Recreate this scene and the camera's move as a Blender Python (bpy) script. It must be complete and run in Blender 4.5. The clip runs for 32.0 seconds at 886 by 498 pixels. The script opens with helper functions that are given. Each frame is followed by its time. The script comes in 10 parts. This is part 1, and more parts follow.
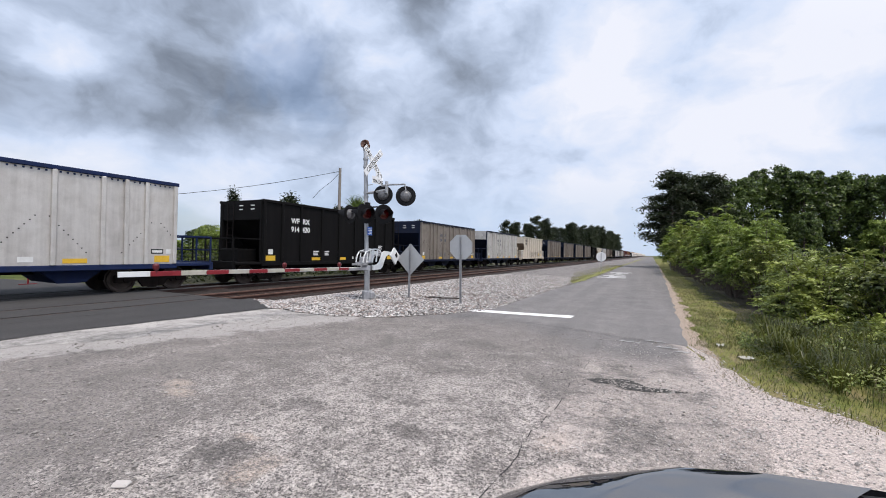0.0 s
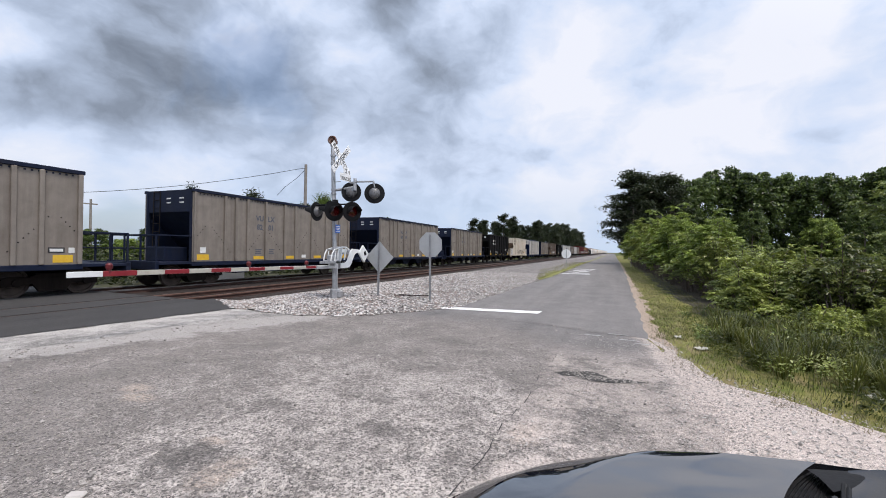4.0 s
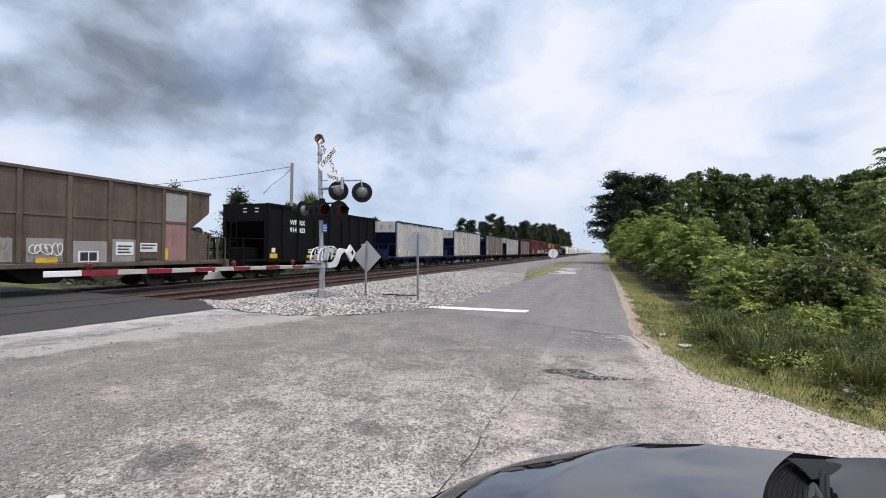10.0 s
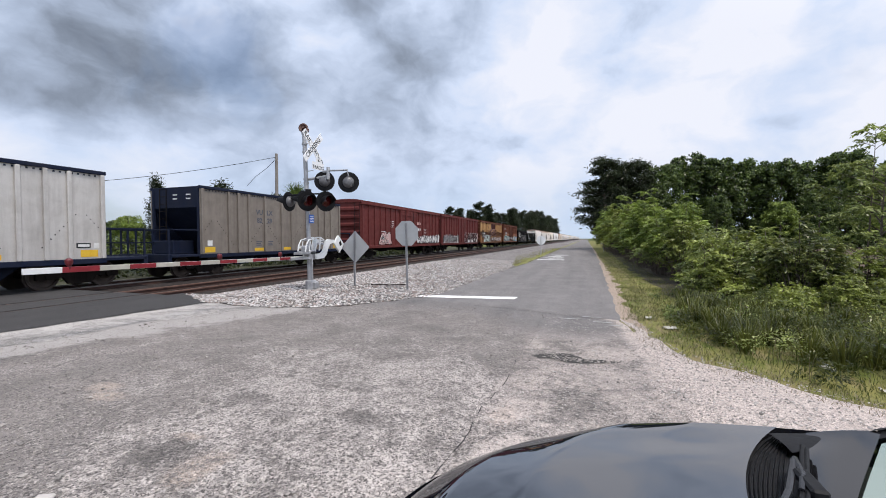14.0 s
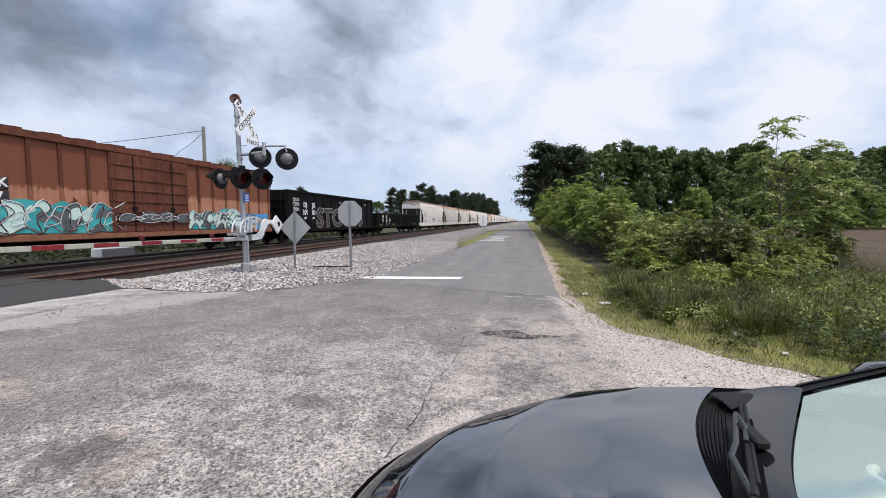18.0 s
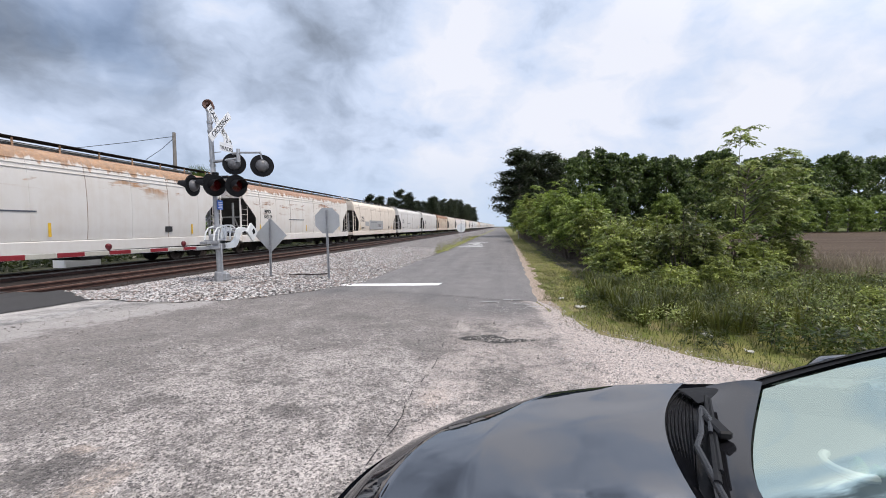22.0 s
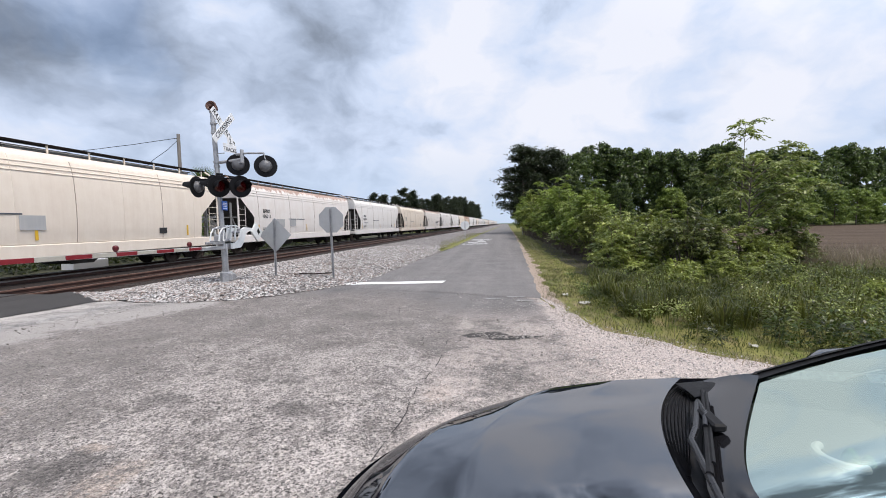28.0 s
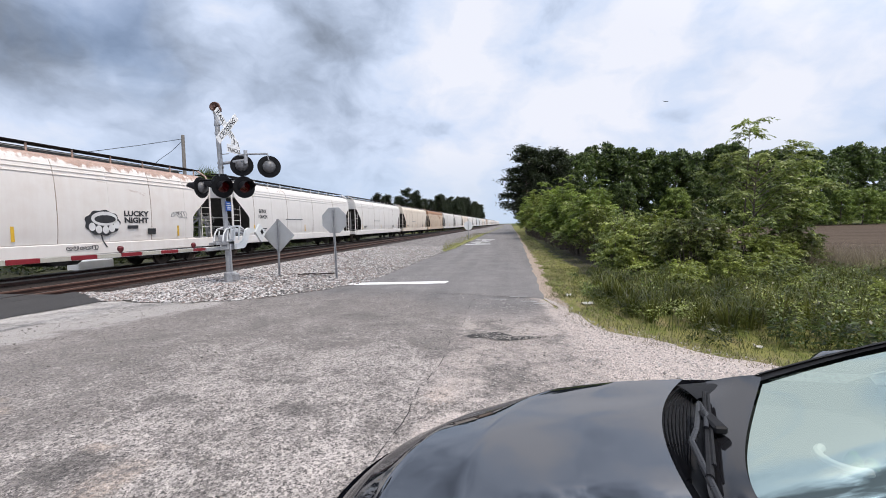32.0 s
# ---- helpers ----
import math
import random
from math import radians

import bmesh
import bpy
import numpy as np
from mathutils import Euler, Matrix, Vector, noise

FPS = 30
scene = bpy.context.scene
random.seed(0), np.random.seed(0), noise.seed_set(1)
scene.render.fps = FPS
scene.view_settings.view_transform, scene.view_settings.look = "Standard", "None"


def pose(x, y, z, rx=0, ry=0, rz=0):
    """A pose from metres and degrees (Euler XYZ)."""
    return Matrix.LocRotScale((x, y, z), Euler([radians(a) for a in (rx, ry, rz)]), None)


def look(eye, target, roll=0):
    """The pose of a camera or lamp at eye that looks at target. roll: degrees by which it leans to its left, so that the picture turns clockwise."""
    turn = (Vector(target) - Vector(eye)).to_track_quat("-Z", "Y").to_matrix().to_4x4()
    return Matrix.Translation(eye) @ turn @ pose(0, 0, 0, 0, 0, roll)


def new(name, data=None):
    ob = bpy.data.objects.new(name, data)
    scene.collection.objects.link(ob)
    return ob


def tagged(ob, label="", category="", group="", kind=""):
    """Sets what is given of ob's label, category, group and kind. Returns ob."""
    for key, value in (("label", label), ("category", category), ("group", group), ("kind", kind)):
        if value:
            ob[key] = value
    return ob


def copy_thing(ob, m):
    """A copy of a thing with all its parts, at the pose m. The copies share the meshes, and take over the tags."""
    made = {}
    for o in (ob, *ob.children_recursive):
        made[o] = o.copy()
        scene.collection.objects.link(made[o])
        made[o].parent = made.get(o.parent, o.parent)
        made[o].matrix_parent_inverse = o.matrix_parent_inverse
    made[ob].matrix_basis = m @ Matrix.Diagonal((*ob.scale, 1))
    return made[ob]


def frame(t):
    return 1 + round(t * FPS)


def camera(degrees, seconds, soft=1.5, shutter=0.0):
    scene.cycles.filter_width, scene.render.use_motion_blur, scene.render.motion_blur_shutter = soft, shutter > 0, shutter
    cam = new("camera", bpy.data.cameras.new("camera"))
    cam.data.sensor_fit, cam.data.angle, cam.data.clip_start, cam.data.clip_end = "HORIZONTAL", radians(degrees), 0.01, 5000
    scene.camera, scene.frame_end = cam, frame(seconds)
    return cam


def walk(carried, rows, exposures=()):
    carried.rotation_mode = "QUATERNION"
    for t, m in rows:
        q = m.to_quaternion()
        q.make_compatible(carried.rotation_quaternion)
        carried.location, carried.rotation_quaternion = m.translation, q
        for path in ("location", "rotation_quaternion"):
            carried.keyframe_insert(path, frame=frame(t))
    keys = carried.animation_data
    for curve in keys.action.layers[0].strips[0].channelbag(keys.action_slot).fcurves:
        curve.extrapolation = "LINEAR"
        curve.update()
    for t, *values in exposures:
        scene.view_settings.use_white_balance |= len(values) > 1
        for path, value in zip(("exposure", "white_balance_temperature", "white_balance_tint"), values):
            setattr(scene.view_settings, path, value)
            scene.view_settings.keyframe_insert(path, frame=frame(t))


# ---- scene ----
cam = camera(93.98, 32.0, soft=0.95)
# seconds, eye x, y, z, turn to the left of the road, tilt up, lean to the left
PATH = [
    (0, 0.060, 0.033, 1.665, 26.86, 0.37, 1.12),
    (0.5, 0.050, 0.006, 1.663, 26.44, 0.80, 1.49),
    (1, 0.037, -0.021, 1.659, 26.15, 1.17, 1.79),
    (1.5, 0.040, -0.016, 1.663, 25.66, 1.18, 1.79),
    (2, 0.045, -0.003, 1.665, 24.92, 0.98, 1.51),
    (2.5, 0.044, 0.005, 1.661, 24.12, 0.61, 1.14),
    (3, 0.045, 0.010, 1.661, 23.40, 0.29, 1.00),
    (3.5, 0.039, 0.008, 1.657, 22.81, 0.11, 0.90),
    (5.5, 0.046, 0.008, 1.654, 22.23, 0.53, 0.94),
    (6, 0.041, 0.004, 1.652, 22.13, 0.63, 1.04),
    (6.5, 0.041, 0.005, 1.651, 21.96, 0.61, 1.18),
    (7, 0.036, 0.005, 1.647, 21.76, 0.61, 1.19),
    (7.5, 0.039, 0.003, 1.651, 21.60, 0.57, 1.10),
    (8, 0.036, 0.005, 1.646, 21.49, 0.54, 1.08),
    (8.5, 0.040, 0.010, 1.647, 21.32, 0.47, 1.03),
    (9, 0.038, -0.001, 1.648, 21.13, 0.40, 1.04),
    (9.5, 0.034, 0.011, 1.639, 20.93, 0.31, 1.01),
    (10, 0.037, 0.008, 1.638, 20.79, 0.16, 0.88),
    (10.5, 0.037, 0.017, 1.635, 20.58, -0.03, 0.72),
    (11, 0.039, 0.015, 1.638, 20.41, -0.28, 0.48),
    (11.5, 0.035, 0.010, 1.638, 20.18, -0.50, 0.26),
    (12, 0.037, 0.011, 1.640, 20.03, -0.74, 0.02),
    (12.5, 0.035, 0.005, 1.641, 19.86, -0.93, -0.15),
    (13, 0.038, 0.007, 1.642, 19.69, -1.12, -0.28),
    (13.5, 0.038, 0.014, 1.637, 19.49, -1.25, -0.32),
    (14, 0.034, 0.009, 1.637, 19.20, -1.38, -0.25),
    (14.5, 0.034, 0.016, 1.634, 18.82, -1.55, -0.23),
    (16.5, -0.016, 0.021, 1.622, 15.70, -2.89, -0.08),
    (17, -0.035, 0.027, 1.613, 14.10, -3.37, 0.01),
    (17.5, -0.048, 0.029, 1.611, 12.49, -3.75, 0.07),
    (18, -0.051, 0.037, 1.607, 11.28, -3.94, -0.03),
    (18.5, -0.048, 0.029, 1.607, 10.45, -3.91, -0.19),
    (19, -0.045, 0.016, 1.611, 9.95, -3.74, -0.35),
    (19.5, -0.045, 0.002, 1.613, 9.52, -3.47, -0.44),
    (20, -0.038, 0.004, 1.612, 9.17, -3.26, -0.56),
    (20.5, -0.042, -0.010, 1.615, 8.86, -3.12, -0.57),
    (21, -0.043, -0.006, 1.614, 8.59, -3.05, -0.60),
    (21.5, -0.041, 0.003, 1.607, 8.44, -3.04, -0.56),
    (22, -0.049, -0.000, 1.607, 8.28, -3.07, -0.43),
    (22.5, -0.050, 0.004, 1.604, 8.21, -3.05, -0.31),
    (23, -0.057, -0.002, 1.602, 8.19, -3.05, -0.30),
    (23.5, -0.059, -0.006, 1.605, 8.28, -3.06, -0.41),
    (24, -0.046, -0.005, 1.610, 8.56, -3.06, -0.62),
    (24.5, -0.043, -0.023, 1.614, 8.82, -3.01, -0.91),
    (25, -0.031, -0.029, 1.616, 9.10, -2.97, -1.09),
    (25.5, -0.023, -0.029, 1.616, 9.29, -3.00, -1.25),
    (27.5, -0.033, -0.032, 1.617, 8.87, -3.35, -1.19),
    (28, -0.024, -0.021, 1.613, 8.89, -3.40, -1.16),
    (28.5, -0.024, -0.020, 1.612, 8.90, -3.45, -1.15),
    (29, -0.023, -0.018, 1.612, 8.96, -3.52, -1.21),
    (29.5, -0.021, -0.014, 1.612, 9.00, -3.55, -1.27),
    (30, -0.022, -0.029, 1.617, 9.00, -3.56, -1.32),
    (30.5, -0.015, -0.026, 1.618, 9.05, -3.52, -1.43),
    (31, -0.016, -0.029, 1.617, 9.14, -3.46, -1.39),
    (31.5, -0.014, -0.024, 1.617, 9.24, -3.40, -1.35),
    (32, -0.013, -0.018, 1.615, 9.35, -3.36, -1.21),
]


def eye_pose(x, y, z, turn, tilt, lean):
    return Matrix.Translation((x, y, z)) @ Matrix.Rotation(radians(turn), 4, "Z") @ Matrix.Rotation(radians(90 + tilt), 4, "X") @ Matrix.Rotation(radians(LEAN * lean), 4, "Z")


LEAN = 1
walk(cam, [(t, eye_pose(*p)) for t, *p in PATH])

# world: broken cloud over a clear sky, thicker and darker to the west
SUN_UP, SUN_TURN = radians(66), radians(118)
world = bpy.data.worlds.new("sky")
scene.world = world
world.use_nodes = True


class Nodes:
    """A small builder for node trees."""

    def __init__(self, tree):
        self.tree = tree
        tree.nodes.clear()

    def add(self, kind, inputs=None, **props):
        n = self.tree.nodes.new(kind)
        if "operation" in props:
            n.operation = props["operation"]
        if "use_clamp" in props:
            n.use_clamp = props["use_clamp"]
        if "data_type" in props:
            n.data_type = props["data_type"]
        if "blend_type" in props:
            n.blend_type = props["blend_type"]
        if "feature" in props:
            n.feature = props["feature"]
        if "clamp" in props:
            n.clamp = props["clamp"]
        if "interpolation_type" in props:
            n.interpolation_type = props["interpolation_type"]
        for k, v in (inputs or {}).items():
            self.put(n.inputs[k], v)
        return n

    def put(self, socket, v):
        if isinstance(v, bpy.types.NodeSocket):
            self.tree.links.new(v, socket)
        elif isinstance(v, bpy.types.Node):
            self.tree.links.new(v.outputs[0], socket)
        else:
            socket.default_value = v

    def math(self, op, a, b=0.0, c=None, clamp=False):
        n = self.add("ShaderNodeMath", {0: a, 1: b}, operation=op, use_clamp=clamp)
        if c is not None:
            self.put(n.inputs[2], c)
        return n.outputs[0]

    def vec(self, op, a, b=(0, 0, 0)):
        n = self.add("ShaderNodeVectorMath", {0: a, 1: b}, operation=op)
        return n.outputs["Value"] if op in ("DOT_PRODUCT", "LENGTH") else n.outputs[0]

    def noise(self, vector, scale, detail=4.0, rough=0.55, distort=0.0):
        return self.add("ShaderNodeTexNoise", {"Vector": vector, "Scale": scale, "Detail": detail, "Roughness": rough, "Distortion": distort}).outputs["Fac"]

    def voronoi(self, vector, scale, feature="F1", out="Distance"):
        return self.add("ShaderNodeTexVoronoi", {"Vector": vector, "Scale": scale}, feature=feature).outputs[out]

    def ramp(self, fac, stops, smooth=False):
        n = self.add("ShaderNodeValToRGB", {"Fac": fac})
        r = n.color_ramp
        r.interpolation = "EASE" if smooth else "LINEAR"
        while len(r.elements) < len(stops):
            r.elements.new(0.5)
        for el, (p, c) in zip(r.elements, stops):
            el.position = p
            el.color = (c, c, c, 1) if isinstance(c, (int, float)) else (*c, 1)
        return n.outputs[0]

    def span(self, v, a, b, c=0.0, d=1.0, smooth=False):
        return self.add("ShaderNodeMapRange", {0: v, 1: a, 2: b, 3: c, 4: d}, clamp=True, interpolation_type="SMOOTHSTEP" if smooth else "LINEAR").outputs[0]

    def mix(self, fac, a, b, blend="MIX"):
        n = self.add("ShaderNodeMix", data_type="RGBA", blend_type=blend)
        self.put(n.inputs[0], fac)
        self.put(n.inputs[6], a if not isinstance(a, tuple) else (*a, 1))
        self.put(n.inputs[7], b if not isinstance(b, tuple) else (*b, 1))
        return n.outputs[2]


w = Nodes(world.node_tree)
way = w.add("ShaderNodeTexCoord").outputs["Generated"]
sky = w.add("ShaderNodeTexSky")
sky.sky_type, sky.sun_disc, sky.sun_elevation, sky.sun_rotation, sky.air_density, sky.dust_density = "NISHITA", False, SUN_UP, SUN_TURN, 1.2, 1.5
SUN_AT = (math.sin(SUN_TURN) * math.cos(SUN_UP), math.cos(SUN_TURN) * math.cos(SUN_UP), math.sin(SUN_UP))
axis = w.add("ShaderNodeSeparateXYZ", {0: way}).outputs
up = axis[2]
bent = w.vec("MULTIPLY", way, (1, 1, 1.45))
dome = w.vec("MULTIPLY", way, (1.0, 1.0, 1.55))
drift = w.add("ShaderNodeTexNoise", {"Vector": dome, "Scale": 5.5, "Detail": 4.0}).outputs["Color"]
deck2 = w.vec("ADD", dome, w.vec("MULTIPLY", w.vec("SUBTRACT", drift, (0.5, 0.5, 0.5)), (0.15, 0.15, 0.15)))
big = w.noise(w.vec("ADD", deck2, (3.1, 1.7, 0.4)), 1.9, 3.0, 0.45, 0.0)
mid = w.noise(w.vec("ADD", deck2, (1.2, 6.3, 2.0)), 4.0, 3.6, 0.46, 0.0)
cell = w.add("ShaderNodeTexVoronoi", {"Vector": w.vec("ADD", deck2, (7.7, 4.1, 1.0)), "Scale": 5.2, "Smoothness": 0.7}, feature="SMOOTH_F1").outputs["Distance"]
heap = w.math("SUBTRACT", cell, 0.28)
puff = w.noise(w.vec("ADD", deck2, (5.2, 0.3, 1.0)), 11.0, 6.0, 0.56, 0.0)
turn = w.math("ARCTAN2", w.math("MULTIPLY", axis[0], -1.0), axis[1])
ragged = w.math("ADD", turn, w.math("MULTIPLY", w.math("SUBTRACT", mid, 0.5), 0.55))
ragged = w.math("ADD", ragged, w.span(up, 0.30, 0.55, 0.0, 0.25))
bank = w.math("MULTIPLY", w.span(ragged, 0.33, 0.46, smooth=True), w.span(turn, 1.5, 2.4, 1.0, 0.0, smooth=True))
floor_ = w.math("SUBTRACT", w.math("ADD", up, w.math("MULTIPLY", w.math("SUBTRACT", mid, 0.5), 0.26)), w.span(turn, 0.72, 1.0, 0.03, 0.14, smooth=True))
bank = w.math("MULTIPLY", bank, w.span(floor_, 0.0, 0.11, 0.05, 1.0, smooth=True))
bank = w.math("MULTIPLY", bank, w.span(big, 0.36, 0.58, 1.15, 0.70))
high = w.span(up, 0.50, 0.64, smooth=True)
shade = w.math("ADD", 0.97, w.math("MULTIPLY", w.math("SUBTRACT", big, 0.5), 0.22))
shade = w.math("ADD", shade, w.math("MULTIPLY", w.math("SUBTRACT", mid, 0.5), 0.90))
shade = w.math("SUBTRACT", shade, w.math("MULTIPLY", heap, 0.50))
shade = w.math("ADD", shade, w.math("MULTIPLY", w.math("SUBTRACT", puff, 0.5), 0.50))
shade = w.math("SUBTRACT", shade, w.math("MULTIPLY", w.math("ADD", bank, w.math("MULTIPLY", w.math("MULTIPLY", w.span(turn, 0.52, 0.86, smooth=True), w.span(turn, 1.5, 2.2, 1.0, 0.0)), w.math("MULTIPLY", w.span(up, 0.10, 0.26, 0.0, 1.25, smooth=True), w.span(up, 0.34, 0.52, 1.0, 0.40)))), 0.215))
shade = w.math("ADD", shade, w.math("MULTIPLY", high, w.math("ADD", w.math("SUBTRACT", w.math("MULTIPLY", w.math("SUBTRACT", mid, 0.5), 5.0), 0.62), w.math("MULTIPLY", w.math("SUBTRACT", puff, 0.5), 3.2))))
cloud = w.ramp(shade, [(0.12, (0.118, 0.142, 0.195)), (0.36, (0.245, 0.295, 0.395)), (0.56, (0.42, 0.507, 0.685)), (0.74, (0.61, 0.715, 0.94)), (0.97, (0.81, 0.85, 0.985))])
haze = w.mix(w.span(up, 0.0, 0.19, 0.75, 0.0), cloud, (0.47, 0.61, 0.83))
gaps = w.span(w.noise(w.vec("ADD", bent, (9.0, 2.0, 5.0)), 2.4, 5.0, 0.55, 0.4), 0.58, 0.74, smooth=True)
blue = w.mix(1.0, sky.outputs[0], (0.085, 0.095, 0.115), "MULTIPLY")
clear = w.mix(w.math("MULTIPLY", gaps, 0.45), haze, blue)
glow = w.span(w.vec("DOT_PRODUCT", way, SUN_AT), 0.25, 1.0, 1.0, 2.3, smooth=True)
glow = w.math("ADD", glow, w.math("MULTIPLY", w.math("MULTIPLY", high, w.span(shade, 0.60, 1.15, smooth=True)), 1.7))
lit = w.mix(1.0, clear, w.add("ShaderNodeCombineColor", {0: w.math("MULTIPLY", glow, 1.02), 1: glow, 2: w.math("MULTIPLY", glow, 0.96)}).outputs[0], "MULTIPLY")
below = w.mix(w.span(up, -0.03, 0.0), (0.10, 0.10, 0.09), lit)
w.add("ShaderNodeOutputWorld", {"Surface": w.add("ShaderNodeBackground", {"Color": below, "Strength": 1.0})})

sun_data = bpy.data.lights.new("sun", "SUN")
sun_data.energy, sun_data.angle, sun_data.color = 2.9, radians(9), (1.0, 0.915, 0.825)
sun = new("sun", sun_data)
sun.matrix_world = look((0, 0, 60), (math.sin(SUN_TURN + math.pi) * 40, math.cos(SUN_TURN + math.pi) * 40, 60 - 40 * math.tan(SUN_UP)))
scene.view_settings.exposure = 0.07

# ---- materials ----


def material(name, rough=0.6, metal=0.0, coat=0.0, **extra):
    m = bpy.data.materials.new(name)
    m.use_nodes = True
    n = Nodes(m.node_tree)
    bsdf = n.add("ShaderNodeBsdfPrincipled", {"Roughness": rough, "Metallic": metal, "Coat Weight": coat})
    for k, v in extra.items():
        n.put(bsdf.inputs[k.replace("_", " ")], v)
    n.add("ShaderNodeOutputMaterial", {"Surface": bsdf.outputs[0]})
    n.bsdf = bsdf
    return m, n


def place(n):
    return n.add("ShaderNodeNewGeometry").outputs["Position"]


def local(n):
    return n.add("ShaderNodeTexCoord").outputs["Object"]


def bump(n, height, strength=0.4, distance=0.01):
    n.put(n.bsdf.inputs["Normal"], n.add("ShaderNodeBump", {"Height": height, "Strength": strength, "Distance": distance}).outputs[0])


def surface(name, a, b, scale=6.0, rough=0.7, metal=0.0, fine=60.0, relief=0.2, depth=0.004, coat=0.0, world_space=False, **extra):
    """Two shades mixed by coarse and fine noise, with light relief."""
    m, n = material(name, rough, metal, coat, **extra)
    v = place(n) if world_space else local(n)
    coarse, grain = n.noise(v, scale, 5.0, 0.6), n.noise(v, fine, 3.0, 0.6)
    f = n.span(n.math("ADD", n.math("MULTIPLY", coarse, 0.7), n.math("MULTIPLY", grain, 0.3)), 0.35, 0.65)
    n.put(n.bsdf.inputs["Base Color"], n.mix(f, a, b))
    n.put(n.bsdf.inputs["Roughness"], n.span(coarse, 0.3, 0.7, max(rough - 0.1, 0.03), min(rough + 0.12, 1)))
    bump(n, grain, relief, depth)
    return m


def weathered(name, paint, dirt, rust=None, rough=0.55, metal=0.0, streak=0.5, rust_at=0.62, patchy=2.2, edge_rust=None, spec=0.25):
    """Painted steel with streaks that run down, grime and, where given, rust."""
    m, n = material(name, rough, metal, Specular_IOR_Level=spec)
    v = local(n)
    runs = n.noise(n.vec("MULTIPLY", v, (1.0, 1.7, 0.14)), 2.2, 7.0, 0.66)
    blot = n.noise(v, patchy, 6.0, 0.6, 0.3)
    fine = n.noise(v, 38.0, 3.0, 0.6)
    each = n.add("ShaderNodeObjectInfo").outputs["Random"]
    f = n.math("MULTIPLY", n.span(n.math("ADD", n.math("MULTIPLY", runs, 0.6), n.math("MULTIPLY", blot, 0.4)), 0.42, 0.68), streak)
    c = n.mix(f, paint, dirt)
    c = n.mix(n.math("MULTIPLY", n.span(fine, 0.45, 0.75), 0.18), c, dirt)
    c = n.mix(n.math("MULTIPLY", each, 0.10), c, (1, 1, 1), "SOFT_LIGHT")
    if rust:
        high = n.add("ShaderNodeSeparateXYZ", {0: v}).outputs[2]
        r = n.math("ADD", n.math("MULTIPLY", runs, 0.45), n.math("MULTIPLY", n.noise(v, patchy * 0.6, 8.0, 0.66, 0.5), 0.55))
        if edge_rust:
            r = n.math("ADD", r, n.span(high, edge_rust[0], edge_rust[1], 0.0, 0.20))
        c = n.mix(n.span(r, rust_at, rust_at + 0.06), c, n.mix(fine, rust, tuple(x * 0.5 for x in rust)))
    n.put(n.bsdf.inputs["Base Color"], c)
    n.put(n.bsdf.inputs["Roughness"], n.span(blot, 0.3, 0.7, rough - 0.08, min(1.0, rough + 0.2)))
    bump(n, n.noise(v, 7.0, 4.0, 0.5), 0.12, 0.02)
    return m


def boxcar_paint(name, high_tone, low_tone, flake, split, scaling, spec=0.12):
    """Old boxcar paint: one tone above a ragged line and another below, run down with grime, with torn flakes along the line and the eave."""
    m, n = material(name, 0.65, Specular_IOR_Level=spec)
    v = local(n)
    z = n.add("ShaderNodeSeparateXYZ", {0: v}).outputs[2]
    runs = n.noise(n.vec("MULTIPLY", v, (1.0, 2.2, 0.16)), 2.2, 7.0, 0.66)
    blot, fine = n.noise(v, 1.6, 6.0, 0.62, 0.4), n.noise(v, 34.0, 3.0, 0.6)
    torn = n.noise(n.vec("MULTIPLY", v, (1.0, 0.75, 1.25)), 2.6, 9.0, 0.60, 0.2)
    line = n.math("ADD", z, n.math("ADD", n.math("MULTIPLY", n.math("SUBTRACT", torn, 0.5), 0.5), n.math("MULTIPLY", n.math("SUBTRACT", runs, 0.5), 0.4)))
    c = n.mix(n.span(line, split - 0.04, split + 0.05), low_tone, high_tone)
    c = n.mix(n.math("MULTIPLY", n.span(n.math("ADD", n.math("MULTIPLY", runs, 0.6), n.math("MULTIPLY", blot, 0.4)), 0.44, 0.66), 0.42), c, tuple(0.4 * p + 0.6 * q for p, q in zip(high_tone, flake)))
    near_line = n.math("MULTIPLY", n.span(z, split + 0.55, split - 0.05, 0.0, 0.15), n.span(z, split - 0.95, split - 0.45))
    near_eave = n.span(z, 3.6, 4.4, 0.0, 0.07)
    r = n.math("ADD", n.math("ADD", n.math("MULTIPLY", torn, 0.7), n.math("MULTIPLY", runs, 0.3)), n.math("ADD", near_line, near_eave))
    c = n.mix(n.math("MULTIPLY", n.span(r, scaling, scaling + 0.02), 0.93), c, n.mix(n.span(fine, 0.35, 0.65), flake, tuple(x * 0.45 for x in flake)))
    c = n.mix(n.math("MULTIPLY", n.span(fine, 0.5, 0.8), 0.25), c, flake)
    n.put(n.bsdf.inputs["Base Color"], c)
    n.put(n.bsdf.inputs["Roughness"], n.span(blot, 0.3, 0.7, 0.55, 0.85))
    bump(n, n.math("ADD", n.noise(v, 7.0, 4.0, 0.5), n.span(r, scaling, scaling + 0.02, 0.3, 0.0)), 0.2, 0.02)
    return m


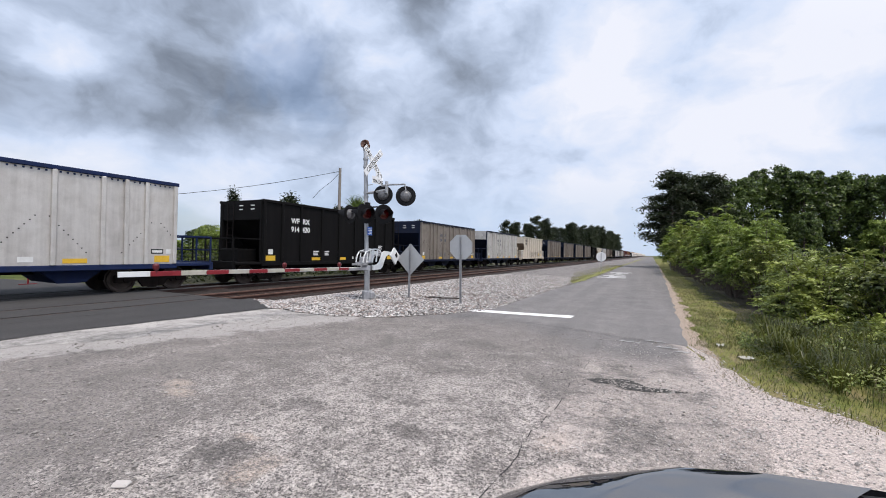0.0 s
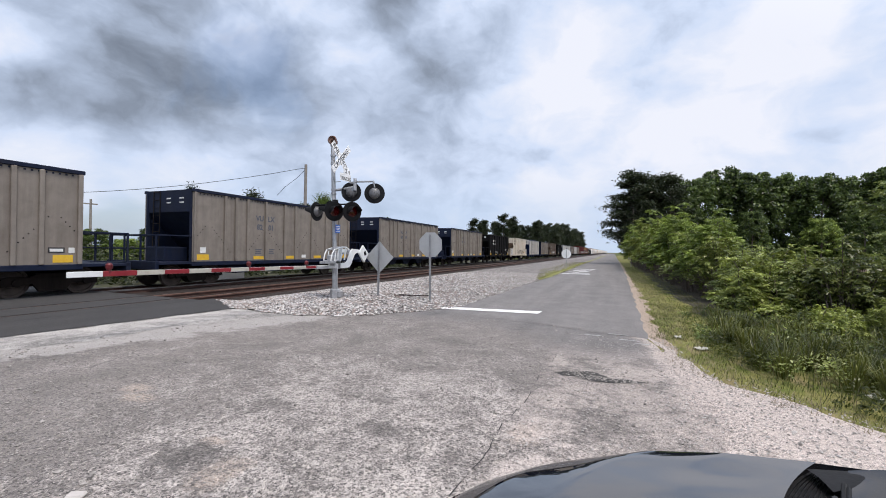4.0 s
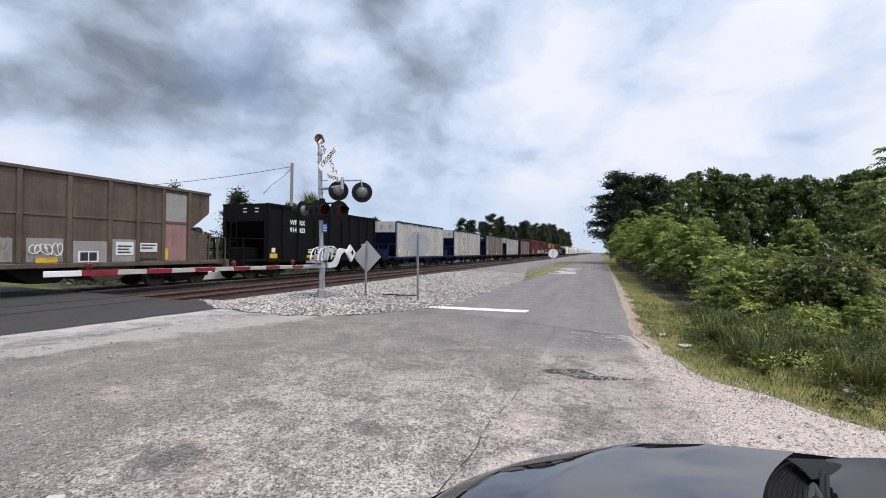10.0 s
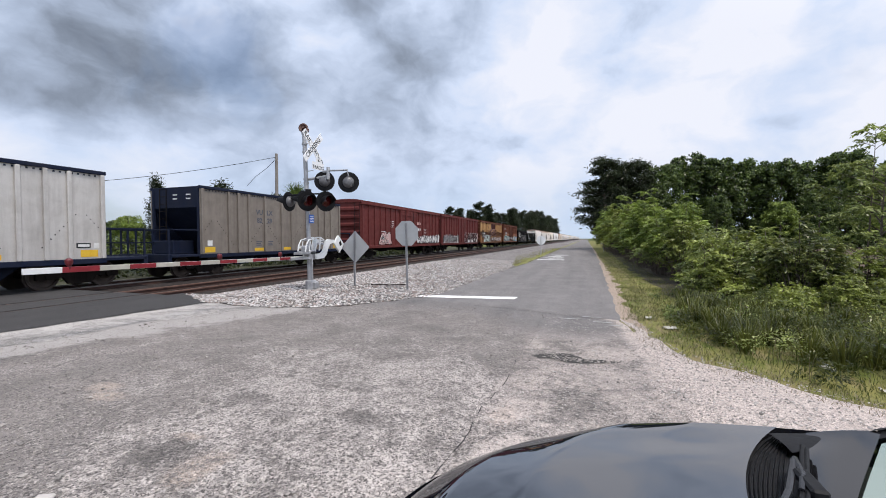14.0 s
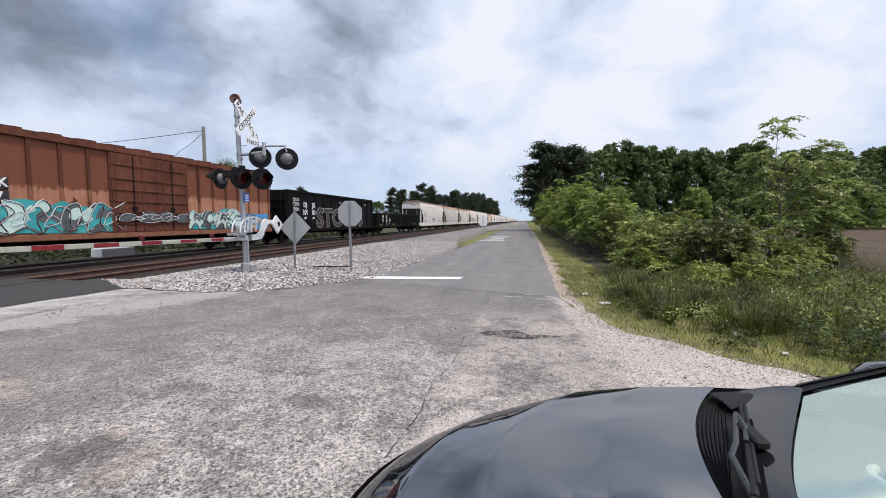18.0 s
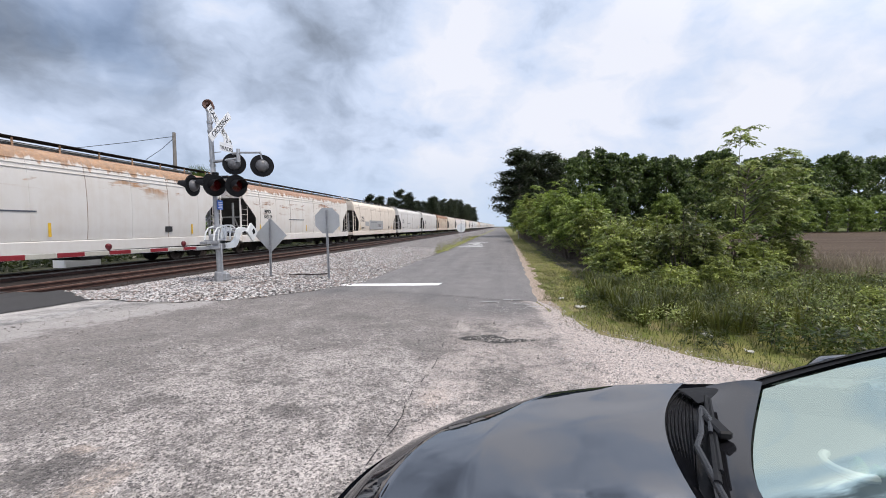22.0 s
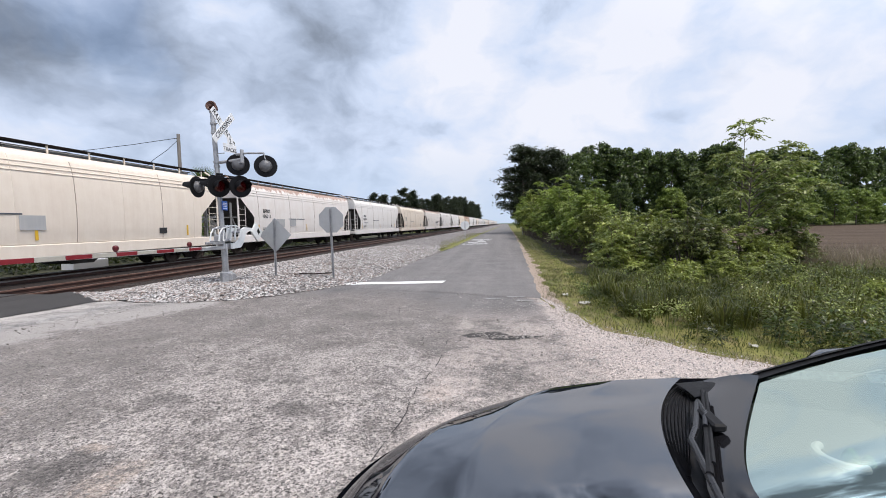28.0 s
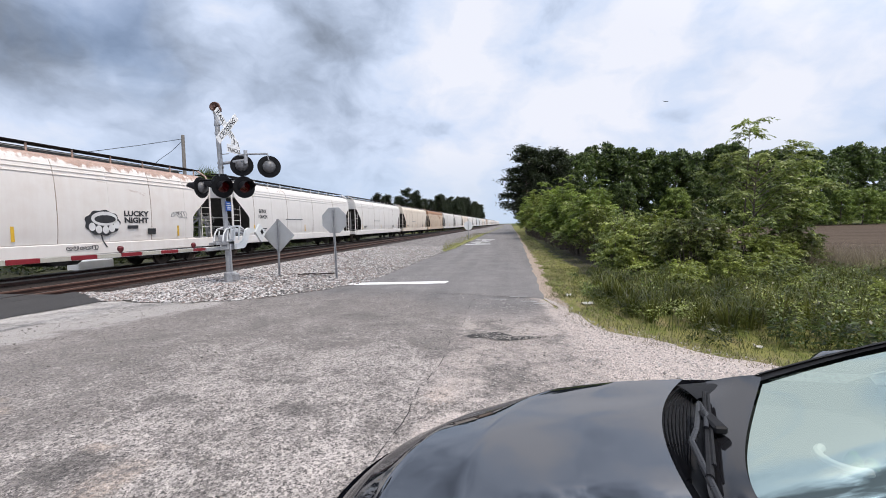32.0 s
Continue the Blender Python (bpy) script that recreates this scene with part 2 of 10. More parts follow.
def rust_hopper(name, paint, dirt, rust, band=4.05, smear=0.64, low=2.3, spec=0.25):
    """Pale painted hopper side: a rusted strip under the roof, smears of rust that lie lengthwise, grime along the seams."""
    m, n = material(name, 0.5, Specular_IOR_Level=spec)
    v = local(n)
    z = n.add("ShaderNodeSeparateXYZ", {0: v}).outputs[2]
    runs = n.noise(n.vec("MULTIPLY", v, (1.0, 1.5, 0.14)), 2.0, 6.0, 0.62)
    blot, fine = n.noise(v, 1.7, 6.0, 0.6, 0.3), n.noise(v, 38.0, 3.0, 0.6)
    c = n.mix(n.math("MULTIPLY", n.span(n.math("ADD", n.math("MULTIPLY", runs, 0.5), n.math("MULTIPLY", blot, 0.5)), 0.42, 0.68), 0.45), paint, dirt)
    tone = n.mix(n.span(n.noise(v, 5.0, 6.0, 0.7), 0.35, 0.65), rust, tuple(x * 0.55 for x in rust))
    lying = n.noise(n.vec("MULTIPLY", v, (1.0, 0.42, 1.9)), 1.05, 8.0, 0.66, 0.4)
    patch_ = n.math("MULTIPLY", n.span(lying, smear, smear + 0.07), n.math("MULTIPLY", n.span(z, low, low + 0.5), n.span(runs, 0.35, 0.55, 0.45, 0.95)))
    c = n.mix(patch_, c, tone)
    edge_ = n.math("ADD", z, n.math("ADD", n.math("MULTIPLY", n.math("SUBTRACT", blot, 0.5), 0.7), n.math("MULTIPLY", n.math("SUBTRACT", runs, 0.5), 0.9)))
    c = n.mix(n.math("MULTIPLY", n.span(edge_, band, band + 0.10), n.span(fine, 0.25, 0.6, 0.55, 0.95)), c, tone)
    n.put(n.bsdf.inputs["Base Color"], c)
    n.put(n.bsdf.inputs["Roughness"], n.span(blot, 0.3, 0.7, 0.42, 0.7))
    bump(n, n.noise(v, 7.0, 4.0, 0.5), 0.12, 0.02)
    return m


def crushed(n, v):
    """Colour and relief of fine crushed stone: pale grains, some dark, dust between them."""
    v = n.vec("ADD", v, n.vec("MULTIPLY", n.add("ShaderNodeTexNoise", {"Vector": v, "Scale": 60.0, "Detail": 2.0}).outputs["Color"], (0.012,) * 3))
    grain = n.add("ShaderNodeSeparateColor", {0: n.voronoi(v, 58.0, out="Color")}).outputs[0]
    grit = n.add("ShaderNodeSeparateColor", {0: n.voronoi(v, 130.0, out="Color")}).outputs[1]
    spread = n.noise(v, 1.5, 6.0, 0.7, 0.5)
    c = n.mix(n.span(n.math("ADD", n.math("MULTIPLY", grain, 0.5), n.math("MULTIPLY", grit, 0.5)), 0.15, 0.85), (0.2332, 0.2, 0.1862), (0.6996, 0.61, 0.5634))
    c = n.mix(n.span(spread, 0.40, 0.66, 0.0, 0.55), c, (0.5724, 0.495, 0.4536))
    c = n.mix(n.span(n.math("MULTIPLY", grain, n.span(spread, 0.3, 0.6, 1.0, 1.4)), 0.035, 0.0, 0.0, 0.5), c, (0.0742, 0.065, 0.05921))
    return c, n.math("ADD", grain, n.math("MULTIPLY", grit, 0.5))


def road_tone(n, v, a, b, chips_light, strength):
    """Colour and relief of sound asphalt, worn in lanes."""
    lanes = n.noise(n.vec("MULTIPLY", v, (1.6, 0.07, 0)), 1.0, 4.0, 0.6)
    mid, fine = n.noise(v, 1.1, 6.0, 0.65, 0.3), n.voronoi(v, 70.0, out="Color")
    chip = n.add("ShaderNodeSeparateColor", {0: fine}).outputs[0]
    c = n.mix(n.span(n.math("ADD", n.math("MULTIPLY", lanes, 0.5), n.math("MULTIPLY", mid, 0.5)), 0.38, 0.62), a, b)
    c = n.mix(n.math("MULTIPLY", n.span(chip, 0.6, 1.0), strength), c, chips_light)
    c = n.mix(n.math("MULTIPLY", n.span(chip, 0.25, 0.0), 0.4), c, tuple(x * 0.4 for x in a))
    return c, chip


def spot_mask(n, v, x, y, rx, ry, ragged):
    """A ragged oval spot on the ground, 1 inside."""
    d = n.vec("LENGTH", n.vec("MULTIPLY", n.vec("ADD", v, (-x, -y, 0)), (1 / rx, 1 / ry, 0)))
    return n.span(n.math("ADD", d, n.math("MULTIPLY", n.math("SUBTRACT", ragged, 0.5), 6.0)), 0.55, 1.30, 1.0, 0.0, smooth=True)


OLD_ROAD = ((0.124, 0.117, 0.117), (0.198, 0.185, 0.181), (0.36, 0.345, 0.34), 0.35)


def worn_pavement():
    """Old asphalt whose skin has worn through to pale stone, with sandy and broken spots and gravel drifted over its edge."""
    m, n = material("worn_pavement", 0.92)
    flatv = n.vec("MULTIPLY", place(n), (1, 1, 0))
    at = n.add("ShaderNodeSeparateXYZ", {0: flatv}).outputs
    big, mid = n.noise(flatv, 0.34, 5.0, 0.62, 0.4), n.noise(flatv, 1.3, 7.0, 0.70, 0.6)
    rough_v = n.vec("ADD", flatv, n.vec("MULTIPLY", n.add("ShaderNodeTexNoise", {"Vector": flatv, "Scale": 70.0, "Detail": 2.0}).outputs["Color"], (0.014, 0.014, 0.0)))
    skin = n.noise(n.vec("ADD", flatv, (2.0, 9.0, 0)), 6.5, 10.0, 0.80, 0.2)
    flecks = n.noise(n.vec("ADD", flatv, (6.0, 1.0, 0)), 34.0, 6.0, 0.80, 0.2)
    chip = n.add("ShaderNodeSeparateColor", {0: n.voronoi(rough_v, 85.0, out="Color")}).outputs[0]
    coarse = n.add("ShaderNodeSeparateColor", {0: n.voronoi(rough_v, 38.0, out="Color")}).outputs[1]
    tiny = n.noise(flatv, 120.0, 4.0, 0.75)
    # how far the skin is gone: most in the middle of the lot, least towards the road
    reach = n.vec("LENGTH", n.vec("MULTIPLY", n.vec("ADD", flatv, (1.4, -2.6, 0)), (0.40, 0.50, 0)))
    gone = n.span(n.math("ADD", reach, n.math("MULTIPLY", n.math("SUBTRACT", big, 0.5), 3.2)), 0.4, 2.2, 1.0, 0.0, smooth=True)
    bare_at = n.math("ADD", n.math("MULTIPLY", skin, 0.46), n.math("MULTIPLY", flecks, 0.54))
    bare_at = n.math("ADD", bare_at, n.math("MULTIPLY", n.math("SUBTRACT", mid, 0.5), 0.34))
    bare = n.span(n.math("ADD", bare_at, n.span(gone, 0.0, 1.0, -0.058, 0.052)), 0.475, 0.565)
    c = n.mix(n.span(n.math("ADD", n.math("MULTIPLY", mid, 0.6), n.math("MULTIPLY", tiny, 0.4)), 0.36, 0.66), (0.140, 0.126, 0.121), (0.318, 0.287, 0.272))
    c = n.mix(n.math("MULTIPLY", n.span(chip, 0.78, 0.95), 0.40), c, (0.34, 0.31, 0.25))
    pale = n.mix(n.span(chip, 0.05, 0.80), (0.262, 0.236, 0.222), (0.600, 0.544, 0.512))
    c = n.mix(n.math("MULTIPLY", bare, 0.92), c, pale)
    c = n.mix(n.math("MULTIPLY", n.span(coarse, 0.93, 0.97), n.span(gone, 0.0, 1.0, 0.12, 0.65)), c, (0.60, 0.55, 0.50))
    c = n.mix(n.math("MULTIPLY", n.span(chip, 0.22, 0.04), 0.78), c, (0.042, 0.039, 0.039))
    grit = n.add("ShaderNodeSeparateColor", {0: n.voronoi(rough_v, 47.0, out="Color")}).outputs[2]
    c = n.mix(n.math("MULTIPLY", n.span(grit, 0.86, 0.90), 0.55), c, (0.070, 0.064, 0.062))
    hole = n.span(n.noise(n.vec("ADD", flatv, (11.0, 2.0, 0)), 1.25, 9.0, 0.76, 0.8), 0.625, 0.665)
    c = n.mix(n.math("MULTIPLY", hole, 0.72), c, n.mix(chip, (0.060, 0.055, 0.053), (0.13, 0.12, 0.115)))
    for x, y, rx, ry in ((-5.05, 3.10, 0.22, 0.14), (-4.75, 2.92, 0.26, 0.12), (-3.10, 2.54, 0.14, 0.07), (-2.60, 2.20, 0.16, 0.24), (-0.68, 3.80, 0.16, 0.24)):
        c = n.mix(n.math("MULTIPLY", spot_mask(n, flatv, x, y, rx, ry, n.math("ADD", n.math("MULTIPLY", mid, 0.5), n.math("MULTIPLY", skin, 0.5))), n.span(bare_at, 0.44, 0.53, 0.0, 0.85)), c, n.mix(chip, (0.38, 0.305, 0.255), (0.62, 0.52, 0.45)))
    for x, y, rx, ry in ((-3.12, 2.30, 0.30, 0.15), (-1.85, 3.3, 0.30, 0.16), (-3.3, 3.35, 0.26, 0.20), (-7.6, 3.6, 0.22, 0.30), (-8.1, 3.2, 0.30, 0.45), (-2.3, 4.0, 0.22, 0.14)):
        c = n.mix(n.math("MULTIPLY", spot_mask(n, flatv, x, y, rx, ry, n.math("ADD", n.math("MULTIPLY", mid, 0.5), n.math("MULTIPLY", skin, 0.5))), 0.5), c, n.mix(chip, (0.050, 0.046, 0.044), (0.125, 0.115, 0.11)))
    # loose gravel east of the seam
    stone, relief = crushed(n, flatv)
    east = n.span(n.math("ADD", at[0], n.math("MULTIPLY", n.math("SUBTRACT", mid, 0.5), 0.5)), -0.95, -0.75)
    loose = n.math("MULTIPLY", n.math("MULTIPLY", east, n.span(at[1], 8.6, 7.2)), n.span(n.math("ADD", n.math("MULTIPLY", skin, 0.5), n.math("MULTIPLY", mid, 0.5)), 0.44, 0.56))
    c = n.mix(n.math("MULTIPLY", loose, 0.75), c, stone)
    edge_at = n.span(at[1], 4.0, 9.6, 0.92, 0.52)
    drift = n.math("SUBTRACT", n.math("ADD", at[0], n.math("MULTIPLY", n.math("SUBTRACT", mid, 0.5), 1.3)), edge_at)
    c = n.mix(n.math("MULTIPLY", n.span(drift, -0.25, 0.15, smooth=True), n.span(at[1], 10.2, 9.2)), c, stone)
    apron_at = n.math("ADD", -7.85, n.math("MULTIPLY", n.math("SUBTRACT", at[1], 3.0), 0.33))
    blown = n.math("SUBTRACT", n.math("ADD", apron_at, n.math("MULTIPLY", n.math("SUBTRACT", n.noise(flatv, 1.7, 7.0, 0.72, 0.4), 0.5), 2.2)), at[0])
    c = n.mix(n.math("MULTIPLY", n.span(blown, -0.12, 0.25, 0.0, 0.85, smooth=True), n.span(chip, 0.0, 0.8, 0.6, 1.0)), c, (0.43, 0.405, 0.388))
    # the sound road surface runs in from the north without a joint
    road, _ = road_tone(n, flatv, *OLD_ROAD)
    sound = n.span(n.math("ADD", at[1], n.math("MULTIPLY", n.math("SUBTRACT", mid, 0.5), 3.0)), n.span(at[0], -2.6, -0.6, 8.3, 6.4), n.span(at[0], -2.6, -0.6, 10.2, 8.2), smooth=True)
    c = n.mix(n.math("MULTIPLY", sound, n.span(drift, -0.3, 0.0, 1.0, 0.0)), c, road)
    n.put(n.bsdf.inputs["Base Color"], c)
    bump(n, n.math("ADD", n.math("MULTIPLY", chip, 0.5), n.math("ADD", n.math("MULTIPLY", bare, 0.35), mid)), 0.9, 0.014)
    return m


def apron_mat():
    """Old asphalt under drifts of pale dust."""
    m, n = material("dusty_apron", 0.95)
    v = n.vec("MULTIPLY", place(n), (1, 1, 0))
    drift = n.math("ADD", n.math("MULTIPLY", n.noise(v, 0.9, 6.0, 0.68, 0.6), 0.7), n.math("MULTIPLY", n.noise(v, 7.0, 5.0, 0.7), 0.3))
    grain = n.add("ShaderNodeSeparateColor", {0: n.voronoi(v, 90.0, out="Color")}).outputs[0]
    c = n.mix(n.span(drift, 0.40, 0.56), (0.150, 0.143, 0.138), (0.44, 0.415, 0.395))
    c = n.mix(n.span(grain, 0.7, 1.0, 0.0, 0.6), c, (0.58, 0.55, 0.53))
    c = n.mix(n.span(grain, 0.25, 0.0, 0.0, 0.6), c, (0.08, 0.076, 0.074))
    n.put(n.bsdf.inputs["Base Color"], c)
    bump(n, n.math("ADD", drift, n.math("MULTIPLY", grain, 0.3)), 0.8, 0.012)
    return m


def gravel_mat():
    m, n = material("crushed_gravel", 0.95)
    c, h = crushed(n, n.vec("MULTIPLY", place(n), (1, 1, 0)))
    n.put(n.bsdf.inputs["Base Color"], c)
    bump(n, h, 0.9, 0.010)
    return m


def road_asphalt(name, *tones):
    m, n = material(name, 0.88)
    c, chip = road_tone(n, n.vec("MULTIPLY", place(n), (1, 1, 0)), *tones)
    n.put(n.bsdf.inputs["Base Color"], c)
    bump(n, chip, 0.5, 0.006)
    return m


def loose_stone(name, dark, light, scale, patch=1.2, tint=None, cover=0.55):
    """Loose stone: single pieces by cells, broken up by finer grit, dust and patches."""
    m, n = material(name, 0.95)
    v = n.vec("MULTIPLY", place(n), (1, 1, 0.3))
    v = n.vec("ADD", v, n.vec("MULTIPLY", n.add("ShaderNodeTexNoise", {"Vector": v, "Scale": scale * 0.7, "Detail": 2.0}).outputs["Color"], (0.7 / scale,) * 3))
    cell = n.add("ShaderNodeTexVoronoi", {"Vector": v, "Scale": scale})
    tone = n.add("ShaderNodeSeparateColor", {0: cell.outputs["Color"]}).outputs[0]
    grit = n.noise(v, scale * 2.5, 3.0, 0.7)
    spread, wide = n.noise(v, patch, 6.0, 0.68, 0.4), n.noise(v, patch * 0.3, 4.0, 0.6)
    c = n.mix(n.span(n.math("ADD", n.math("MULTIPLY", tone, 0.6), n.math("MULTIPLY", grit, 0.4)), 0.2, 0.8), dark, light)
    c = n.mix(n.span(n.math("ADD", n.math("MULTIPLY", spread, 0.6), n.math("MULTIPLY", wide, 0.4)), 0.38, 0.64, 0.0, cover), c, tint or light)
    c = n.mix(n.span(tone, 0.10, 0.0, 0.0, 0.8), c, tuple(x * 0.3 for x in dark))
    n.put(n.bsdf.inputs["Base Color"], c)
    bump(n, n.math("SUBTRACT", n.math("MULTIPLY", tone, 0.7), n.math("ADD", n.math("MULTIPLY", cell.outputs["Distance"], 0.6), n.math("MULTIPLY", grit, 0.4))), 0.8, 0.5 / scale)
    return m


def foliage(name, dark, light, warm):
    m, n = material(name, 0.40, Specular_IOR_Level=0.45)
    each = n.add("ShaderNodeNewGeometry").outputs["Random Per Island"]
    v = place(n)
    # noise patches put sunlit sprays and dark gaps into the leaf colour
    lit_patch = n.span(n.noise(v, 1.5, 3.5, 0.62), 0.40, 0.62)
    f = n.math("ADD", n.math("MULTIPLY", each, 0.34), n.math("ADD", n.math("MULTIPLY", lit_patch, 0.50), n.math("MULTIPLY", n.add("ShaderNodeObjectInfo").outputs["Random"], 0.22)))
    c = n.mix(n.span(f, 0.22, 0.92), dark, light)
    c = n.mix(n.math("MULTIPLY", n.span(each, 0.70, 1.0, 0.0, 0.9), n.span(lit_patch, 0.3, 1.0, 0.1, 1.0)), c, warm)
    n.put(n.bsdf.inputs["Base Color"], c)
    n.put(n.bsdf.inputs["Transmission Weight"], 0.0)
    tr = n.add("ShaderNodeBsdfTranslucent", {"Color": n.mix(0.5, c, light)})
    out = [x for x in n.tree.nodes if x.bl_idname == "ShaderNodeOutputMaterial"][0]
    n.put(out.inputs["Surface"], n.add("ShaderNodeMixShader", {0: 0.30, 1: n.bsdf.outputs[0], 2: tr.outputs[0]}).outputs[0])
    return m


def island_tone(name, dark, light, rough=0.9, warm=None, stain=None):
    m, n = material(name, rough)
    each = n.add("ShaderNodeNewGeometry").outputs["Random Per Island"]
    c = n.mix(each, dark, light)
    if warm:
        c = n.mix(n.span(each, 0.80, 0.84, 0.0, 0.8), c, warm)
    c = n.mix(n.math("MULTIPLY", n.noise(place(n), 40.0, 3.0), 0.35), c, dark)
    if stain:
        c = n.mix(n.span(n.noise(place(n), 0.9, 5.0, 0.65, 0.4), 0.53, 0.68, 0.0, 0.50), c, stain)
    n.put(n.bsdf.inputs["Base Color"], c)
    return m


PAVEMENT = worn_pavement()
ROAD = road_asphalt("road_asphalt", *OLD_ROAD)
FRESH = road_asphalt("fresh_asphalt", (0.028, 0.027, 0.028), (0.044, 0.0415, 0.042), (0.12, 0.115, 0.115), 0.2)
PALE = loose_stone("pale_dust", (0.070, 0.066, 0.064), (0.40, 0.375, 0.365), 80.0, 1.6, (0.45, 0.42, 0.405), 0.80)
SAND = loose_stone("tan_sand", (0.16, 0.125, 0.10), (0.50, 0.40, 0.32), 60.0, 1.6, (0.42, 0.33, 0.26))
GRAVEL = gravel_mat()
APRON = apron_mat()
BALLAST = loose_stone("ballast_bed", (0.022, 0.018, 0.016), (0.34, 0.315, 0.305), 17.0, 0.5, (0.30, 0.275, 0.262), 0.25)
CINDER = loose_stone("dark_ballast", (0.009, 0.007, 0.006), (0.034, 0.022, 0.018), 16.0, 0.6, (0.022, 0.014, 0.011))
STONE = island_tone("ballast_stone", (0.055, 0.050, 0.050), (0.90, 0.87, 0.85), 0.9, (0.20, 0.115, 0.085), (0.16, 0.115, 0.09))
PALE_PEBBLE = island_tone("pale_pebble", (0.30, 0.28, 0.265), (0.66, 0.615, 0.59), 0.9, (0.16, 0.15, 0.145))
PEBBLE = island_tone("pebble", (0.19, 0.175, 0.165), (0.48, 0.44, 0.41), 0.9, (0.13, 0.12, 0.115))
RAIL = surface("rail_steel", (0.022, 0.011, 0.008), (0.070, 0.034, 0.026), 3.0, 0.6, 0.3)
RAIL_RUST = surface("rusted_rail_head", (0.090, 0.048, 0.036), (0.19, 0.105, 0.080), 3.0, 0.55, 0.2)
RAIL_HEAD = surface("rail_head", (0.16, 0.14, 0.135), (0.30, 0.28, 0.27), 3.0, 0.4, 0.7)
TIE = surface("tie_wood", (0.014, 0.010, 0.008), (0.040, 0.026, 0.021), 4.0, 0.9, 0, 50, 0.5, 0.01)
WHITE_LINE = weathered("road_paint", (0.82, 0.82, 0.82), (0.42, 0.42, 0.42), None, 0.8, 0, 0.45)
GALV = surface("galvanized", (0.27, 0.275, 0.29), (0.44, 0.445, 0.46), 5.0, 0.45, 0.45, 40, 0.1, 0.002)
SIGN_BACK = surface("bare_aluminium", (0.40, 0.41, 0.42), (0.50, 0.51, 0.52), 2.0, 0.45, 0.55, 30, 0.05, 0.001)
SIGN_WHITE = surface("sign_white", (0.74, 0.75, 0.76), (0.82, 0.82, 0.83), 3.0, 0.4)
BLACK = surface("black_enamel", (0.006, 0.006, 0.007), (0.014, 0.014, 0.016), 5.0, 0.5, Specular_IOR_Level=0.12)
LETTER_BLACK = surface("black_lettering", (0.015, 0.015, 0.018), (0.035, 0.035, 0.04), 8.0, 0.6)
LETTER_WHITE = surface("white_lettering", (0.66, 0.66, 0.66), (0.80, 0.80, 0.80), 8.0, 0.6)
LETTER_NAVY = surface("grey_blue_lettering", (0.06, 0.065, 0.085), (0.10, 0.105, 0.13), 8.0, 0.6)
BLUE_PLATE = surface("blue_plate", (0.02, 0.10, 0.42), (0.03, 0.14, 0.52), 5.0, 0.4)
RED_BAND = surface("red_sheeting", (0.15, 0.006, 0.012), (0.23, 0.012, 0.020), 5.0, 0.4)
WHITE_BAND = surface("white_sheeting", (0.32, 0.305, 0.26), (0.45, 0.43, 0.375), 5.0, 0.4)
RED_LENS, _n = material("red_lens", 0.15)
_n.put(_n.bsdf.inputs["Base Color"], (0.05, 0.004, 0.005, 1))
RED_LIT, _n = material("red_lens_lit", 0.2)
_n.put(_n.bsdf.inputs["Base Color"], (0.035, 0.002, 0.003, 1))
_n.put(_n.bsdf.inputs["Emission Color"], (0.9, 0.03, 0.03, 1))
_n.put(_n.bsdf.inputs["Emission Strength"], 0.006)
RED_LAMP = surface("red_lamp_case", (0.075, 0.004, 0.008), (0.13, 0.008, 0.013), 8.0, 0.4)
BELL = surface("rusty_bell", (0.06, 0.030, 0.024), (0.13, 0.065, 0.050), 9.0, 0.6, 0.2)
POLE_WOOD = surface("pole_wood", (0.17, 0.15, 0.135), (0.27, 0.245, 0.22), 2.0, 0.85)
BARK = surface("bark", (0.075, 0.06, 0.05), (0.16, 0.135, 0.115), 5.0, 0.9, 0, 30, 0.5, 0.02)

# ---- mesh helpers ----


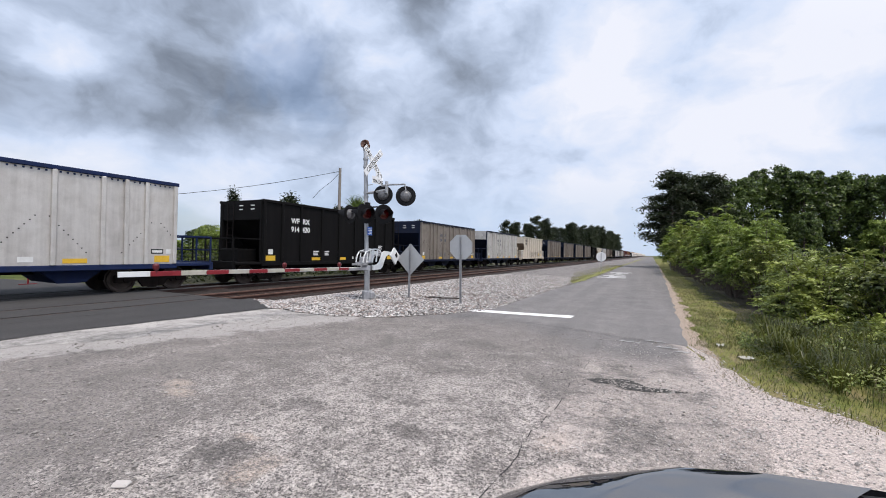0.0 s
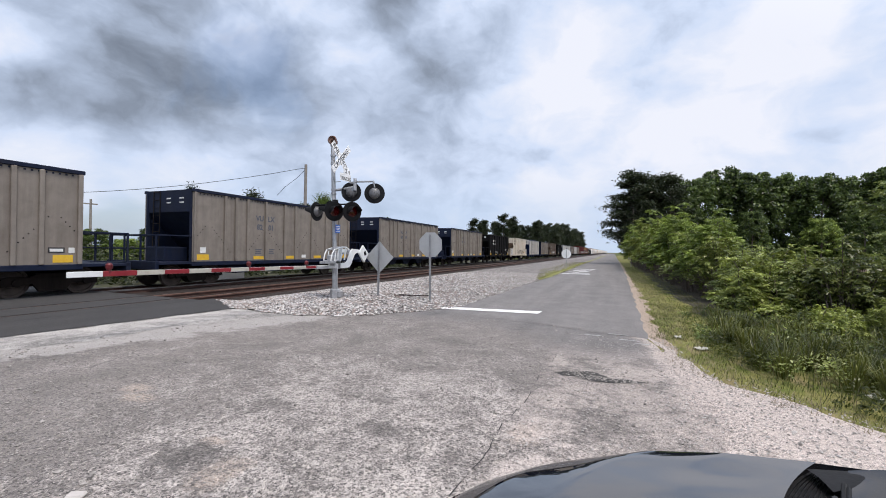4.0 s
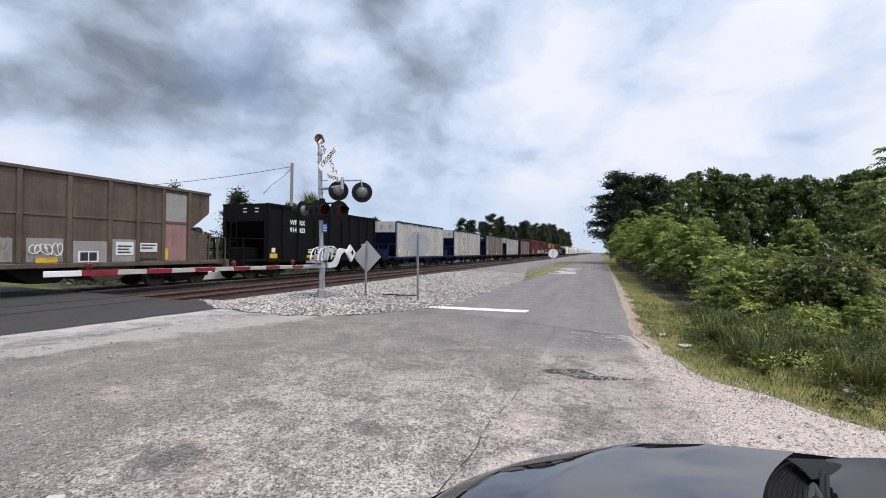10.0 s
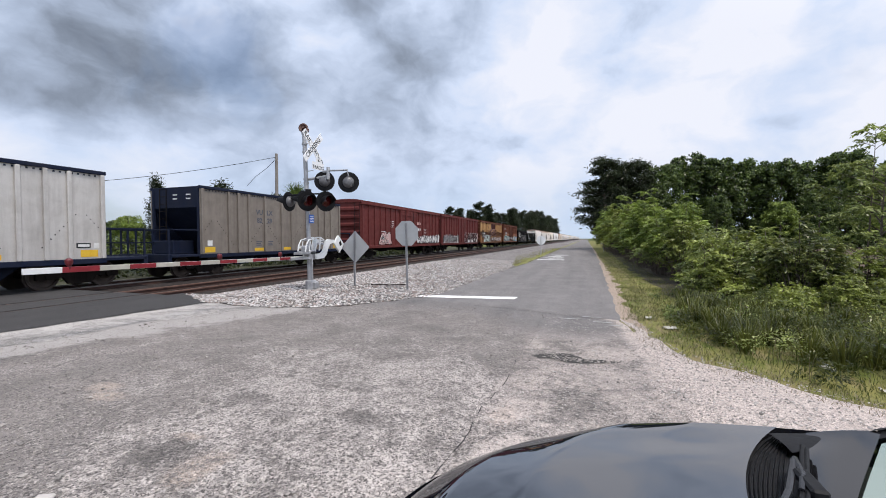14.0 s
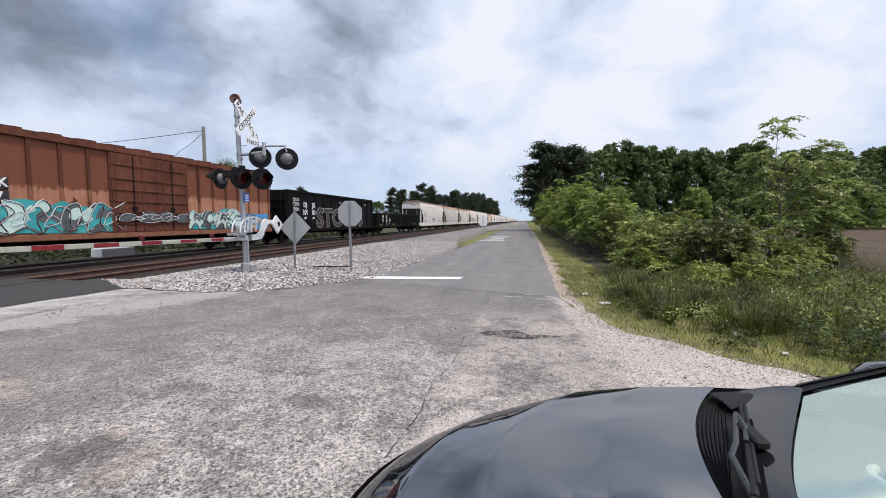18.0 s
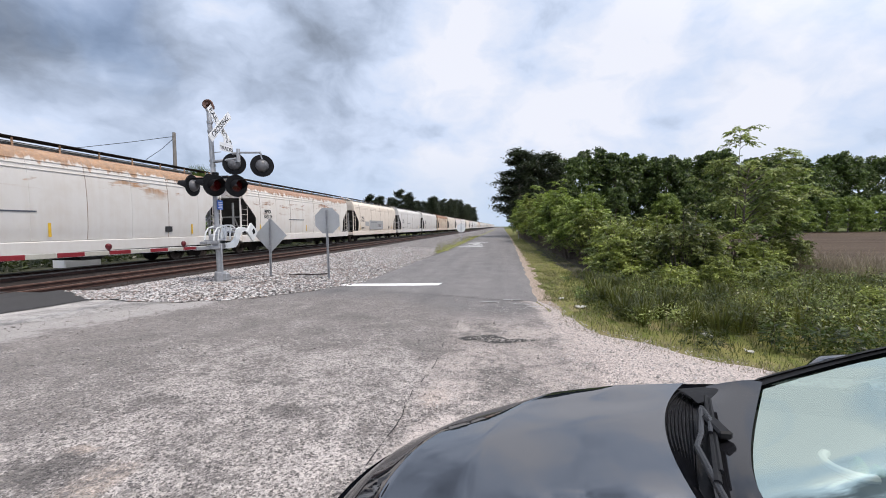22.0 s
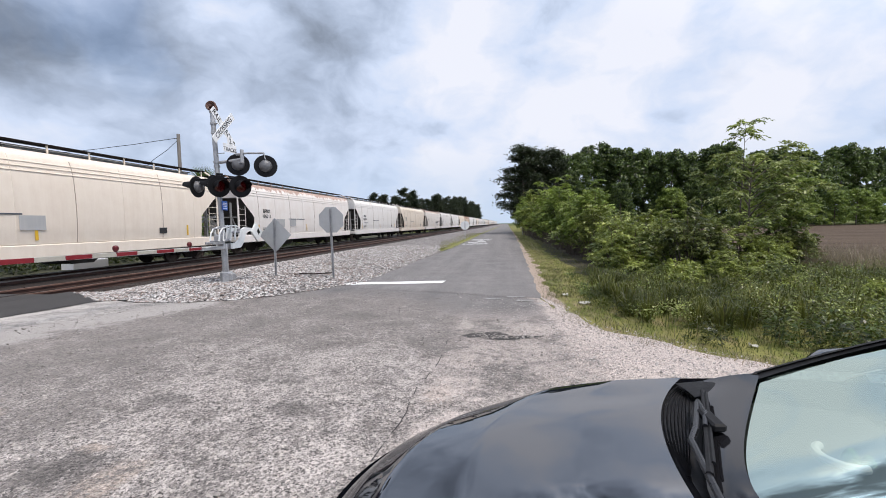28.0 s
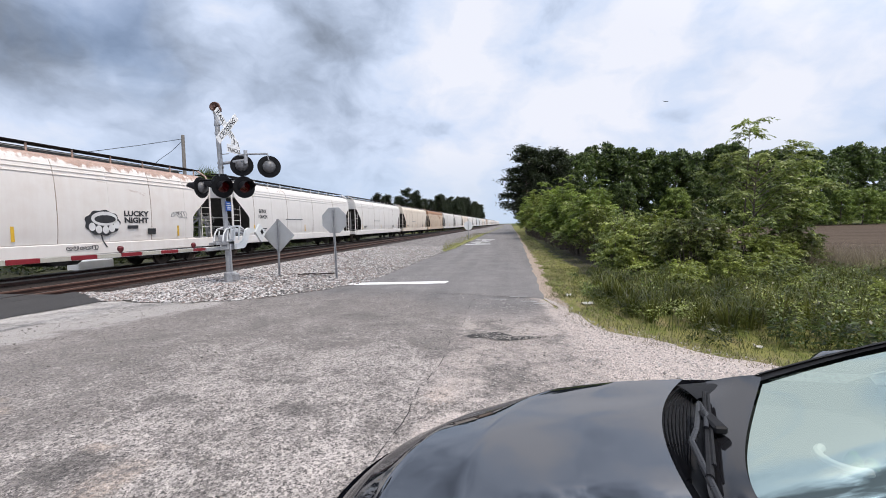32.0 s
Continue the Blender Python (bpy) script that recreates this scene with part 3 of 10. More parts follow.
class Shape:
    """Collects faces and makes one mesh of them."""

    def __init__(self):
        self.v, self.f, self.m = [], [], []
        self.slot = 0

    def face(self, pts):
        n = len(self.v)
        self.v.extend(tuple(p) for p in pts)
        self.f.append(tuple(range(n, n + len(pts))))
        self.m.append(self.slot)

    def add(self, verts, faces):
        n = len(self.v)
        self.v.extend(tuple(p) for p in verts)
        self.f.extend(tuple(i + n for i in f) for f in faces)
        self.m.extend([self.slot] * len(faces))
        return self

    def box(self, x0, x1, y0, y1, z0, z1):
        p = [(x, y, z) for z in (z0, z1) for y in (y0, y1) for x in (x0, x1)]
        self.add(p, [(0, 2, 3, 1), (4, 5, 7, 6), (0, 1, 5, 4), (2, 6, 7, 3), (0, 4, 6, 2), (1, 3, 7, 5)])
        return self

    def bevel_box(self, x0, x1, y0, y1, z0, z1, b):
        """A box with its edges cut."""
        xs, ys, zs = (x0, x1), (y0, y1), (z0, z1)
        v, idx = [], {}
        for i in (0, 1):
            for j in (0, 1):
                for k in (0, 1):
                    sx, sy, sz = (1, -1)[i] * b, (1, -1)[j] * b, (1, -1)[k] * b
                    for ax, off in enumerate(((0, sy, sz), (sx, 0, sz), (sx, sy, 0))):
                        idx[i, j, k, ax] = len(v)
                        v.append((xs[i] + off[0], ys[j] + off[1], zs[k] + off[2]))
        f = []
        for s in (0, 1):
            f.append([idx[s, j, k, 0] for j, k in ((0, 0), (1, 0), (1, 1), (0, 1))])
            f.append([idx[i, s, k, 1] for i, k in ((0, 0), (1, 0), (1, 1), (0, 1))])
            f.append([idx[i, j, s, 2] for i, j in ((0, 0), (1, 0), (1, 1), (0, 1))])
        for a in (0, 1):
            for c in (0, 1):
                f.append([idx[a, c, 0, 0], idx[a, c, 1, 0], idx[a, c, 1, 1], idx[a, c, 0, 1]])
                f.append([idx[a, 0, c, 0], idx[a, 1, c, 0], idx[a, 1, c, 2], idx[a, 0, c, 2]])
                f.append([idx[0, a, c, 1], idx[1, a, c, 1], idx[1, a, c, 2], idx[0, a, c, 2]])
        for i in (0, 1):
            for j in (0, 1):
                for k in (0, 1):
                    f.append([idx[i, j, k, 0], idx[i, j, k, 1], idx[i, j, k, 2]])
        self.add(v, f)
        return self

    def tube(self, a, b, r0, r1=None, n=8, caps=True):
        a, b = Vector(a), Vector(b)
        r1 = r0 if r1 is None else r1
        d = (b - a).normalized()
        u = d.orthogonal().normalized()
        t = d.cross(u)
        ring = [(math.cos(2 * math.pi * k / n), math.sin(2 * math.pi * k / n)) for k in range(n)]
        v = [a + r0 * (c * u + s * t) for c, s in ring] + [b + r1 * (c * u + s * t) for c, s in ring]
        f = [(k, (k + 1) % n, n + (k + 1) % n, n + k) for k in range(n)]
        if caps:
            f += [tuple(range(n - 1, -1, -1)), tuple(range(n, 2 * n))]
        self.add(v, f)
        return self

    def path(self, pts, r, n=6):
        """One bent tube through the points."""
        p = [Vector(q) for q in pts]
        ways = [(b - a).normalized() for a, b in zip(p, p[1:])]
        tang = [ways[0]] + [(a + b).normalized() if (a + b).length > 1e-4 else b for a, b in zip(ways, ways[1:])] + [ways[-1]]
        u = tang[0].orthogonal().normalized()
        v = []
        for q, t in zip(p, tang):
            u = u - t * u.dot(t)
            u = u.normalized() if u.length > 1e-5 else t.orthogonal().normalized()
            w = t.cross(u)
            v += [q + r * (math.cos(2 * math.pi * k / n) * u + math.sin(2 * math.pi * k / n) * w) for k in range(n)]
        m = len(p)
        f = [(i * n + k, i * n + (k + 1) % n, (i + 1) * n + (k + 1) % n, (i + 1) * n + k) for i in range(m - 1) for k in range(n)]
        f += [tuple(range(n - 1, -1, -1)), tuple(range((m - 1) * n, m * n))]
        self.add(v, f)
        return self

    def lathe(self, a, axis, profile, n=20):
        """Turns (along, radius) pairs about an axis from a."""
        a, d = Vector(a), Vector(axis).normalized()
        u = d.orthogonal().normalized()
        t = d.cross(u)
        v = [a + h * d + r * (math.cos(2 * math.pi * k / n) * u + math.sin(2 * math.pi * k / n) * t) for h, r in profile for k in range(n)]
        f = [(i * n + k, i * n + (k + 1) % n, (i + 1) * n + (k + 1) % n, (i + 1) * n + k) for i in range(len(profile) - 1) for k in range(n)]
        self.add(v, f)
        return self

    def prism(self, outline, axis, a, b):
        """Extrudes an outline of pairs along an axis (0, 1 or 2) from a to b."""
        def at(p, s):
            q = list(p)
            q.insert(axis, s)
            return tuple(q)
        n = len(outline)
        v = [at(p, a) for p in outline] + [at(p, b) for p in outline]
        f = [(k, (k + 1) % n, n + (k + 1) % n, n + k) for k in range(n)] + [tuple(range(n - 1, -1, -1)), tuple(range(n, 2 * n))]
        self.add(v, f)
        return self

    def grid(self, rows):
        n = len(rows[0])
        self.add([p for r in rows for p in r], [(i * n + k, i * n + k + 1, (i + 1) * n + k + 1, (i + 1) * n + k) for i in range(len(rows) - 1) for k in range(n - 1)])
        return self

    def mesh(self, name, *mats, smooth=False, fix=True):
        me = bpy.data.meshes.new(name)
        me.from_pydata(self.v, [], self.f)
        for m in mats:
            me.materials.append(m)
        if len(mats) > 1:
            me.polygons.foreach_set("material_index", self.m)
        if fix and len(self.f) < 6000:
            bm = bmesh.new()
            bm.from_mesh(me)
            bmesh.ops.recalc_face_normals(bm, faces=bm.faces)
            bm.to_mesh(me)
            bm.free()
        if smooth:
            me.polygons.foreach_set("use_smooth", [True] * len(me.polygons))
            if smooth != "all":
                me.set_sharp_from_angle(angle=radians(35))
        me.update()
        return me


def thing(name, label, category, at=(0, 0, 0), turn=0, group="", kind=""):
    e = new(name)
    e.empty_display_size = 0.2
    e.location, e.rotation_euler = at, (0, 0, radians(turn))
    return tagged(e, label, category, group, kind)


def part(name, shape, mat, parent, label="", smooth=False, at=None, rot=None):
    mats = mat if isinstance(mat, (list, tuple)) else [mat]
    ob = new(name, shape if isinstance(shape, bpy.types.Mesh) else shape.mesh(name, *mats, smooth=smooth))
    ob.parent = parent
    if at:
        ob.location = at
    if rot:
        ob.rotation_euler = [radians(a) for a in rot]
    return tagged(ob, label)


def solid(name, shape, mat, label="", category="", kind="", smooth=False, group=""):
    mats = mat if isinstance(mat, (list, tuple)) else [mat]
    return tagged(new(name, shape.mesh(name, *mats, smooth=smooth)), label, category, group, kind)


def lettering(text, height, depth=0.004, wide=1.0, bold=0.0):
    """The mesh of a line of writing, centred, in the x-z plane facing -y."""
    c = bpy.data.curves.new("text", "FONT")
    c.body, c.size, c.align_x, c.align_y, c.extrude, c.offset = text, height / 0.7, "CENTER", "CENTER", depth / 2, bold
    c.resolution_u = 3
    ob = bpy.data.objects.new("text", c)
    scene.collection.objects.link(ob)
    me = bpy.data.meshes.new_from_object(ob.evaluated_get(bpy.context.evaluated_depsgraph_get()))
    bpy.data.objects.remove(ob)
    me.transform(Matrix.Rotation(radians(90), 4, "X") @ Matrix.Diagonal((wide, 1, 1, 1)))
    return me


def lettered(text, height, mat, parent, at, turn=0, name="lettering", wide=1.0, bold=0.0, tip=0, label=""):
    me = lettering(text, height, 0.006, wide, bold)
    me.materials.clear()
    me.materials.append(mat)
    ob = new(name, me)
    ob.parent = parent
    ob.location, ob.rotation_euler = at, (0, radians(tip), radians(turn))
    return tagged(ob, label)

# ---- ground, roads, tracks ----
from mathutils.geometry import tessellate_polygon

dice = random.Random(7)


def ground_mat():
    m, n = material("grass_ground", 0.95, Specular_IOR_Level=0.1)
    v = n.vec("MULTIPLY", place(n), (1, 1, 0))
    big, mid, fine = n.noise(v, 0.12, 4.0, 0.6), n.noise(v, 0.9, 5.0, 0.65, 0.4), n.noise(v, 30.0, 3.0, 0.7)
    c = n.mix(n.span(mid, 0.35, 0.65), (0.055, 0.080, 0.022), (0.115, 0.135, 0.045))
    c = n.mix(n.span(big, 0.45, 0.70, 0.0, 0.6), c, (0.20, 0.165, 0.085))
    c = n.mix(n.math("MULTIPLY", n.span(fine, 0.45, 0.8), 0.6), c, (0.045, 0.050, 0.02))
    n.put(n.bsdf.inputs["Base Color"], c)
    bump(n, fine, 0.7, 0.03)
    return m


def verge_mat():
    m, n = material("dry_verge", 0.95, Specular_IOR_Level=0.1)
    v = n.vec("MULTIPLY", place(n), (1, 1, 0))
    mid, fine, dots = n.noise(v, 1.3, 6.0, 0.66, 0.4), n.noise(v, 26.0, 4.0, 0.7), n.noise(n.vec("MULTIPLY", v, (1, 0.3, 0)), 5.0, 5.0, 0.6)
    c = n.mix(n.span(mid, 0.38, 0.60), (0.125, 0.150, 0.038), (0.24, 0.225, 0.080))
    c = n.mix(n.span(dots, 0.50, 0.66, 0.0, 0.75), c, (0.30, 0.24, 0.14))
    c = n.mix(n.math("MULTIPLY", n.span(fine, 0.5, 0.8), 0.6), c, (0.05, 0.055, 0.02))
    n.put(n.bsdf.inputs["Base Color"], c)
    bump(n, fine, 0.8, 0.03)
    return m


def field_mat():
    m, n = material("tilled_soil", 0.97, Specular_IOR_Level=0.05)
    v = n.vec("MULTIPLY", place(n), (1, 1, 0))
    rows = n.noise(n.vec("MULTIPLY", v, (0.035, 0.42, 0)), 1.0, 6.0, 0.75, 0.2)
    clods, big = n.noise(v, 3.2, 6.0, 0.7), n.noise(v, 0.07, 3.0, 0.55)
    c = n.mix(n.span(rows, 0.36, 0.64), (0.042, 0.031, 0.024), (0.118, 0.090, 0.070))
    c = n.mix(n.span(clods, 0.42, 0.75, 0.0, 0.6), c, (0.19, 0.150, 0.118))
    c = n.mix(n.span(big, 0.42, 0.65, 0.0, 0.45), c, (0.10, 0.075, 0.056))
    n.put(n.bsdf.inputs["Base Color"], c)
    bump(n, n.math("ADD", rows, n.math("MULTIPLY", clods, 0.6)), 0.8, 0.12)
    return m


GRASS_GROUND, VERGE, FIELD = ground_mat(), verge_mat(), field_mat()
STRIP = surface("yellowing_turf", (0.15, 0.165, 0.045), (0.27, 0.26, 0.085), 1.2, 0.95, 0, 30, 0.6, 0.02, world_space=True)


def edge(pts, step=0.5, wobble=0.12, seed=1, closed=True):
    """An outline walked in short steps and roughened."""
    out = []
    ring = list(pts) + ([pts[0]] if closed else [])
    for (x0, y0), (x1, y1) in zip(ring, ring[1:]):
        n = max(1, min(160, int(math.hypot(x1 - x0, y1 - y0) / step)))
        for k in range(n):
            x, y = x0 + (x1 - x0) * k / n, y0 + (y1 - y0) * k / n
            d = Vector((x * 1.3, y * 1.3, seed * 9.1))
            out.append((x + wobble * noise.noise(d), y + wobble * noise.noise(d + Vector((31, 7, 3)))))
    return out


def sheet(name, outline, z, mat, label, category="ground", kind="structure"):
    tris = tessellate_polygon([[Vector((x, y, 0)) for x, y in outline]])
    s = Shape()
    s.add([(x, y, z) for x, y in outline], tris)
    ob = solid(name, s, mat, label, category, kind)
    return ob


s = Shape()
rings = [-2600, -900, -300, -120, -60, -21.5, 60, 120, 300, 900, 2600]
s.grid([[(x, y, -0.22 if x < -21 else -0.12) for x in rings] for y in [-600, -200, -60, 0, 60, 200, 600, 1500, 3500]])
solid("ground", s, GRASS_GROUND, "flat grassy ground that reaches the horizon", "ground", "structure")

sheet("field", edge([(9.0, 12.5), (40, 11.0), (160, 14), (170, 104), (60, 96), (8.6, 70), (7.6, 30)], 2.0, 0.6, 3), -0.09, FIELD, "bare brown tilled field behind the bushes", "field")
sheet("grass_bank", edge([(0.5, 8.6), (0.95, 7.0), (1.55, 5.9), (2.5, 5.0), (4.5, 3.9), (14, 2.0), (24, 1.0), (24, 12.0), (9, 13.0), (7.6, 30), (8.0, 70), (6, 260), (0.95, 260), (0.85, 20)], 0.5, 0.22, 4), -0.008, VERGE, "grassy roadside bank, green and straw-coloured", "grass")
# dark sheet: shade below the hedge is put into the ground colour
sheet("hedge_soil", edge([(2.35, 60), (2.3, 30), (2.15, 18), (2.25, 12), (2.7, 10.0), (3.5, 8.6), (5.0, 7.6), (9.0, 7.4), (14, 8.0), (13, 12.4), (9.4, 13.4), (7.9, 18), (7.4, 30), (7.0, 60)], 0.5, 0.4, 24), -0.004, surface("hedge_shade_soil", (0.022, 0.020, 0.012), (0.075, 0.062, 0.038), 2.2, 0.95, 0, 24, 0.6, 0.03, world_space=True), "dark ground under the hedge with the hedge's shade in its colour", "ground")
sheet("pavement", edge([(-12, -14), (12, -14), (12, 1.2), (4.6, 3.7), (2.6, 4.9), (1.6, 5.8), (1.0, 6.9), (0.62, 8.8), (0.6, 9.6), (-4.3, 11.4), (-4.8, 10.1), (-5.5, 9.1), (-6.3, 8.35), (-7.3, 8.0), (-9.6, 8.05), (-12, 8.2)], 0.4, 0.10, 5), 0.0, PAVEMENT, "worn grey chip-sealed pavement with dust and sandy spots", "pavement")
sheet("road", edge([(-4.2, 10.4), (0.66, 8.9), (0.72, 14), (0.86, 30), (0.9, 80), (0.9, 700), (-3.9, 700), (-3.9, 60), (-3.75, 28), (-4.0, 17), (-4.1, 12.2)], 0.5, 0.14, 6), 0.0042, ROAD, "straight grey asphalt road beside the railway", "road")
sheet("gravel_shoulder", edge([(0.62, 9.1), (0.80, 7.2), (0.98, 5.6), (1.00, 4.3), (1.0, 2.9), (0.9, 0.5), (1.2, -3), (12, -4), (12, 1.4), (4.6, 3.8), (2.6, 5.0), (1.7, 5.9), (1.12, 7.0), (0.86, 8.6)], 0.12, 0.34, 7), 0.004, GRAVEL, "pale pinkish crushed gravel shoulder", "gravel")
sheet("sandy_edge", edge([(0.60, 9.3), (0.86, 7.8), (1.00, 7.7), (0.96, 9.0), (1.00, 12), (1.04, 20), (1.06, 40), (1.06, 90), (0.80, 90), (0.70, 30), (0.60, 14)], 0.14, 0.26, 8), 0.002, SAND, "strip of tan sand and grit along the road edge", "gravel")
sheet("dust_apron", edge([(-9.75, -8), (-9.0, -6), (-8.9, 3.0), (-8.4, 4.2), (-8.1, 5.6), (-7.8, 6.9), (-7.3, 7.8), (-9.4, 7.95), (-9.55, 6.2), (-9.8, 4.0)], 0.15, 0.5, 9), 0.005, APRON, "apron of pale dust where pavement meets fresh asphalt", "gravel")

# road crossing in fresh asphalt, rising a little to the rails
s = Shape()
cross = edge([(-9.8, -8), (-9.8, 4.0), (-9.35, 8.05), (-10.3, 8.7), (-11.7, 9.35), (-11.7, -8)], 0.6, 0.06, 10)
s.add([(x, y, 0.012) for x, y in cross], tessellate_polygon([[Vector((x, y, 0)) for x, y in cross]]))
for x0, x1 in ((-11.72, -12.52), (-12.68, -13.94), (-14.10, -16.74), (-16.92, -18.18), (-18.34, -24.0)):
    s.box(x1, x0, -8, 8.9, -0.20, 0.010)
solid("road_crossing", s, FRESH, "fresh dark asphalt of the road across the rails", "road", "structure")
s = Shape()
s.grid([[(-23.9 - k, y, 0.0 - 0.02 * k) for k in range(0, 60, 6)] for y in (-4, 8.4)])
solid("far_road", s, FRESH, "dark asphalt road going on beyond the tracks", "road", "structure")

# ballast bed: a low bank beside the road that falls to the tracks
prof = [(-4.0, -0.03), (-4.35, 0.02), (-5.6, 0.05), (-7.5, 0.09), (-9.5, 0.06), (-11.0, -0.08), (-11.6, -0.18)]
s = Shape()
ys = [8.0 + 0.6 * k for k in range(60)] + [46, 60, 90, 140, 220, 400, 800]


def bank_end(x):
    """Where the stone begins at each distance from the road."""
    return 8.2 - (x + 9.5) * 0.58 if x < -9.5 else 8.0 - (x + 7) * 0.08 if x < -7 else 8.0 + (x + 7) * 0.55 if x < -5.5 else 8.85 + (x + 5.5) * 1.65


def rise(x, y):
    return max(0.0, min(1.0, (y - bank_end(x)) / 0.7))


rows = []
for y in ys:
    rows.append([(x, max(y, bank_end(x) + 0.10 * noise.noise(Vector((x * 2, 3, 1)))), (z + 0.035 * noise.noise(Vector((x * 1.7, y * 1.7, 2)))) * rise(x, y) - 0.03 * (1 - rise(x, y))) for x, z in prof])
s.grid(rows)
solid("ballast_bank", s, BALLAST, "bank of pale grey crushed ballast stone", "ballast", "structure", smooth="all")
s = Shape()
prof2 = [(-11.3, -0.20), (-12.0, -0.155), (-14.7, -0.155), (-15.4, -0.19), (-16.2, -0.155), (-18.9, -0.155), (-20.2, -0.22), (-22.5, -0.35)]
s.grid([[(x, y, z + 0.02 * noise.noise(Vector((x * 2, y * 2, 5)))) for x, z in prof2] for y in [-60, -20, -8] + [8.8 + 1.0 * k for k in range(50)] + [80, 120, 200, 400, 900]])
solid("track_bed", s, CINDER, "rust-stained ballast between the rails", "ballast", "structure", smooth="all")
sheet("grass_strip", edge([(-3.9, 24.0), (-3.75, 28), (-3.95, 60), (-3.95, 260), (-6.6, 260), (-6.2, 60), (-5.4, 40), (-4.6, 29)], 0.6, 0.3, 12), 0.024, STRIP, "strip of yellowing grass along the road", "grass")

# soil kept dark: shade beneath the train goes into its colour
sheet("far_soil", edge([(-20.2, 10.6), (-33, 12.5), (-34, 90), (-20.2, 90)], 0.8, 0.5, 21), -0.205, surface("shaded_soil", (0.020, 0.022, 0.010), (0.060, 0.060, 0.026), 1.0, 0.95, 0, 20, 0.6, 0.03, world_space=True), "weedy soil beyond the tracks, darkened for the shade under the train", "ground")

# white markings
s = Shape()
sl = [(-4.62, 10.68), (-1.80, 11.06), (-1.76, 11.52), (-4.52, 11.14)]
s.add([(x, y, 0.0145) for x, y in edge(sl, 0.12, 0.05, 13)], [tuple(range(len(edge(sl, 0.12, 0.05, 13))))])
solid("stop_line", s, WHITE_LINE, "worn white stop line painted across the lane", "road marking", "structure")
s = Shape()


def stripe(sh, x0, y0, x1, y1, width, z=0.0145):
    d = Vector((x1 - x0, y1 - y0)).normalized() * width / 2
    sh.face([(x0 - d.y, y0 + d.x, z), (x0 + d.y, y0 - d.x, z), (x1 + d.y, y1 - d.x, z), (x1 - d.y, y1 + d.x, z)])


for y_, x0_, x1_ in ((32.6, -3.6, -1.6), (34.2, -2.9, -1.7), (35.6, -3.4, -2.6), (37.0, -2.7, -1.9), (38.6, -3.3, -2.2), (40.2, -2.8, -1.8), (42.2, -3.5, -1.6)):
    stripe(s, x0_, y_, x1_, y_ + 0.15, 0.58)
solid("crossing_symbol", s, WHITE_LINE, "white railway crossing symbol painted on the road", "road marking", "structure")
s = Shape()
for x0, x1, y in ((-0.5, -0.12, 8.75), (-0.05, 0.32, 9.05), (0.15, 0.5, 8.55), (0.42, 0.66, 8.30)):
    stripe(s, x0, y, x1, y - 0.02, 0.055, 0.0145)
solid("faded_line", s, weathered("faded_road_paint", (0.42, 0.42, 0.42), (0.16, 0.16, 0.16), None, 0.85, 0, 0.9), "faded remains of a white painted line", "road marking", "structure")
s = Shape()
crack = [(-0.80, 8.6), (-0.83, 7.4), (-0.79, 6.6), (-0.86, 5.6), (-0.83, 4.7), (-0.92, 3.9), (-0.90, 3.2), (-1.0, 2.4)]
for (x0, y0), (x1, y1) in zip(crack, crack[1:]):
    for k in range(4):
        a, b = k / 4, (k + 1) / 4
        if dice.random() < 0.35:
            continue
        j = dice.uniform(-0.02, 0.02)
        stripe(s, x0 + (x1 - x0) * a + j * 0.6, y0 + (y1 - y0) * a, x0 + (x1 - x0) * b + dice.uniform(-0.015, 0.015), y0 + (y1 - y0) * b, 0.003 + dice.uniform(0, 0.009), 0.0085)
solid("pavement_seam", s, FRESH, "dark open seam between two layers of pavement", "crack", "structure")
s = Shape()
hole = [(-0.74, 5.80), (-0.62, 5.70), (-0.42, 5.74), (-0.20, 5.62), (0.02, 5.66), (0.20, 5.76), (0.46, 5.86), (0.22, 5.93), (0.0, 5.90), (-0.15, 5.99), (-0.40, 6.02), (-0.52, 5.93), (-0.66, 5.90)]
hole = edge(hole, 0.04, 0.16, 14)
s.add([(x, y, 0.0075) for x, y in hole], tessellate_polygon([[Vector((x, y, 0)) for x, y in hole]]))
solid("pothole_patch", s, loose_stone("pothole_grit", (0.012, 0.011, 0.011), (0.085, 0.080, 0.076), 55.0, 3.0, (0.045, 0.042, 0.040), 0.3), "dark shallow pothole in the pavement", "pothole", "structure")


def by_hole():
    a, r = dice.uniform(0, 6.28), dice.random() ** 0.7
    return -0.10 + 0.85 * r * math.cos(a), 5.82 + 0.34 * r * math.sin(a), 0.010


# the two tracks
LINE = -17.55


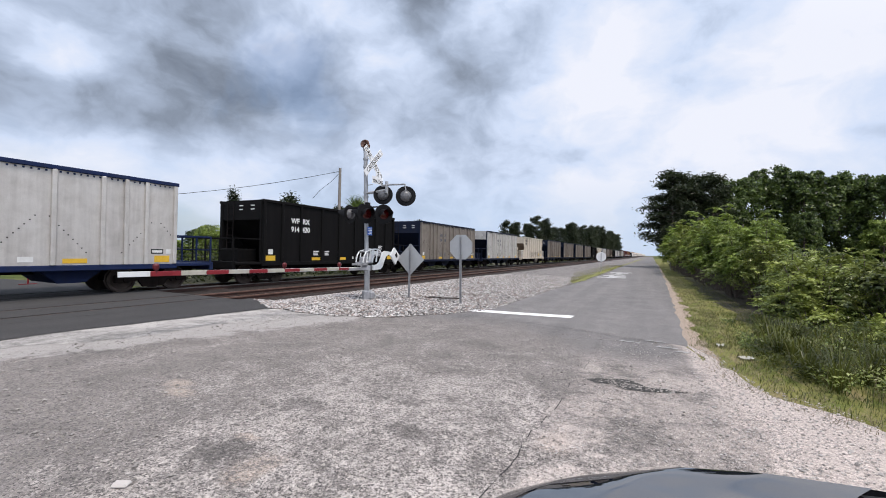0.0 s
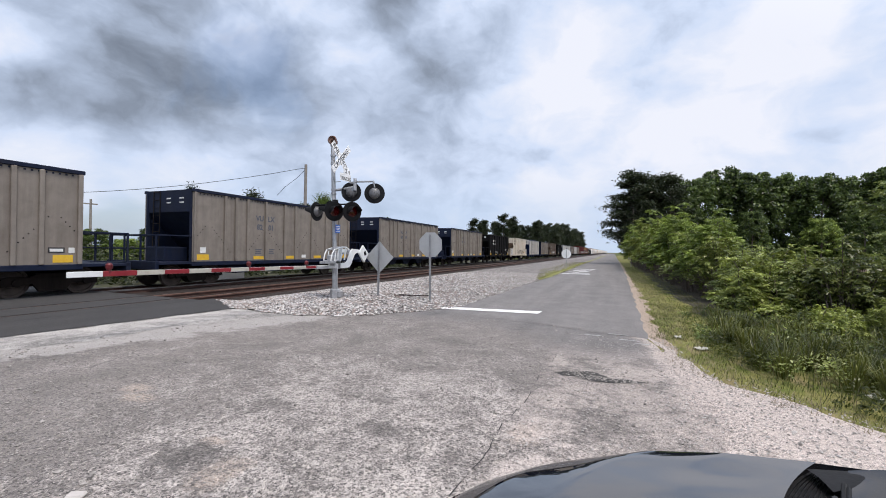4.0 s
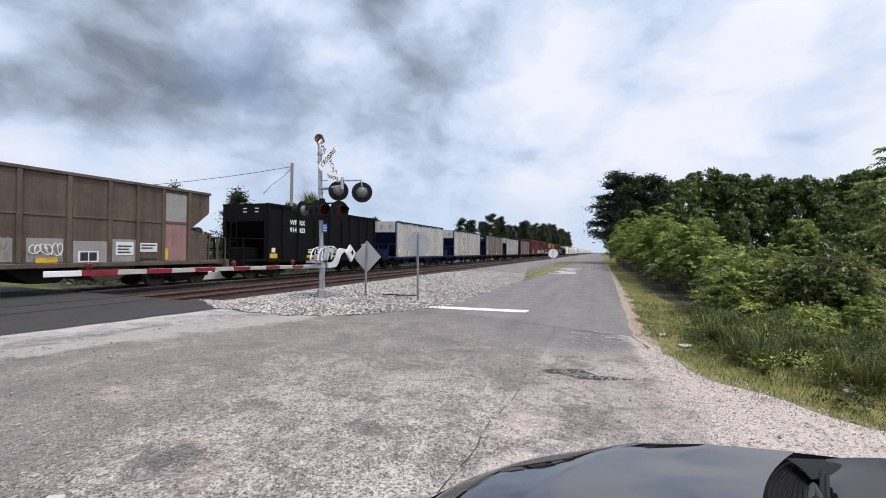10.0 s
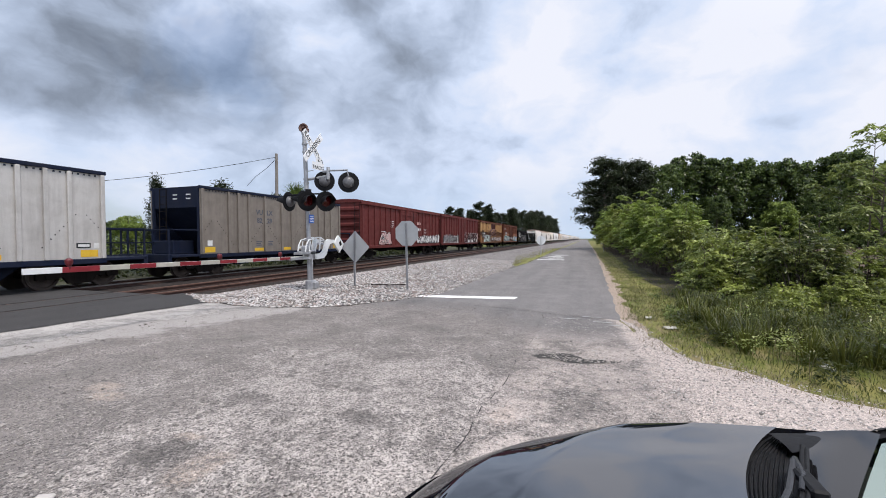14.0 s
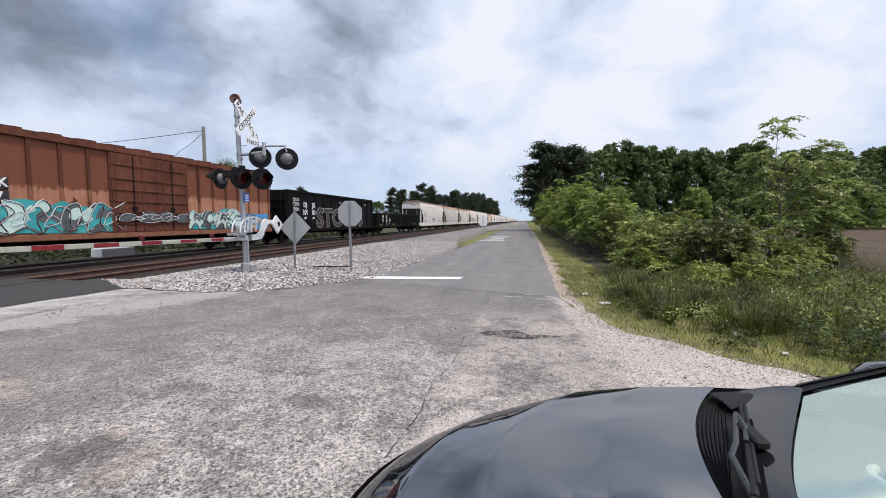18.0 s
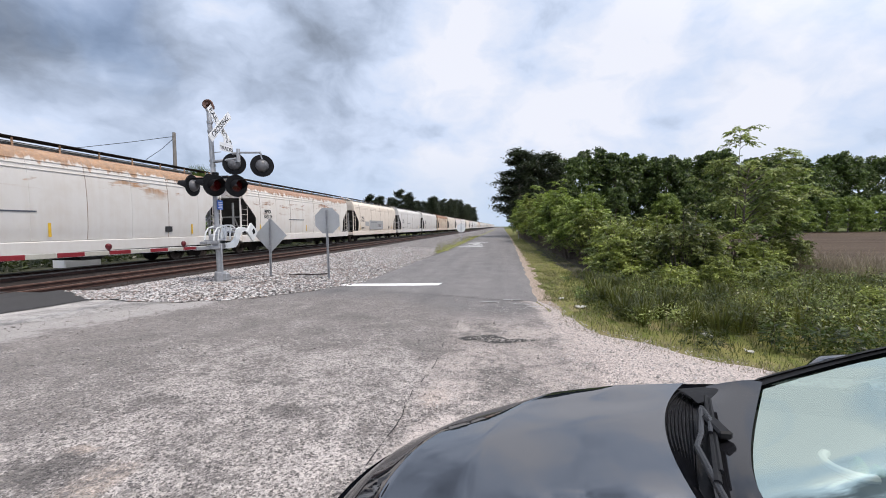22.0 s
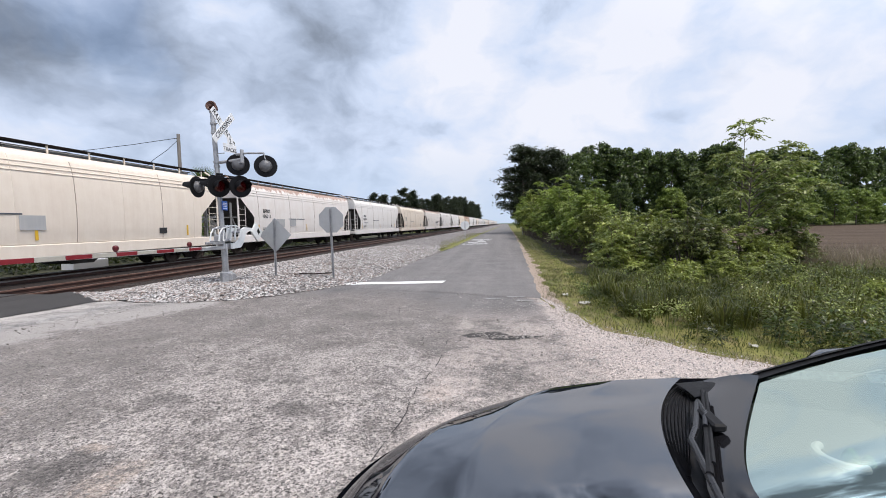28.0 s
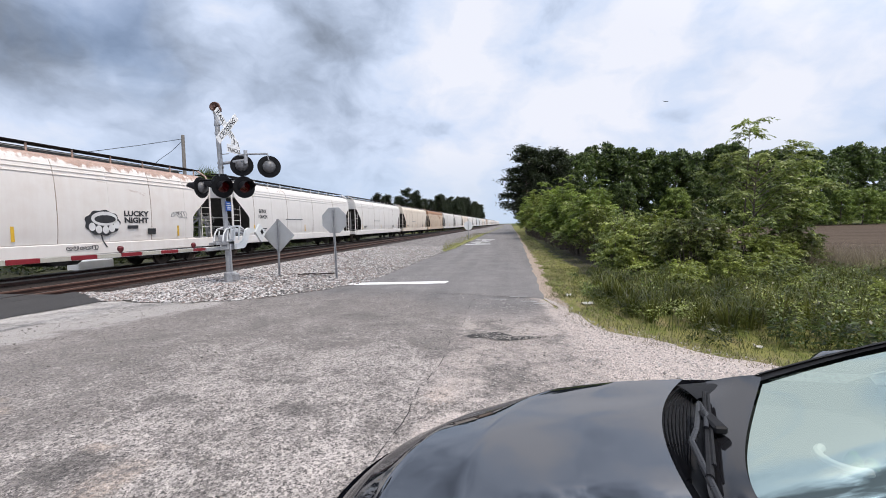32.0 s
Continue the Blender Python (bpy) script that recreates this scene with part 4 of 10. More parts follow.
def track(x, label):
    t = thing("railway_track", label, "railway track", (x, 0, 0), group="railway tracks")
    for side in (-0.7175, 0.7175):
        s = Shape()
        s.prism([(side - 0.07, -0.155), (side + 0.07, -0.155), (side + 0.07, -0.14), (side + 0.012, -0.12), (side + 0.012, -0.045), (side - 0.012, -0.045), (side - 0.012, -0.12), (side - 0.07, -0.14)], 1, -60, 800)
        rail = part("rail", s, RAIL, t)
        part("rail_head", Shape().prism([(side - 0.036, -0.046), (side + 0.036, -0.046), (side + 0.036, -0.006), (side + 0.028, 0.0), (side - 0.028, 0.0), (side - 0.036, -0.006)], 1, -60, 800), RAIL_HEAD if x == LINE else RAIL_RUST, rail)
    me = Shape().bevel_box(-1.3, 1.3, -0.11, 0.11, -0.32, -0.150, 0.015).mesh("tie", TIE)
    for k in range(130):
        part("tie", me, TIE, t, at=(dice.uniform(-0.03, 0.03), 9.2 + 0.52 * k, dice.uniform(-0.006, 0.004)), rot=(0, 0, dice.uniform(-0.8, 0.8)))
    s = Shape()
    for k in range(500):
        y = 9.2 + 0.52 * (130 + k)
        s.box(-1.3, 1.3, y - 0.11, y + 0.11, -0.32, -0.15)
    tagged(part("far_ties", s, TIE, t), kind="stuff")
    return t


track(-13.31, "idle railway track with rusty rails on dark ties")
track(LINE, "busy railway track with polished rails on dark ties")

# loose stone
ROCK = [((0.9, 0.1, 0.0), (0.2, 0.8, 0.1), (-0.8, 0.3, 0.05), (-0.3, -0.9, 0.0), (0.55, -0.6, 0.1), (0.1, 0.05, 0.7), (0.0, 0.0, -0.5))]


def stones(name, count, spot, size, mat, label, kind="stuff"):
    s = Shape()
    for _ in range(count):
        got = spot()
        if not got:
            continue
        x, y, z = got
        r = size * dice.uniform(0.55, 1.25)
        turn = dice.uniform(0, 6.28)
        ca, sa = math.cos(turn) * r, math.sin(turn) * r
        flat_ = dice.uniform(0.5, 0.9)
        v = [(x + px * ca - py * sa, y + px * sa + py * ca, z + pz * r * flat_) for px, py, pz in ((p[0] * dice.uniform(0.7, 1.2), p[1] * dice.uniform(0.7, 1.2), p[2]) for p in ROCK[0])]
        s.add(v, [(0, 1, 5), (1, 2, 5), (2, 3, 5), (3, 4, 5), (4, 0, 5), (1, 0, 6), (2, 1, 6), (3, 2, 6), (4, 3, 6), (0, 4, 6)])
    return solid(name, s, mat, label, "stones", kind)


def on_bank():
    y = 8 + 22 * dice.random() ** 1.7
    x = dice.uniform(-11.4, -4.1)
    if y < bank_end(x) - 0.05 + 0.2 * noise.noise(Vector((x * 2, 3, 1))):
        return None
    z = np.interp(-x, [-p[0] for p in prof], [p[1] for p in prof])
    return x, y, float(z) * rise(x, y) + 0.015


stones("ballast_stones", 27000, on_bank, 0.043, STONE, "loose pale ballast stones beside the road")


def by_track():
    return dice.uniform(-15.6, -11.2), 9 + 18 * dice.random() ** 1.6, -0.155


stones("track_stones", 2500, by_track, 0.045, island_tone("rusty_stone", (0.016, 0.011, 0.009), (0.065, 0.043, 0.035)), "rust-brown stones between the rails")


def on_lot():
    y = 1.6 + 8 * dice.random() ** 1.4
    x = dice.uniform(-8.5, 1.6)
    if x > 0.6 and y > 7.2 - (x - 0.8) * 1.4:
        return None
    return x, y, 0.008


stones("loose_pebbles", 5200, on_lot, 0.012, PEBBLE, "scattered chippings and pebbles on the pavement")
stones("larger_pebbles", 620, on_lot, 0.027, PEBBLE, "a few larger stones on the pavement")


def on_shoulder():
    y = 3.2 + 5.6 * dice.random()
    x = dice.uniform(-0.8, 3.0)
    lim = 1.05 + max(0, (8.4 - y)) * 0.16 if y > 6.8 else 1.3 + (6.8 - y) * 0.85
    if x < 0.6 and dice.random() < 0.62:
        return None
    return (x, y, 0.010) if x < lim else None


stones("shoulder_gravel", 7000, on_shoulder, 0.014, PALE_PEBBLE, "loose gravel on the shoulder")
stones("shoulder_chunks", 160, on_shoulder, 0.026, PALE_PEBBLE, "larger loose stones on the shoulder")
s = Shape()
s.bevel_box(-0.055, 0.055, -0.035, 0.035, 0.0, 0.03, 0.012)
ob = solid("stone", s, PALE_PEBBLE, "flat pale stone lying on the pavement", "stone")
ob.location, ob.rotation_euler = (-3.19, 1.60, 0.001), (0.1, 0.0, 0.5)
stones("pothole_stones", 260, by_hole, 0.017, PEBBLE, "chippings round the pothole")

# ---- the train ----
STEEL_DARK = weathered("dark_steel", (0.011, 0.010, 0.011), (0.038, 0.030, 0.025), None, 0.7, spec=0.06)
TRUCK = weathered("truck_steel", (0.008, 0.0065, 0.006), (0.026, 0.019, 0.016), None, 0.8, spec=0.05)
WHEEL = surface("wheel_steel", (0.035, 0.026, 0.022), (0.09, 0.07, 0.06), 5.0, 0.6, 0.5)
COAL_BLACK = weathered("black_car_paint", (0.0065, 0.0065, 0.007), (0.020, 0.018, 0.017), None, 0.55, 0, 0.35, spec=0.05)
NAVY = weathered("navy_paint", (0.012, 0.022, 0.070), (0.026, 0.030, 0.045), None, 0.5, spec=0.08)
NAVY_DARK = weathered("blackened_navy_paint", (0.010, 0.015, 0.034), (0.028, 0.028, 0.034), None, 0.5, spec=0.08)
ALU_GREY = weathered("dusty_aluminium", (0.248, 0.216, 0.186), (0.142, 0.120, 0.103), None, 0.50, 0.3, 0.7)
ALU_WHITE = weathered("bright_aluminium", (0.57, 0.545, 0.515), (0.33, 0.305, 0.285), None, 0.42, 0.35, 0.7)
TAN = weathered("tan_grey_paint", (0.60, 0.54, 0.45), (0.34, 0.28, 0.22), (0.20, 0.085, 0.04), 0.6, 0, 0.7, 0.68)
TAN_END = weathered("dark_tan_paint", (0.21, 0.16, 0.12), (0.085, 0.062, 0.046), (0.10, 0.05, 0.03), 0.7, 0, 0.8, 0.66, spec=0.1)
BROWN_CAR = weathered("faded_brown_paint", (0.118, 0.088, 0.068), (0.052, 0.039, 0.031), (0.15, 0.085, 0.072), 0.65, 0, 0.9, 0.64, 1.3)
BROWN_GRIME = weathered("washed_pink_paint", (0.30, 0.17, 0.165), (0.17, 0.11, 0.10), None, 0.7, 0, 0.8)
PALE_GREY = weathered("pale_overpaint", (0.30, 0.285, 0.27), (0.20, 0.185, 0.17), None, 0.7, 0, 0.8)
BOX_RED = weathered("oxide_red_paint", (0.118, 0.022, 0.020), (0.055, 0.020, 0.018), (0.07, 0.03, 0.025), 0.6, 0, 0.6, 0.66)
BOX_ORANGE = boxcar_paint("rusted_orange_paint", (0.54, 0.335, 0.155), (0.34, 0.175, 0.085), (0.055, 0.020, 0.014), 2.75, 0.595)
# darker copy of the orange: shading of the ribs is put into the colour
ORANGE_POST = boxcar_paint("shaded_orange_paint", (0.36, 0.205, 0.095), (0.17, 0.08, 0.042), (0.045, 0.018, 0.013), 2.75, 0.60)
BOX_BROWN = boxcar_paint("red_brown_paint", (0.190, 0.072, 0.043), (0.43, 0.205, 0.130), (0.085, 0.030, 0.020), 2.72, 0.74)
# darker copy of the brown, again with the ribs' shading in the tone
BROWN_POST = boxcar_paint("shaded_brown_paint", (0.105, 0.038, 0.024), (0.26, 0.115, 0.070), (0.060, 0.022, 0.015), 2.72, 0.72)
# grime on the door; on the boxcar ends it also carries their shade
BOX_DOOR = weathered("grimy_shaded_red_brown_paint", (0.150, 0.056, 0.035), (0.066, 0.025, 0.018), (0.040, 0.017, 0.013), 0.65, 0, 0.95, 0.60, 1.6, spec=0.10)
GON_BLACK = weathered("scuffed_black_paint", (0.0075, 0.0075, 0.009), (0.022, 0.018, 0.018), (0.070, 0.026, 0.016), 0.55, 0, 0.4, 0.68, spec=0.05)
GON_LOW = weathered("plain_black_paint", (0.006, 0.0065, 0.006), (0.018, 0.018, 0.017), None, 0.6, 0, 0.4, spec=0.05)
HOP_WHITE = weathered("clean_white_paint", (0.755, 0.725, 0.695), (0.60, 0.56, 0.52), (0.52, 0.38, 0.30), 0.45, 0, 0.35, 0.75, edge_rust=(3.5, 4.3))
HOP_CREAM = weathered("cream_paint", (0.79, 0.70, 0.60), (0.60, 0.49, 0.39), (0.38, 0.18, 0.085), 0.5, 0, 0.4, 0.73)
HOP_GREY = weathered("pale_grey_paint", (0.60, 0.61, 0.61), (0.42, 0.40, 0.37), (0.34, 0.16, 0.07), 0.5, 0, 0.5, 0.72)
HOP_RUSTY = rust_hopper("rust_stained_white_paint", (0.655, 0.625, 0.59), (0.54, 0.47, 0.40), (0.46, 0.245, 0.115), 3.98, 0.585, 2.9)
HOP_RED = rust_hopper("heavily_rusted_white_paint", (0.74, 0.70, 0.65), (0.60, 0.50, 0.41), (0.40, 0.20, 0.105), 4.0, 0.56)
HOP_ORANGE = rust_hopper("rust_bleached_cream_paint", (0.68, 0.55, 0.43), (0.56, 0.39, 0.27), (0.42, 0.19, 0.09), 3.75, 0.55, 1.6)
END_GREY = weathered("dusty_end_paint", (0.30, 0.30, 0.30), (0.16, 0.155, 0.15), None, 0.6)
# grime and the deep shadow of the end bays, both in the paint
END_DARK = weathered("grimy_shaded_slope_paint", (0.050, 0.047, 0.045), (0.10, 0.095, 0.09), None, 0.8, 0, 0.6, spec=0.08)
HOP_PINK = rust_hopper("rust_washed_white_paint", (0.77, 0.725, 0.685), (0.64, 0.55, 0.49), (0.46, 0.28, 0.21), 4.15, 0.70)
LOAD = loose_stone("pale_load", (0.40, 0.39, 0.38), (0.74, 0.73, 0.72), 9.0, 0.5)
YELLOW = surface("reflective_yellow", (0.62, 0.36, 0.02), (0.72, 0.46, 0.04), 6.0, 0.4)
STICKER = surface("white_sticker", (0.62, 0.62, 0.60), (0.75, 0.75, 0.73), 6.0, 0.5)
DECAL_BLACK = surface("black_panel", (0.012, 0.012, 0.014), (0.028, 0.028, 0.03), 6.0, 0.5)
SPRAY_TEAL = surface("teal_spray", (0.02, 0.24, 0.26), (0.06, 0.42, 0.42), 3.0, 0.6)
SPRAY_MINT = surface("mint_spray", (0.40, 0.60, 0.55), (0.60, 0.74, 0.68), 3.0, 0.6)
SPRAY_BLUE = surface("blue_spray", (0.03, 0.20, 0.50), (0.10, 0.36, 0.66), 3.0, 0.6)
SPRAY_PINK = surface("pink_spray", (0.44, 0.26, 0.25), (0.58, 0.38, 0.36), 3.0, 0.6)
SPRAY_WHITE = surface("white_spray", (0.60, 0.59, 0.58), (0.74, 0.73, 0.72), 3.0, 0.6)
SPRAY_ROSE = surface("rosy_white_spray", (0.52, 0.40, 0.40), (0.74, 0.68, 0.68), 2.0, 0.6)
SPRAY_GREY = surface("grey_spray", (0.05, 0.06, 0.065), (0.12, 0.13, 0.14), 3.0, 0.6)
SPRAY_BLACK = surface("blackish_red_spray", (0.018, 0.008, 0.010), (0.045, 0.014, 0.016), 3.0, 0.7, Specular_IOR_Level=0.1)
SPRAY_TAN = surface("tan_spray", (0.30, 0.22, 0.14), (0.46, 0.36, 0.25), 3.0, 0.6)
SPRAY_MAROON = surface("maroon_spray", (0.035, 0.010, 0.009), (0.062, 0.018, 0.015), 3.0, 0.7, Specular_IOR_Level=0.1)
SEAM = weathered("grimy_seam", (0.27, 0.185, 0.135), (0.52, 0.46, 0.41), None, 0.7, 0, 1.0)
NEAR, PANEL = 1.55, 1.503
cars = []

WHEEL_ME = Shape().lathe((-0.07, 0, 0), (1, 0, 0), [(0, 0.10), (0, 0.48), (0.03, 0.485), (0.035, 0.457), (0.14, 0.455), (0.14, 0.38), (0.11, 0.36), (0.11, 0.17), (0.16, 0.15), (0.16, 0.0)], 28).mesh("wheel", WHEEL, smooth=True)
AXLE_ME = Shape().tube((-0.72, 0, 0), (0.72, 0, 0), 0.09, n=10).mesh("axle", TRUCK, smooth=True)
s = Shape()
s.prism([(-1.22, 0.36), (-1.22, 0.60), (-1.0, 0.66), (-0.55, 0.62), (-0.34, 0.74), (0.34, 0.74), (0.55, 0.62), (1.0, 0.66), (1.22, 0.60), (1.22, 0.36), (0.95, 0.36), (0.50, 0.42), (0.34, 0.18), (-0.34, 0.18), (-0.50, 0.42), (-0.95, 0.36)], 0, 0.97, 1.09)
s.tube((1.03, -0.89, 0.46), (1.16, -0.89, 0.46), 0.11, n=12)
s.tube((1.03, 0.89, 0.46), (1.16, 0.89, 0.46), 0.11, n=12)
for k in (-0.2, 0.0, 0.2):
    s.lathe((1.03, k, 0.22), (0, 0, 1), [(0, 0.07), (0.26, 0.07)], 8)
FRAME_ME = s.mesh("side_frame", TRUCK, smooth=True)
BOLSTER_ME = Shape().bevel_box(-0.97, 0.97, -0.2, 0.2, 0.42, 0.70, 0.03).mesh("bolster", TRUCK)


def truck(car, y):
    """A four-wheel truck: bolster, side frames and wheelsets."""
    b = part("truck", BOLSTER_ME, TRUCK, car, at=(0, y, 0))
    part("side_frame", FRAME_ME, TRUCK, b)
    part("side_frame", FRAME_ME, TRUCK, b, rot=(0, 0, 180))
    for d in (-0.89, 0.89):
        part("wheel", WHEEL_ME, WHEEL, b, at=(0.7175, d, 0.457))
        part("wheel", WHEEL_ME, WHEEL, b, at=(-0.7175, d, 0.457), rot=(0, 0, 180))
        part("axle", AXLE_ME, TRUCK, b, at=(0, d, 0.457))


def ladder(car, x, y, z0, z1, mat, along="x", width=0.42, lean=0.0):
    s = Shape()
    ax = Vector((width / 2, 0, 0)) if along == "x" else Vector((0, width / 2, 0))
    top = Vector((0, lean, 0))
    for sgn in (-1, 1):
        s.tube(Vector((x, y, z0)) + sgn * ax, Vector((x, y, z1)) + sgn * ax + top, 0.018, n=6)
    k = z0 + 0.15
    while k < z1:
        o = Vector((x, y, k)) + top * ((k - z0) / (z1 - z0))
        s.tube(o - ax, o + ax, 0.013, n=6)
        k += 0.34
    return part("ladder", s, mat, car)


def coupler(car, y, sgn):
    s = Shape()
    s.bevel_box(-0.09, 0.09, min(y, y + sgn * 0.55), max(y, y + sgn * 0.55), 0.76, 0.96, 0.02)
    s.bevel_box(-0.15, 0.13, min(y + sgn * 0.45, y + sgn * 0.72), max(y + sgn * 0.45, y + sgn * 0.72), 0.72, 1.0, 0.03)
    part("coupler", s, TRUCK, car)
    part("air_hose", Shape().path([(0.3, y + sgn * 0.2, 0.72), (0.34, y + sgn * 0.45, 0.5), (0.2, y + sgn * 0.66, 0.42)], 0.022), BLACK, car)


def brake_wheel(car, y, z, mat):
    s = Shape()
    pts = [(0.26 * math.cos(a), y, z + 0.26 * math.sin(a)) for a in [k * math.pi / 8 for k in range(17)]]
    s.path(pts, 0.016, 5)
    s.path([(-0.26, y, z), (0.26, y, z)], 0.012, 5).path([(0, y, z - 0.26), (0, y, z + 0.26)], 0.012, 5)
    part("brake_wheel", s, mat, car)


def patch(car, y, z, wid, hei, mat, name="reflector", x=PANEL):
    return part(name, Shape().box(x, x + 0.006, y - wid / 2, y + wid / 2, z - hei / 2, z + hei / 2), mat, car)


def small_print(car, y, z, wid, lines, mat, x=PANEL, gap=0.10):
    """Lines of stencilled writing too small to read."""
    s = Shape()
    for k in range(lines):
        w = wid * (1.0, 0.8, 0.9, 0.7)[k % 4]
        s.box(x, x + 0.005, y - wid / 2, y - wid / 2 + w, z - k * gap - 0.03, z - k * gap + 0.02)
    return part("small_print", s, mat, car)


def marks(car, left, right, y, z, size, mat, apart=0.55, row=0.62, x=PANEL + 0.002, bold=0.012):
    """Reporting marks in two columns beside a post."""
    for k, (a, b) in enumerate(zip(left, right)):
        for word, yy in ((a, y - apart), (b, y + apart)):
            if word:
                lettered(word, size, mat, car, (x, yy, z - k * row), 90, "reporting_mark", bold=bold)


def coal_car(paint, end_paint, sill_paint, posts, label, top=3.92, half=5.42, loaded=True, end_panel=None):
    """An open-top coal car: flat sides with posts, recessed sloped ends, end platforms."""
    car = thing("coal_car", label, "freight car", (LINE, 0, 0), group="coal cars")
    for sx in (-1, 1):
        s = Shape()
        s.bevel_box(min(sx * 1.45, sx * 1.50), max(sx * 1.45, sx * 1.50), -half, half, 1.0, top - 0.08, 0.008)
        part("side", s, paint, car)
        part("top_chord", Shape().bevel_box(min(sx * 1.42, sx * 1.57), max(sx * 1.42, sx * 1.57), -half - 0.04, half + 0.04, top - 0.13, top, 0.015), sill_paint, car)
        part("side_sill", Shape().bevel_box(min(sx * 1.40, sx * 1.55), max(sx * 1.40, sx * 1.55), -half - 0.02, half + 0.02, 0.84, 1.02, 0.02), sill_paint, car)
        for y in posts:
            s = Shape()
            o = (sx * 1.498, sx * 1.59)
            s.bevel_box(min(o), max(o), y - 0.065, y + 0.065, 1.02, top - 0.13, 0.018)
            part("side_post", s, paint, car)
    s = Shape()
    for sy in (-1, 1):
        s = Shape()
        s.box(-1.45, 1.45, min(sy * (half - 0.06), sy * half), max(sy * (half - 0.06), sy * half), top - 0.95, top - 0.02)
        part("end_panel", s, end_panel or end_paint, car)
        s = Shape()
        e, i = sy * (half - 0.03), sy * (half - 2.1)
        s.add([(-1.44, e, top - 0.95), (1.44, e, top - 0.95), (1.44, i, 1.05), (-1.44, i, 1.05), (-1.44, e - sy * 0.06, top - 0.95), (1.44, e - sy * 0.06, top - 0.95), (1.44, i - sy * 0.06, 1.05), (-1.44, i - sy * 0.06, 1.05)],
              [(0, 1, 2, 3), (7, 6, 5, 4), (0, 4, 5, 1), (1, 5, 6, 2), (2, 6, 7, 3), (3, 7, 4, 0)])
        part("slope_sheet", s, end_paint, car)
        for x in (-1.446, 1.434):
            tri = [(sy * (half - 0.05), 1.03), (sy * (half - 0.05), top - 0.95), (sy * (half - 2.1), 1.05)]
            part("bay_plate", Shape().prism(tri if sy > 0 else tri[::-1], 0, x, x + 0.012), end_paint, car)
        s = Shape()
        s.bevel_box(-1.5, 1.5, min(sy * (half - 0.3), sy * (half + 1.45)), max(sy * (half - 0.3), sy * (half + 1.45)), 0.92, 1.02, 0.01)
        s.bevel_box(-1.5, 1.5, min(sy * (half + 1.35), sy * (half + 1.5)), max(sy * (half + 1.35), sy * (half + 1.5)), 0.74, 1.06, 0.015)
        part("end_platform", s, sill_paint, car)
        for x in (-1.42, -0.5, 0.5, 1.42):
            part("railing_post", Shape().bevel_box(x - 0.03, x + 0.03, sy * (half + 1.42) - 0.03, sy * (half + 1.42) + 0.03, 1.04, 2.10, 0.006), end_paint, car)
        s = Shape()
        s.bevel_box(-1.45, 1.45, sy * (half + 1.42) - 0.025, sy * (half + 1.42) + 0.025, 2.04, 2.10, 0.006)
        s.bevel_box(-1.45, 1.45, sy * (half + 1.42) - 0.02, sy * (half + 1.42) + 0.02, 1.52, 1.57, 0.006)
        for x in (-1.42, 1.42):
            s.bevel_box(x - 0.025, x + 0.025, min(sy * half, sy * (half + 1.42)), max(sy * half, sy * (half + 1.42)), 2.05, 2.10, 0.006)
        part("end_railing", s, end_paint, car)
        s = Shape()
        for x in (-1.38, 1.38):
            s.bevel_box(x - 0.05, x + 0.05, sy * (half - 0.02) - 0.06, sy * (half - 0.02) + 0.06, 1.0, top - 0.1, 0.01)
        s.bevel_box(-0.7, 0.5, min(sy * (half - 0.5), sy * (half + 0.5)), max(sy * (half - 0.5), sy * (half + 0.5)), 1.02, 1.62, 0.03)
        part("end_frame", s, end_paint, car)
        ladder(car, -0.75, sy * (half + 0.05), 1.1, top - 0.05, STEEL_DARK, "x", lean=-sy * 0.04)
        coupler(car, sy * (half + 1.45), sy)
        truck(car, sy * (half - 0.55))
    part("centre_sill", Shape().bevel_box(-0.3, 0.3, -half - 1.4, half + 1.4, 0.70, 0.98, 0.02), TRUCK, car)
    for y in (-2.5, 0, 2.5):
        part("hopper_bay", Shape().prism([(y - 1.1, 1.05), (y + 1.1, 1.05), (y + 0.35, 0.42), (y - 0.35, 0.42)], 0, -0.95, 0.95), sill_paint, car)
    if loaded:
        s = Shape()
        s.grid([[(x, y, top - 0.30 + 0.34 * (1 - (x / 1.45) ** 2) * (1 - (abs(y) / half) ** 6) + 0.10 * noise.noise(Vector((x * 1.2, y * 0.8, 4)))) for x in (-1.44, -1.0, -0.5, 0, 0.5, 1.0, 1.44)] for y in [half * k / 14 * 0.99 for k in range(-14, 15)]])
        part("load", s, LOAD, car, "heaped pale stone", smooth="all")
    return car


POSTS = [-5.34, -3.90, -3.33, -2.68, -1.57, -0.30, 0.50, 1.80, 3.05, 3.72, 4.36, 5.34]


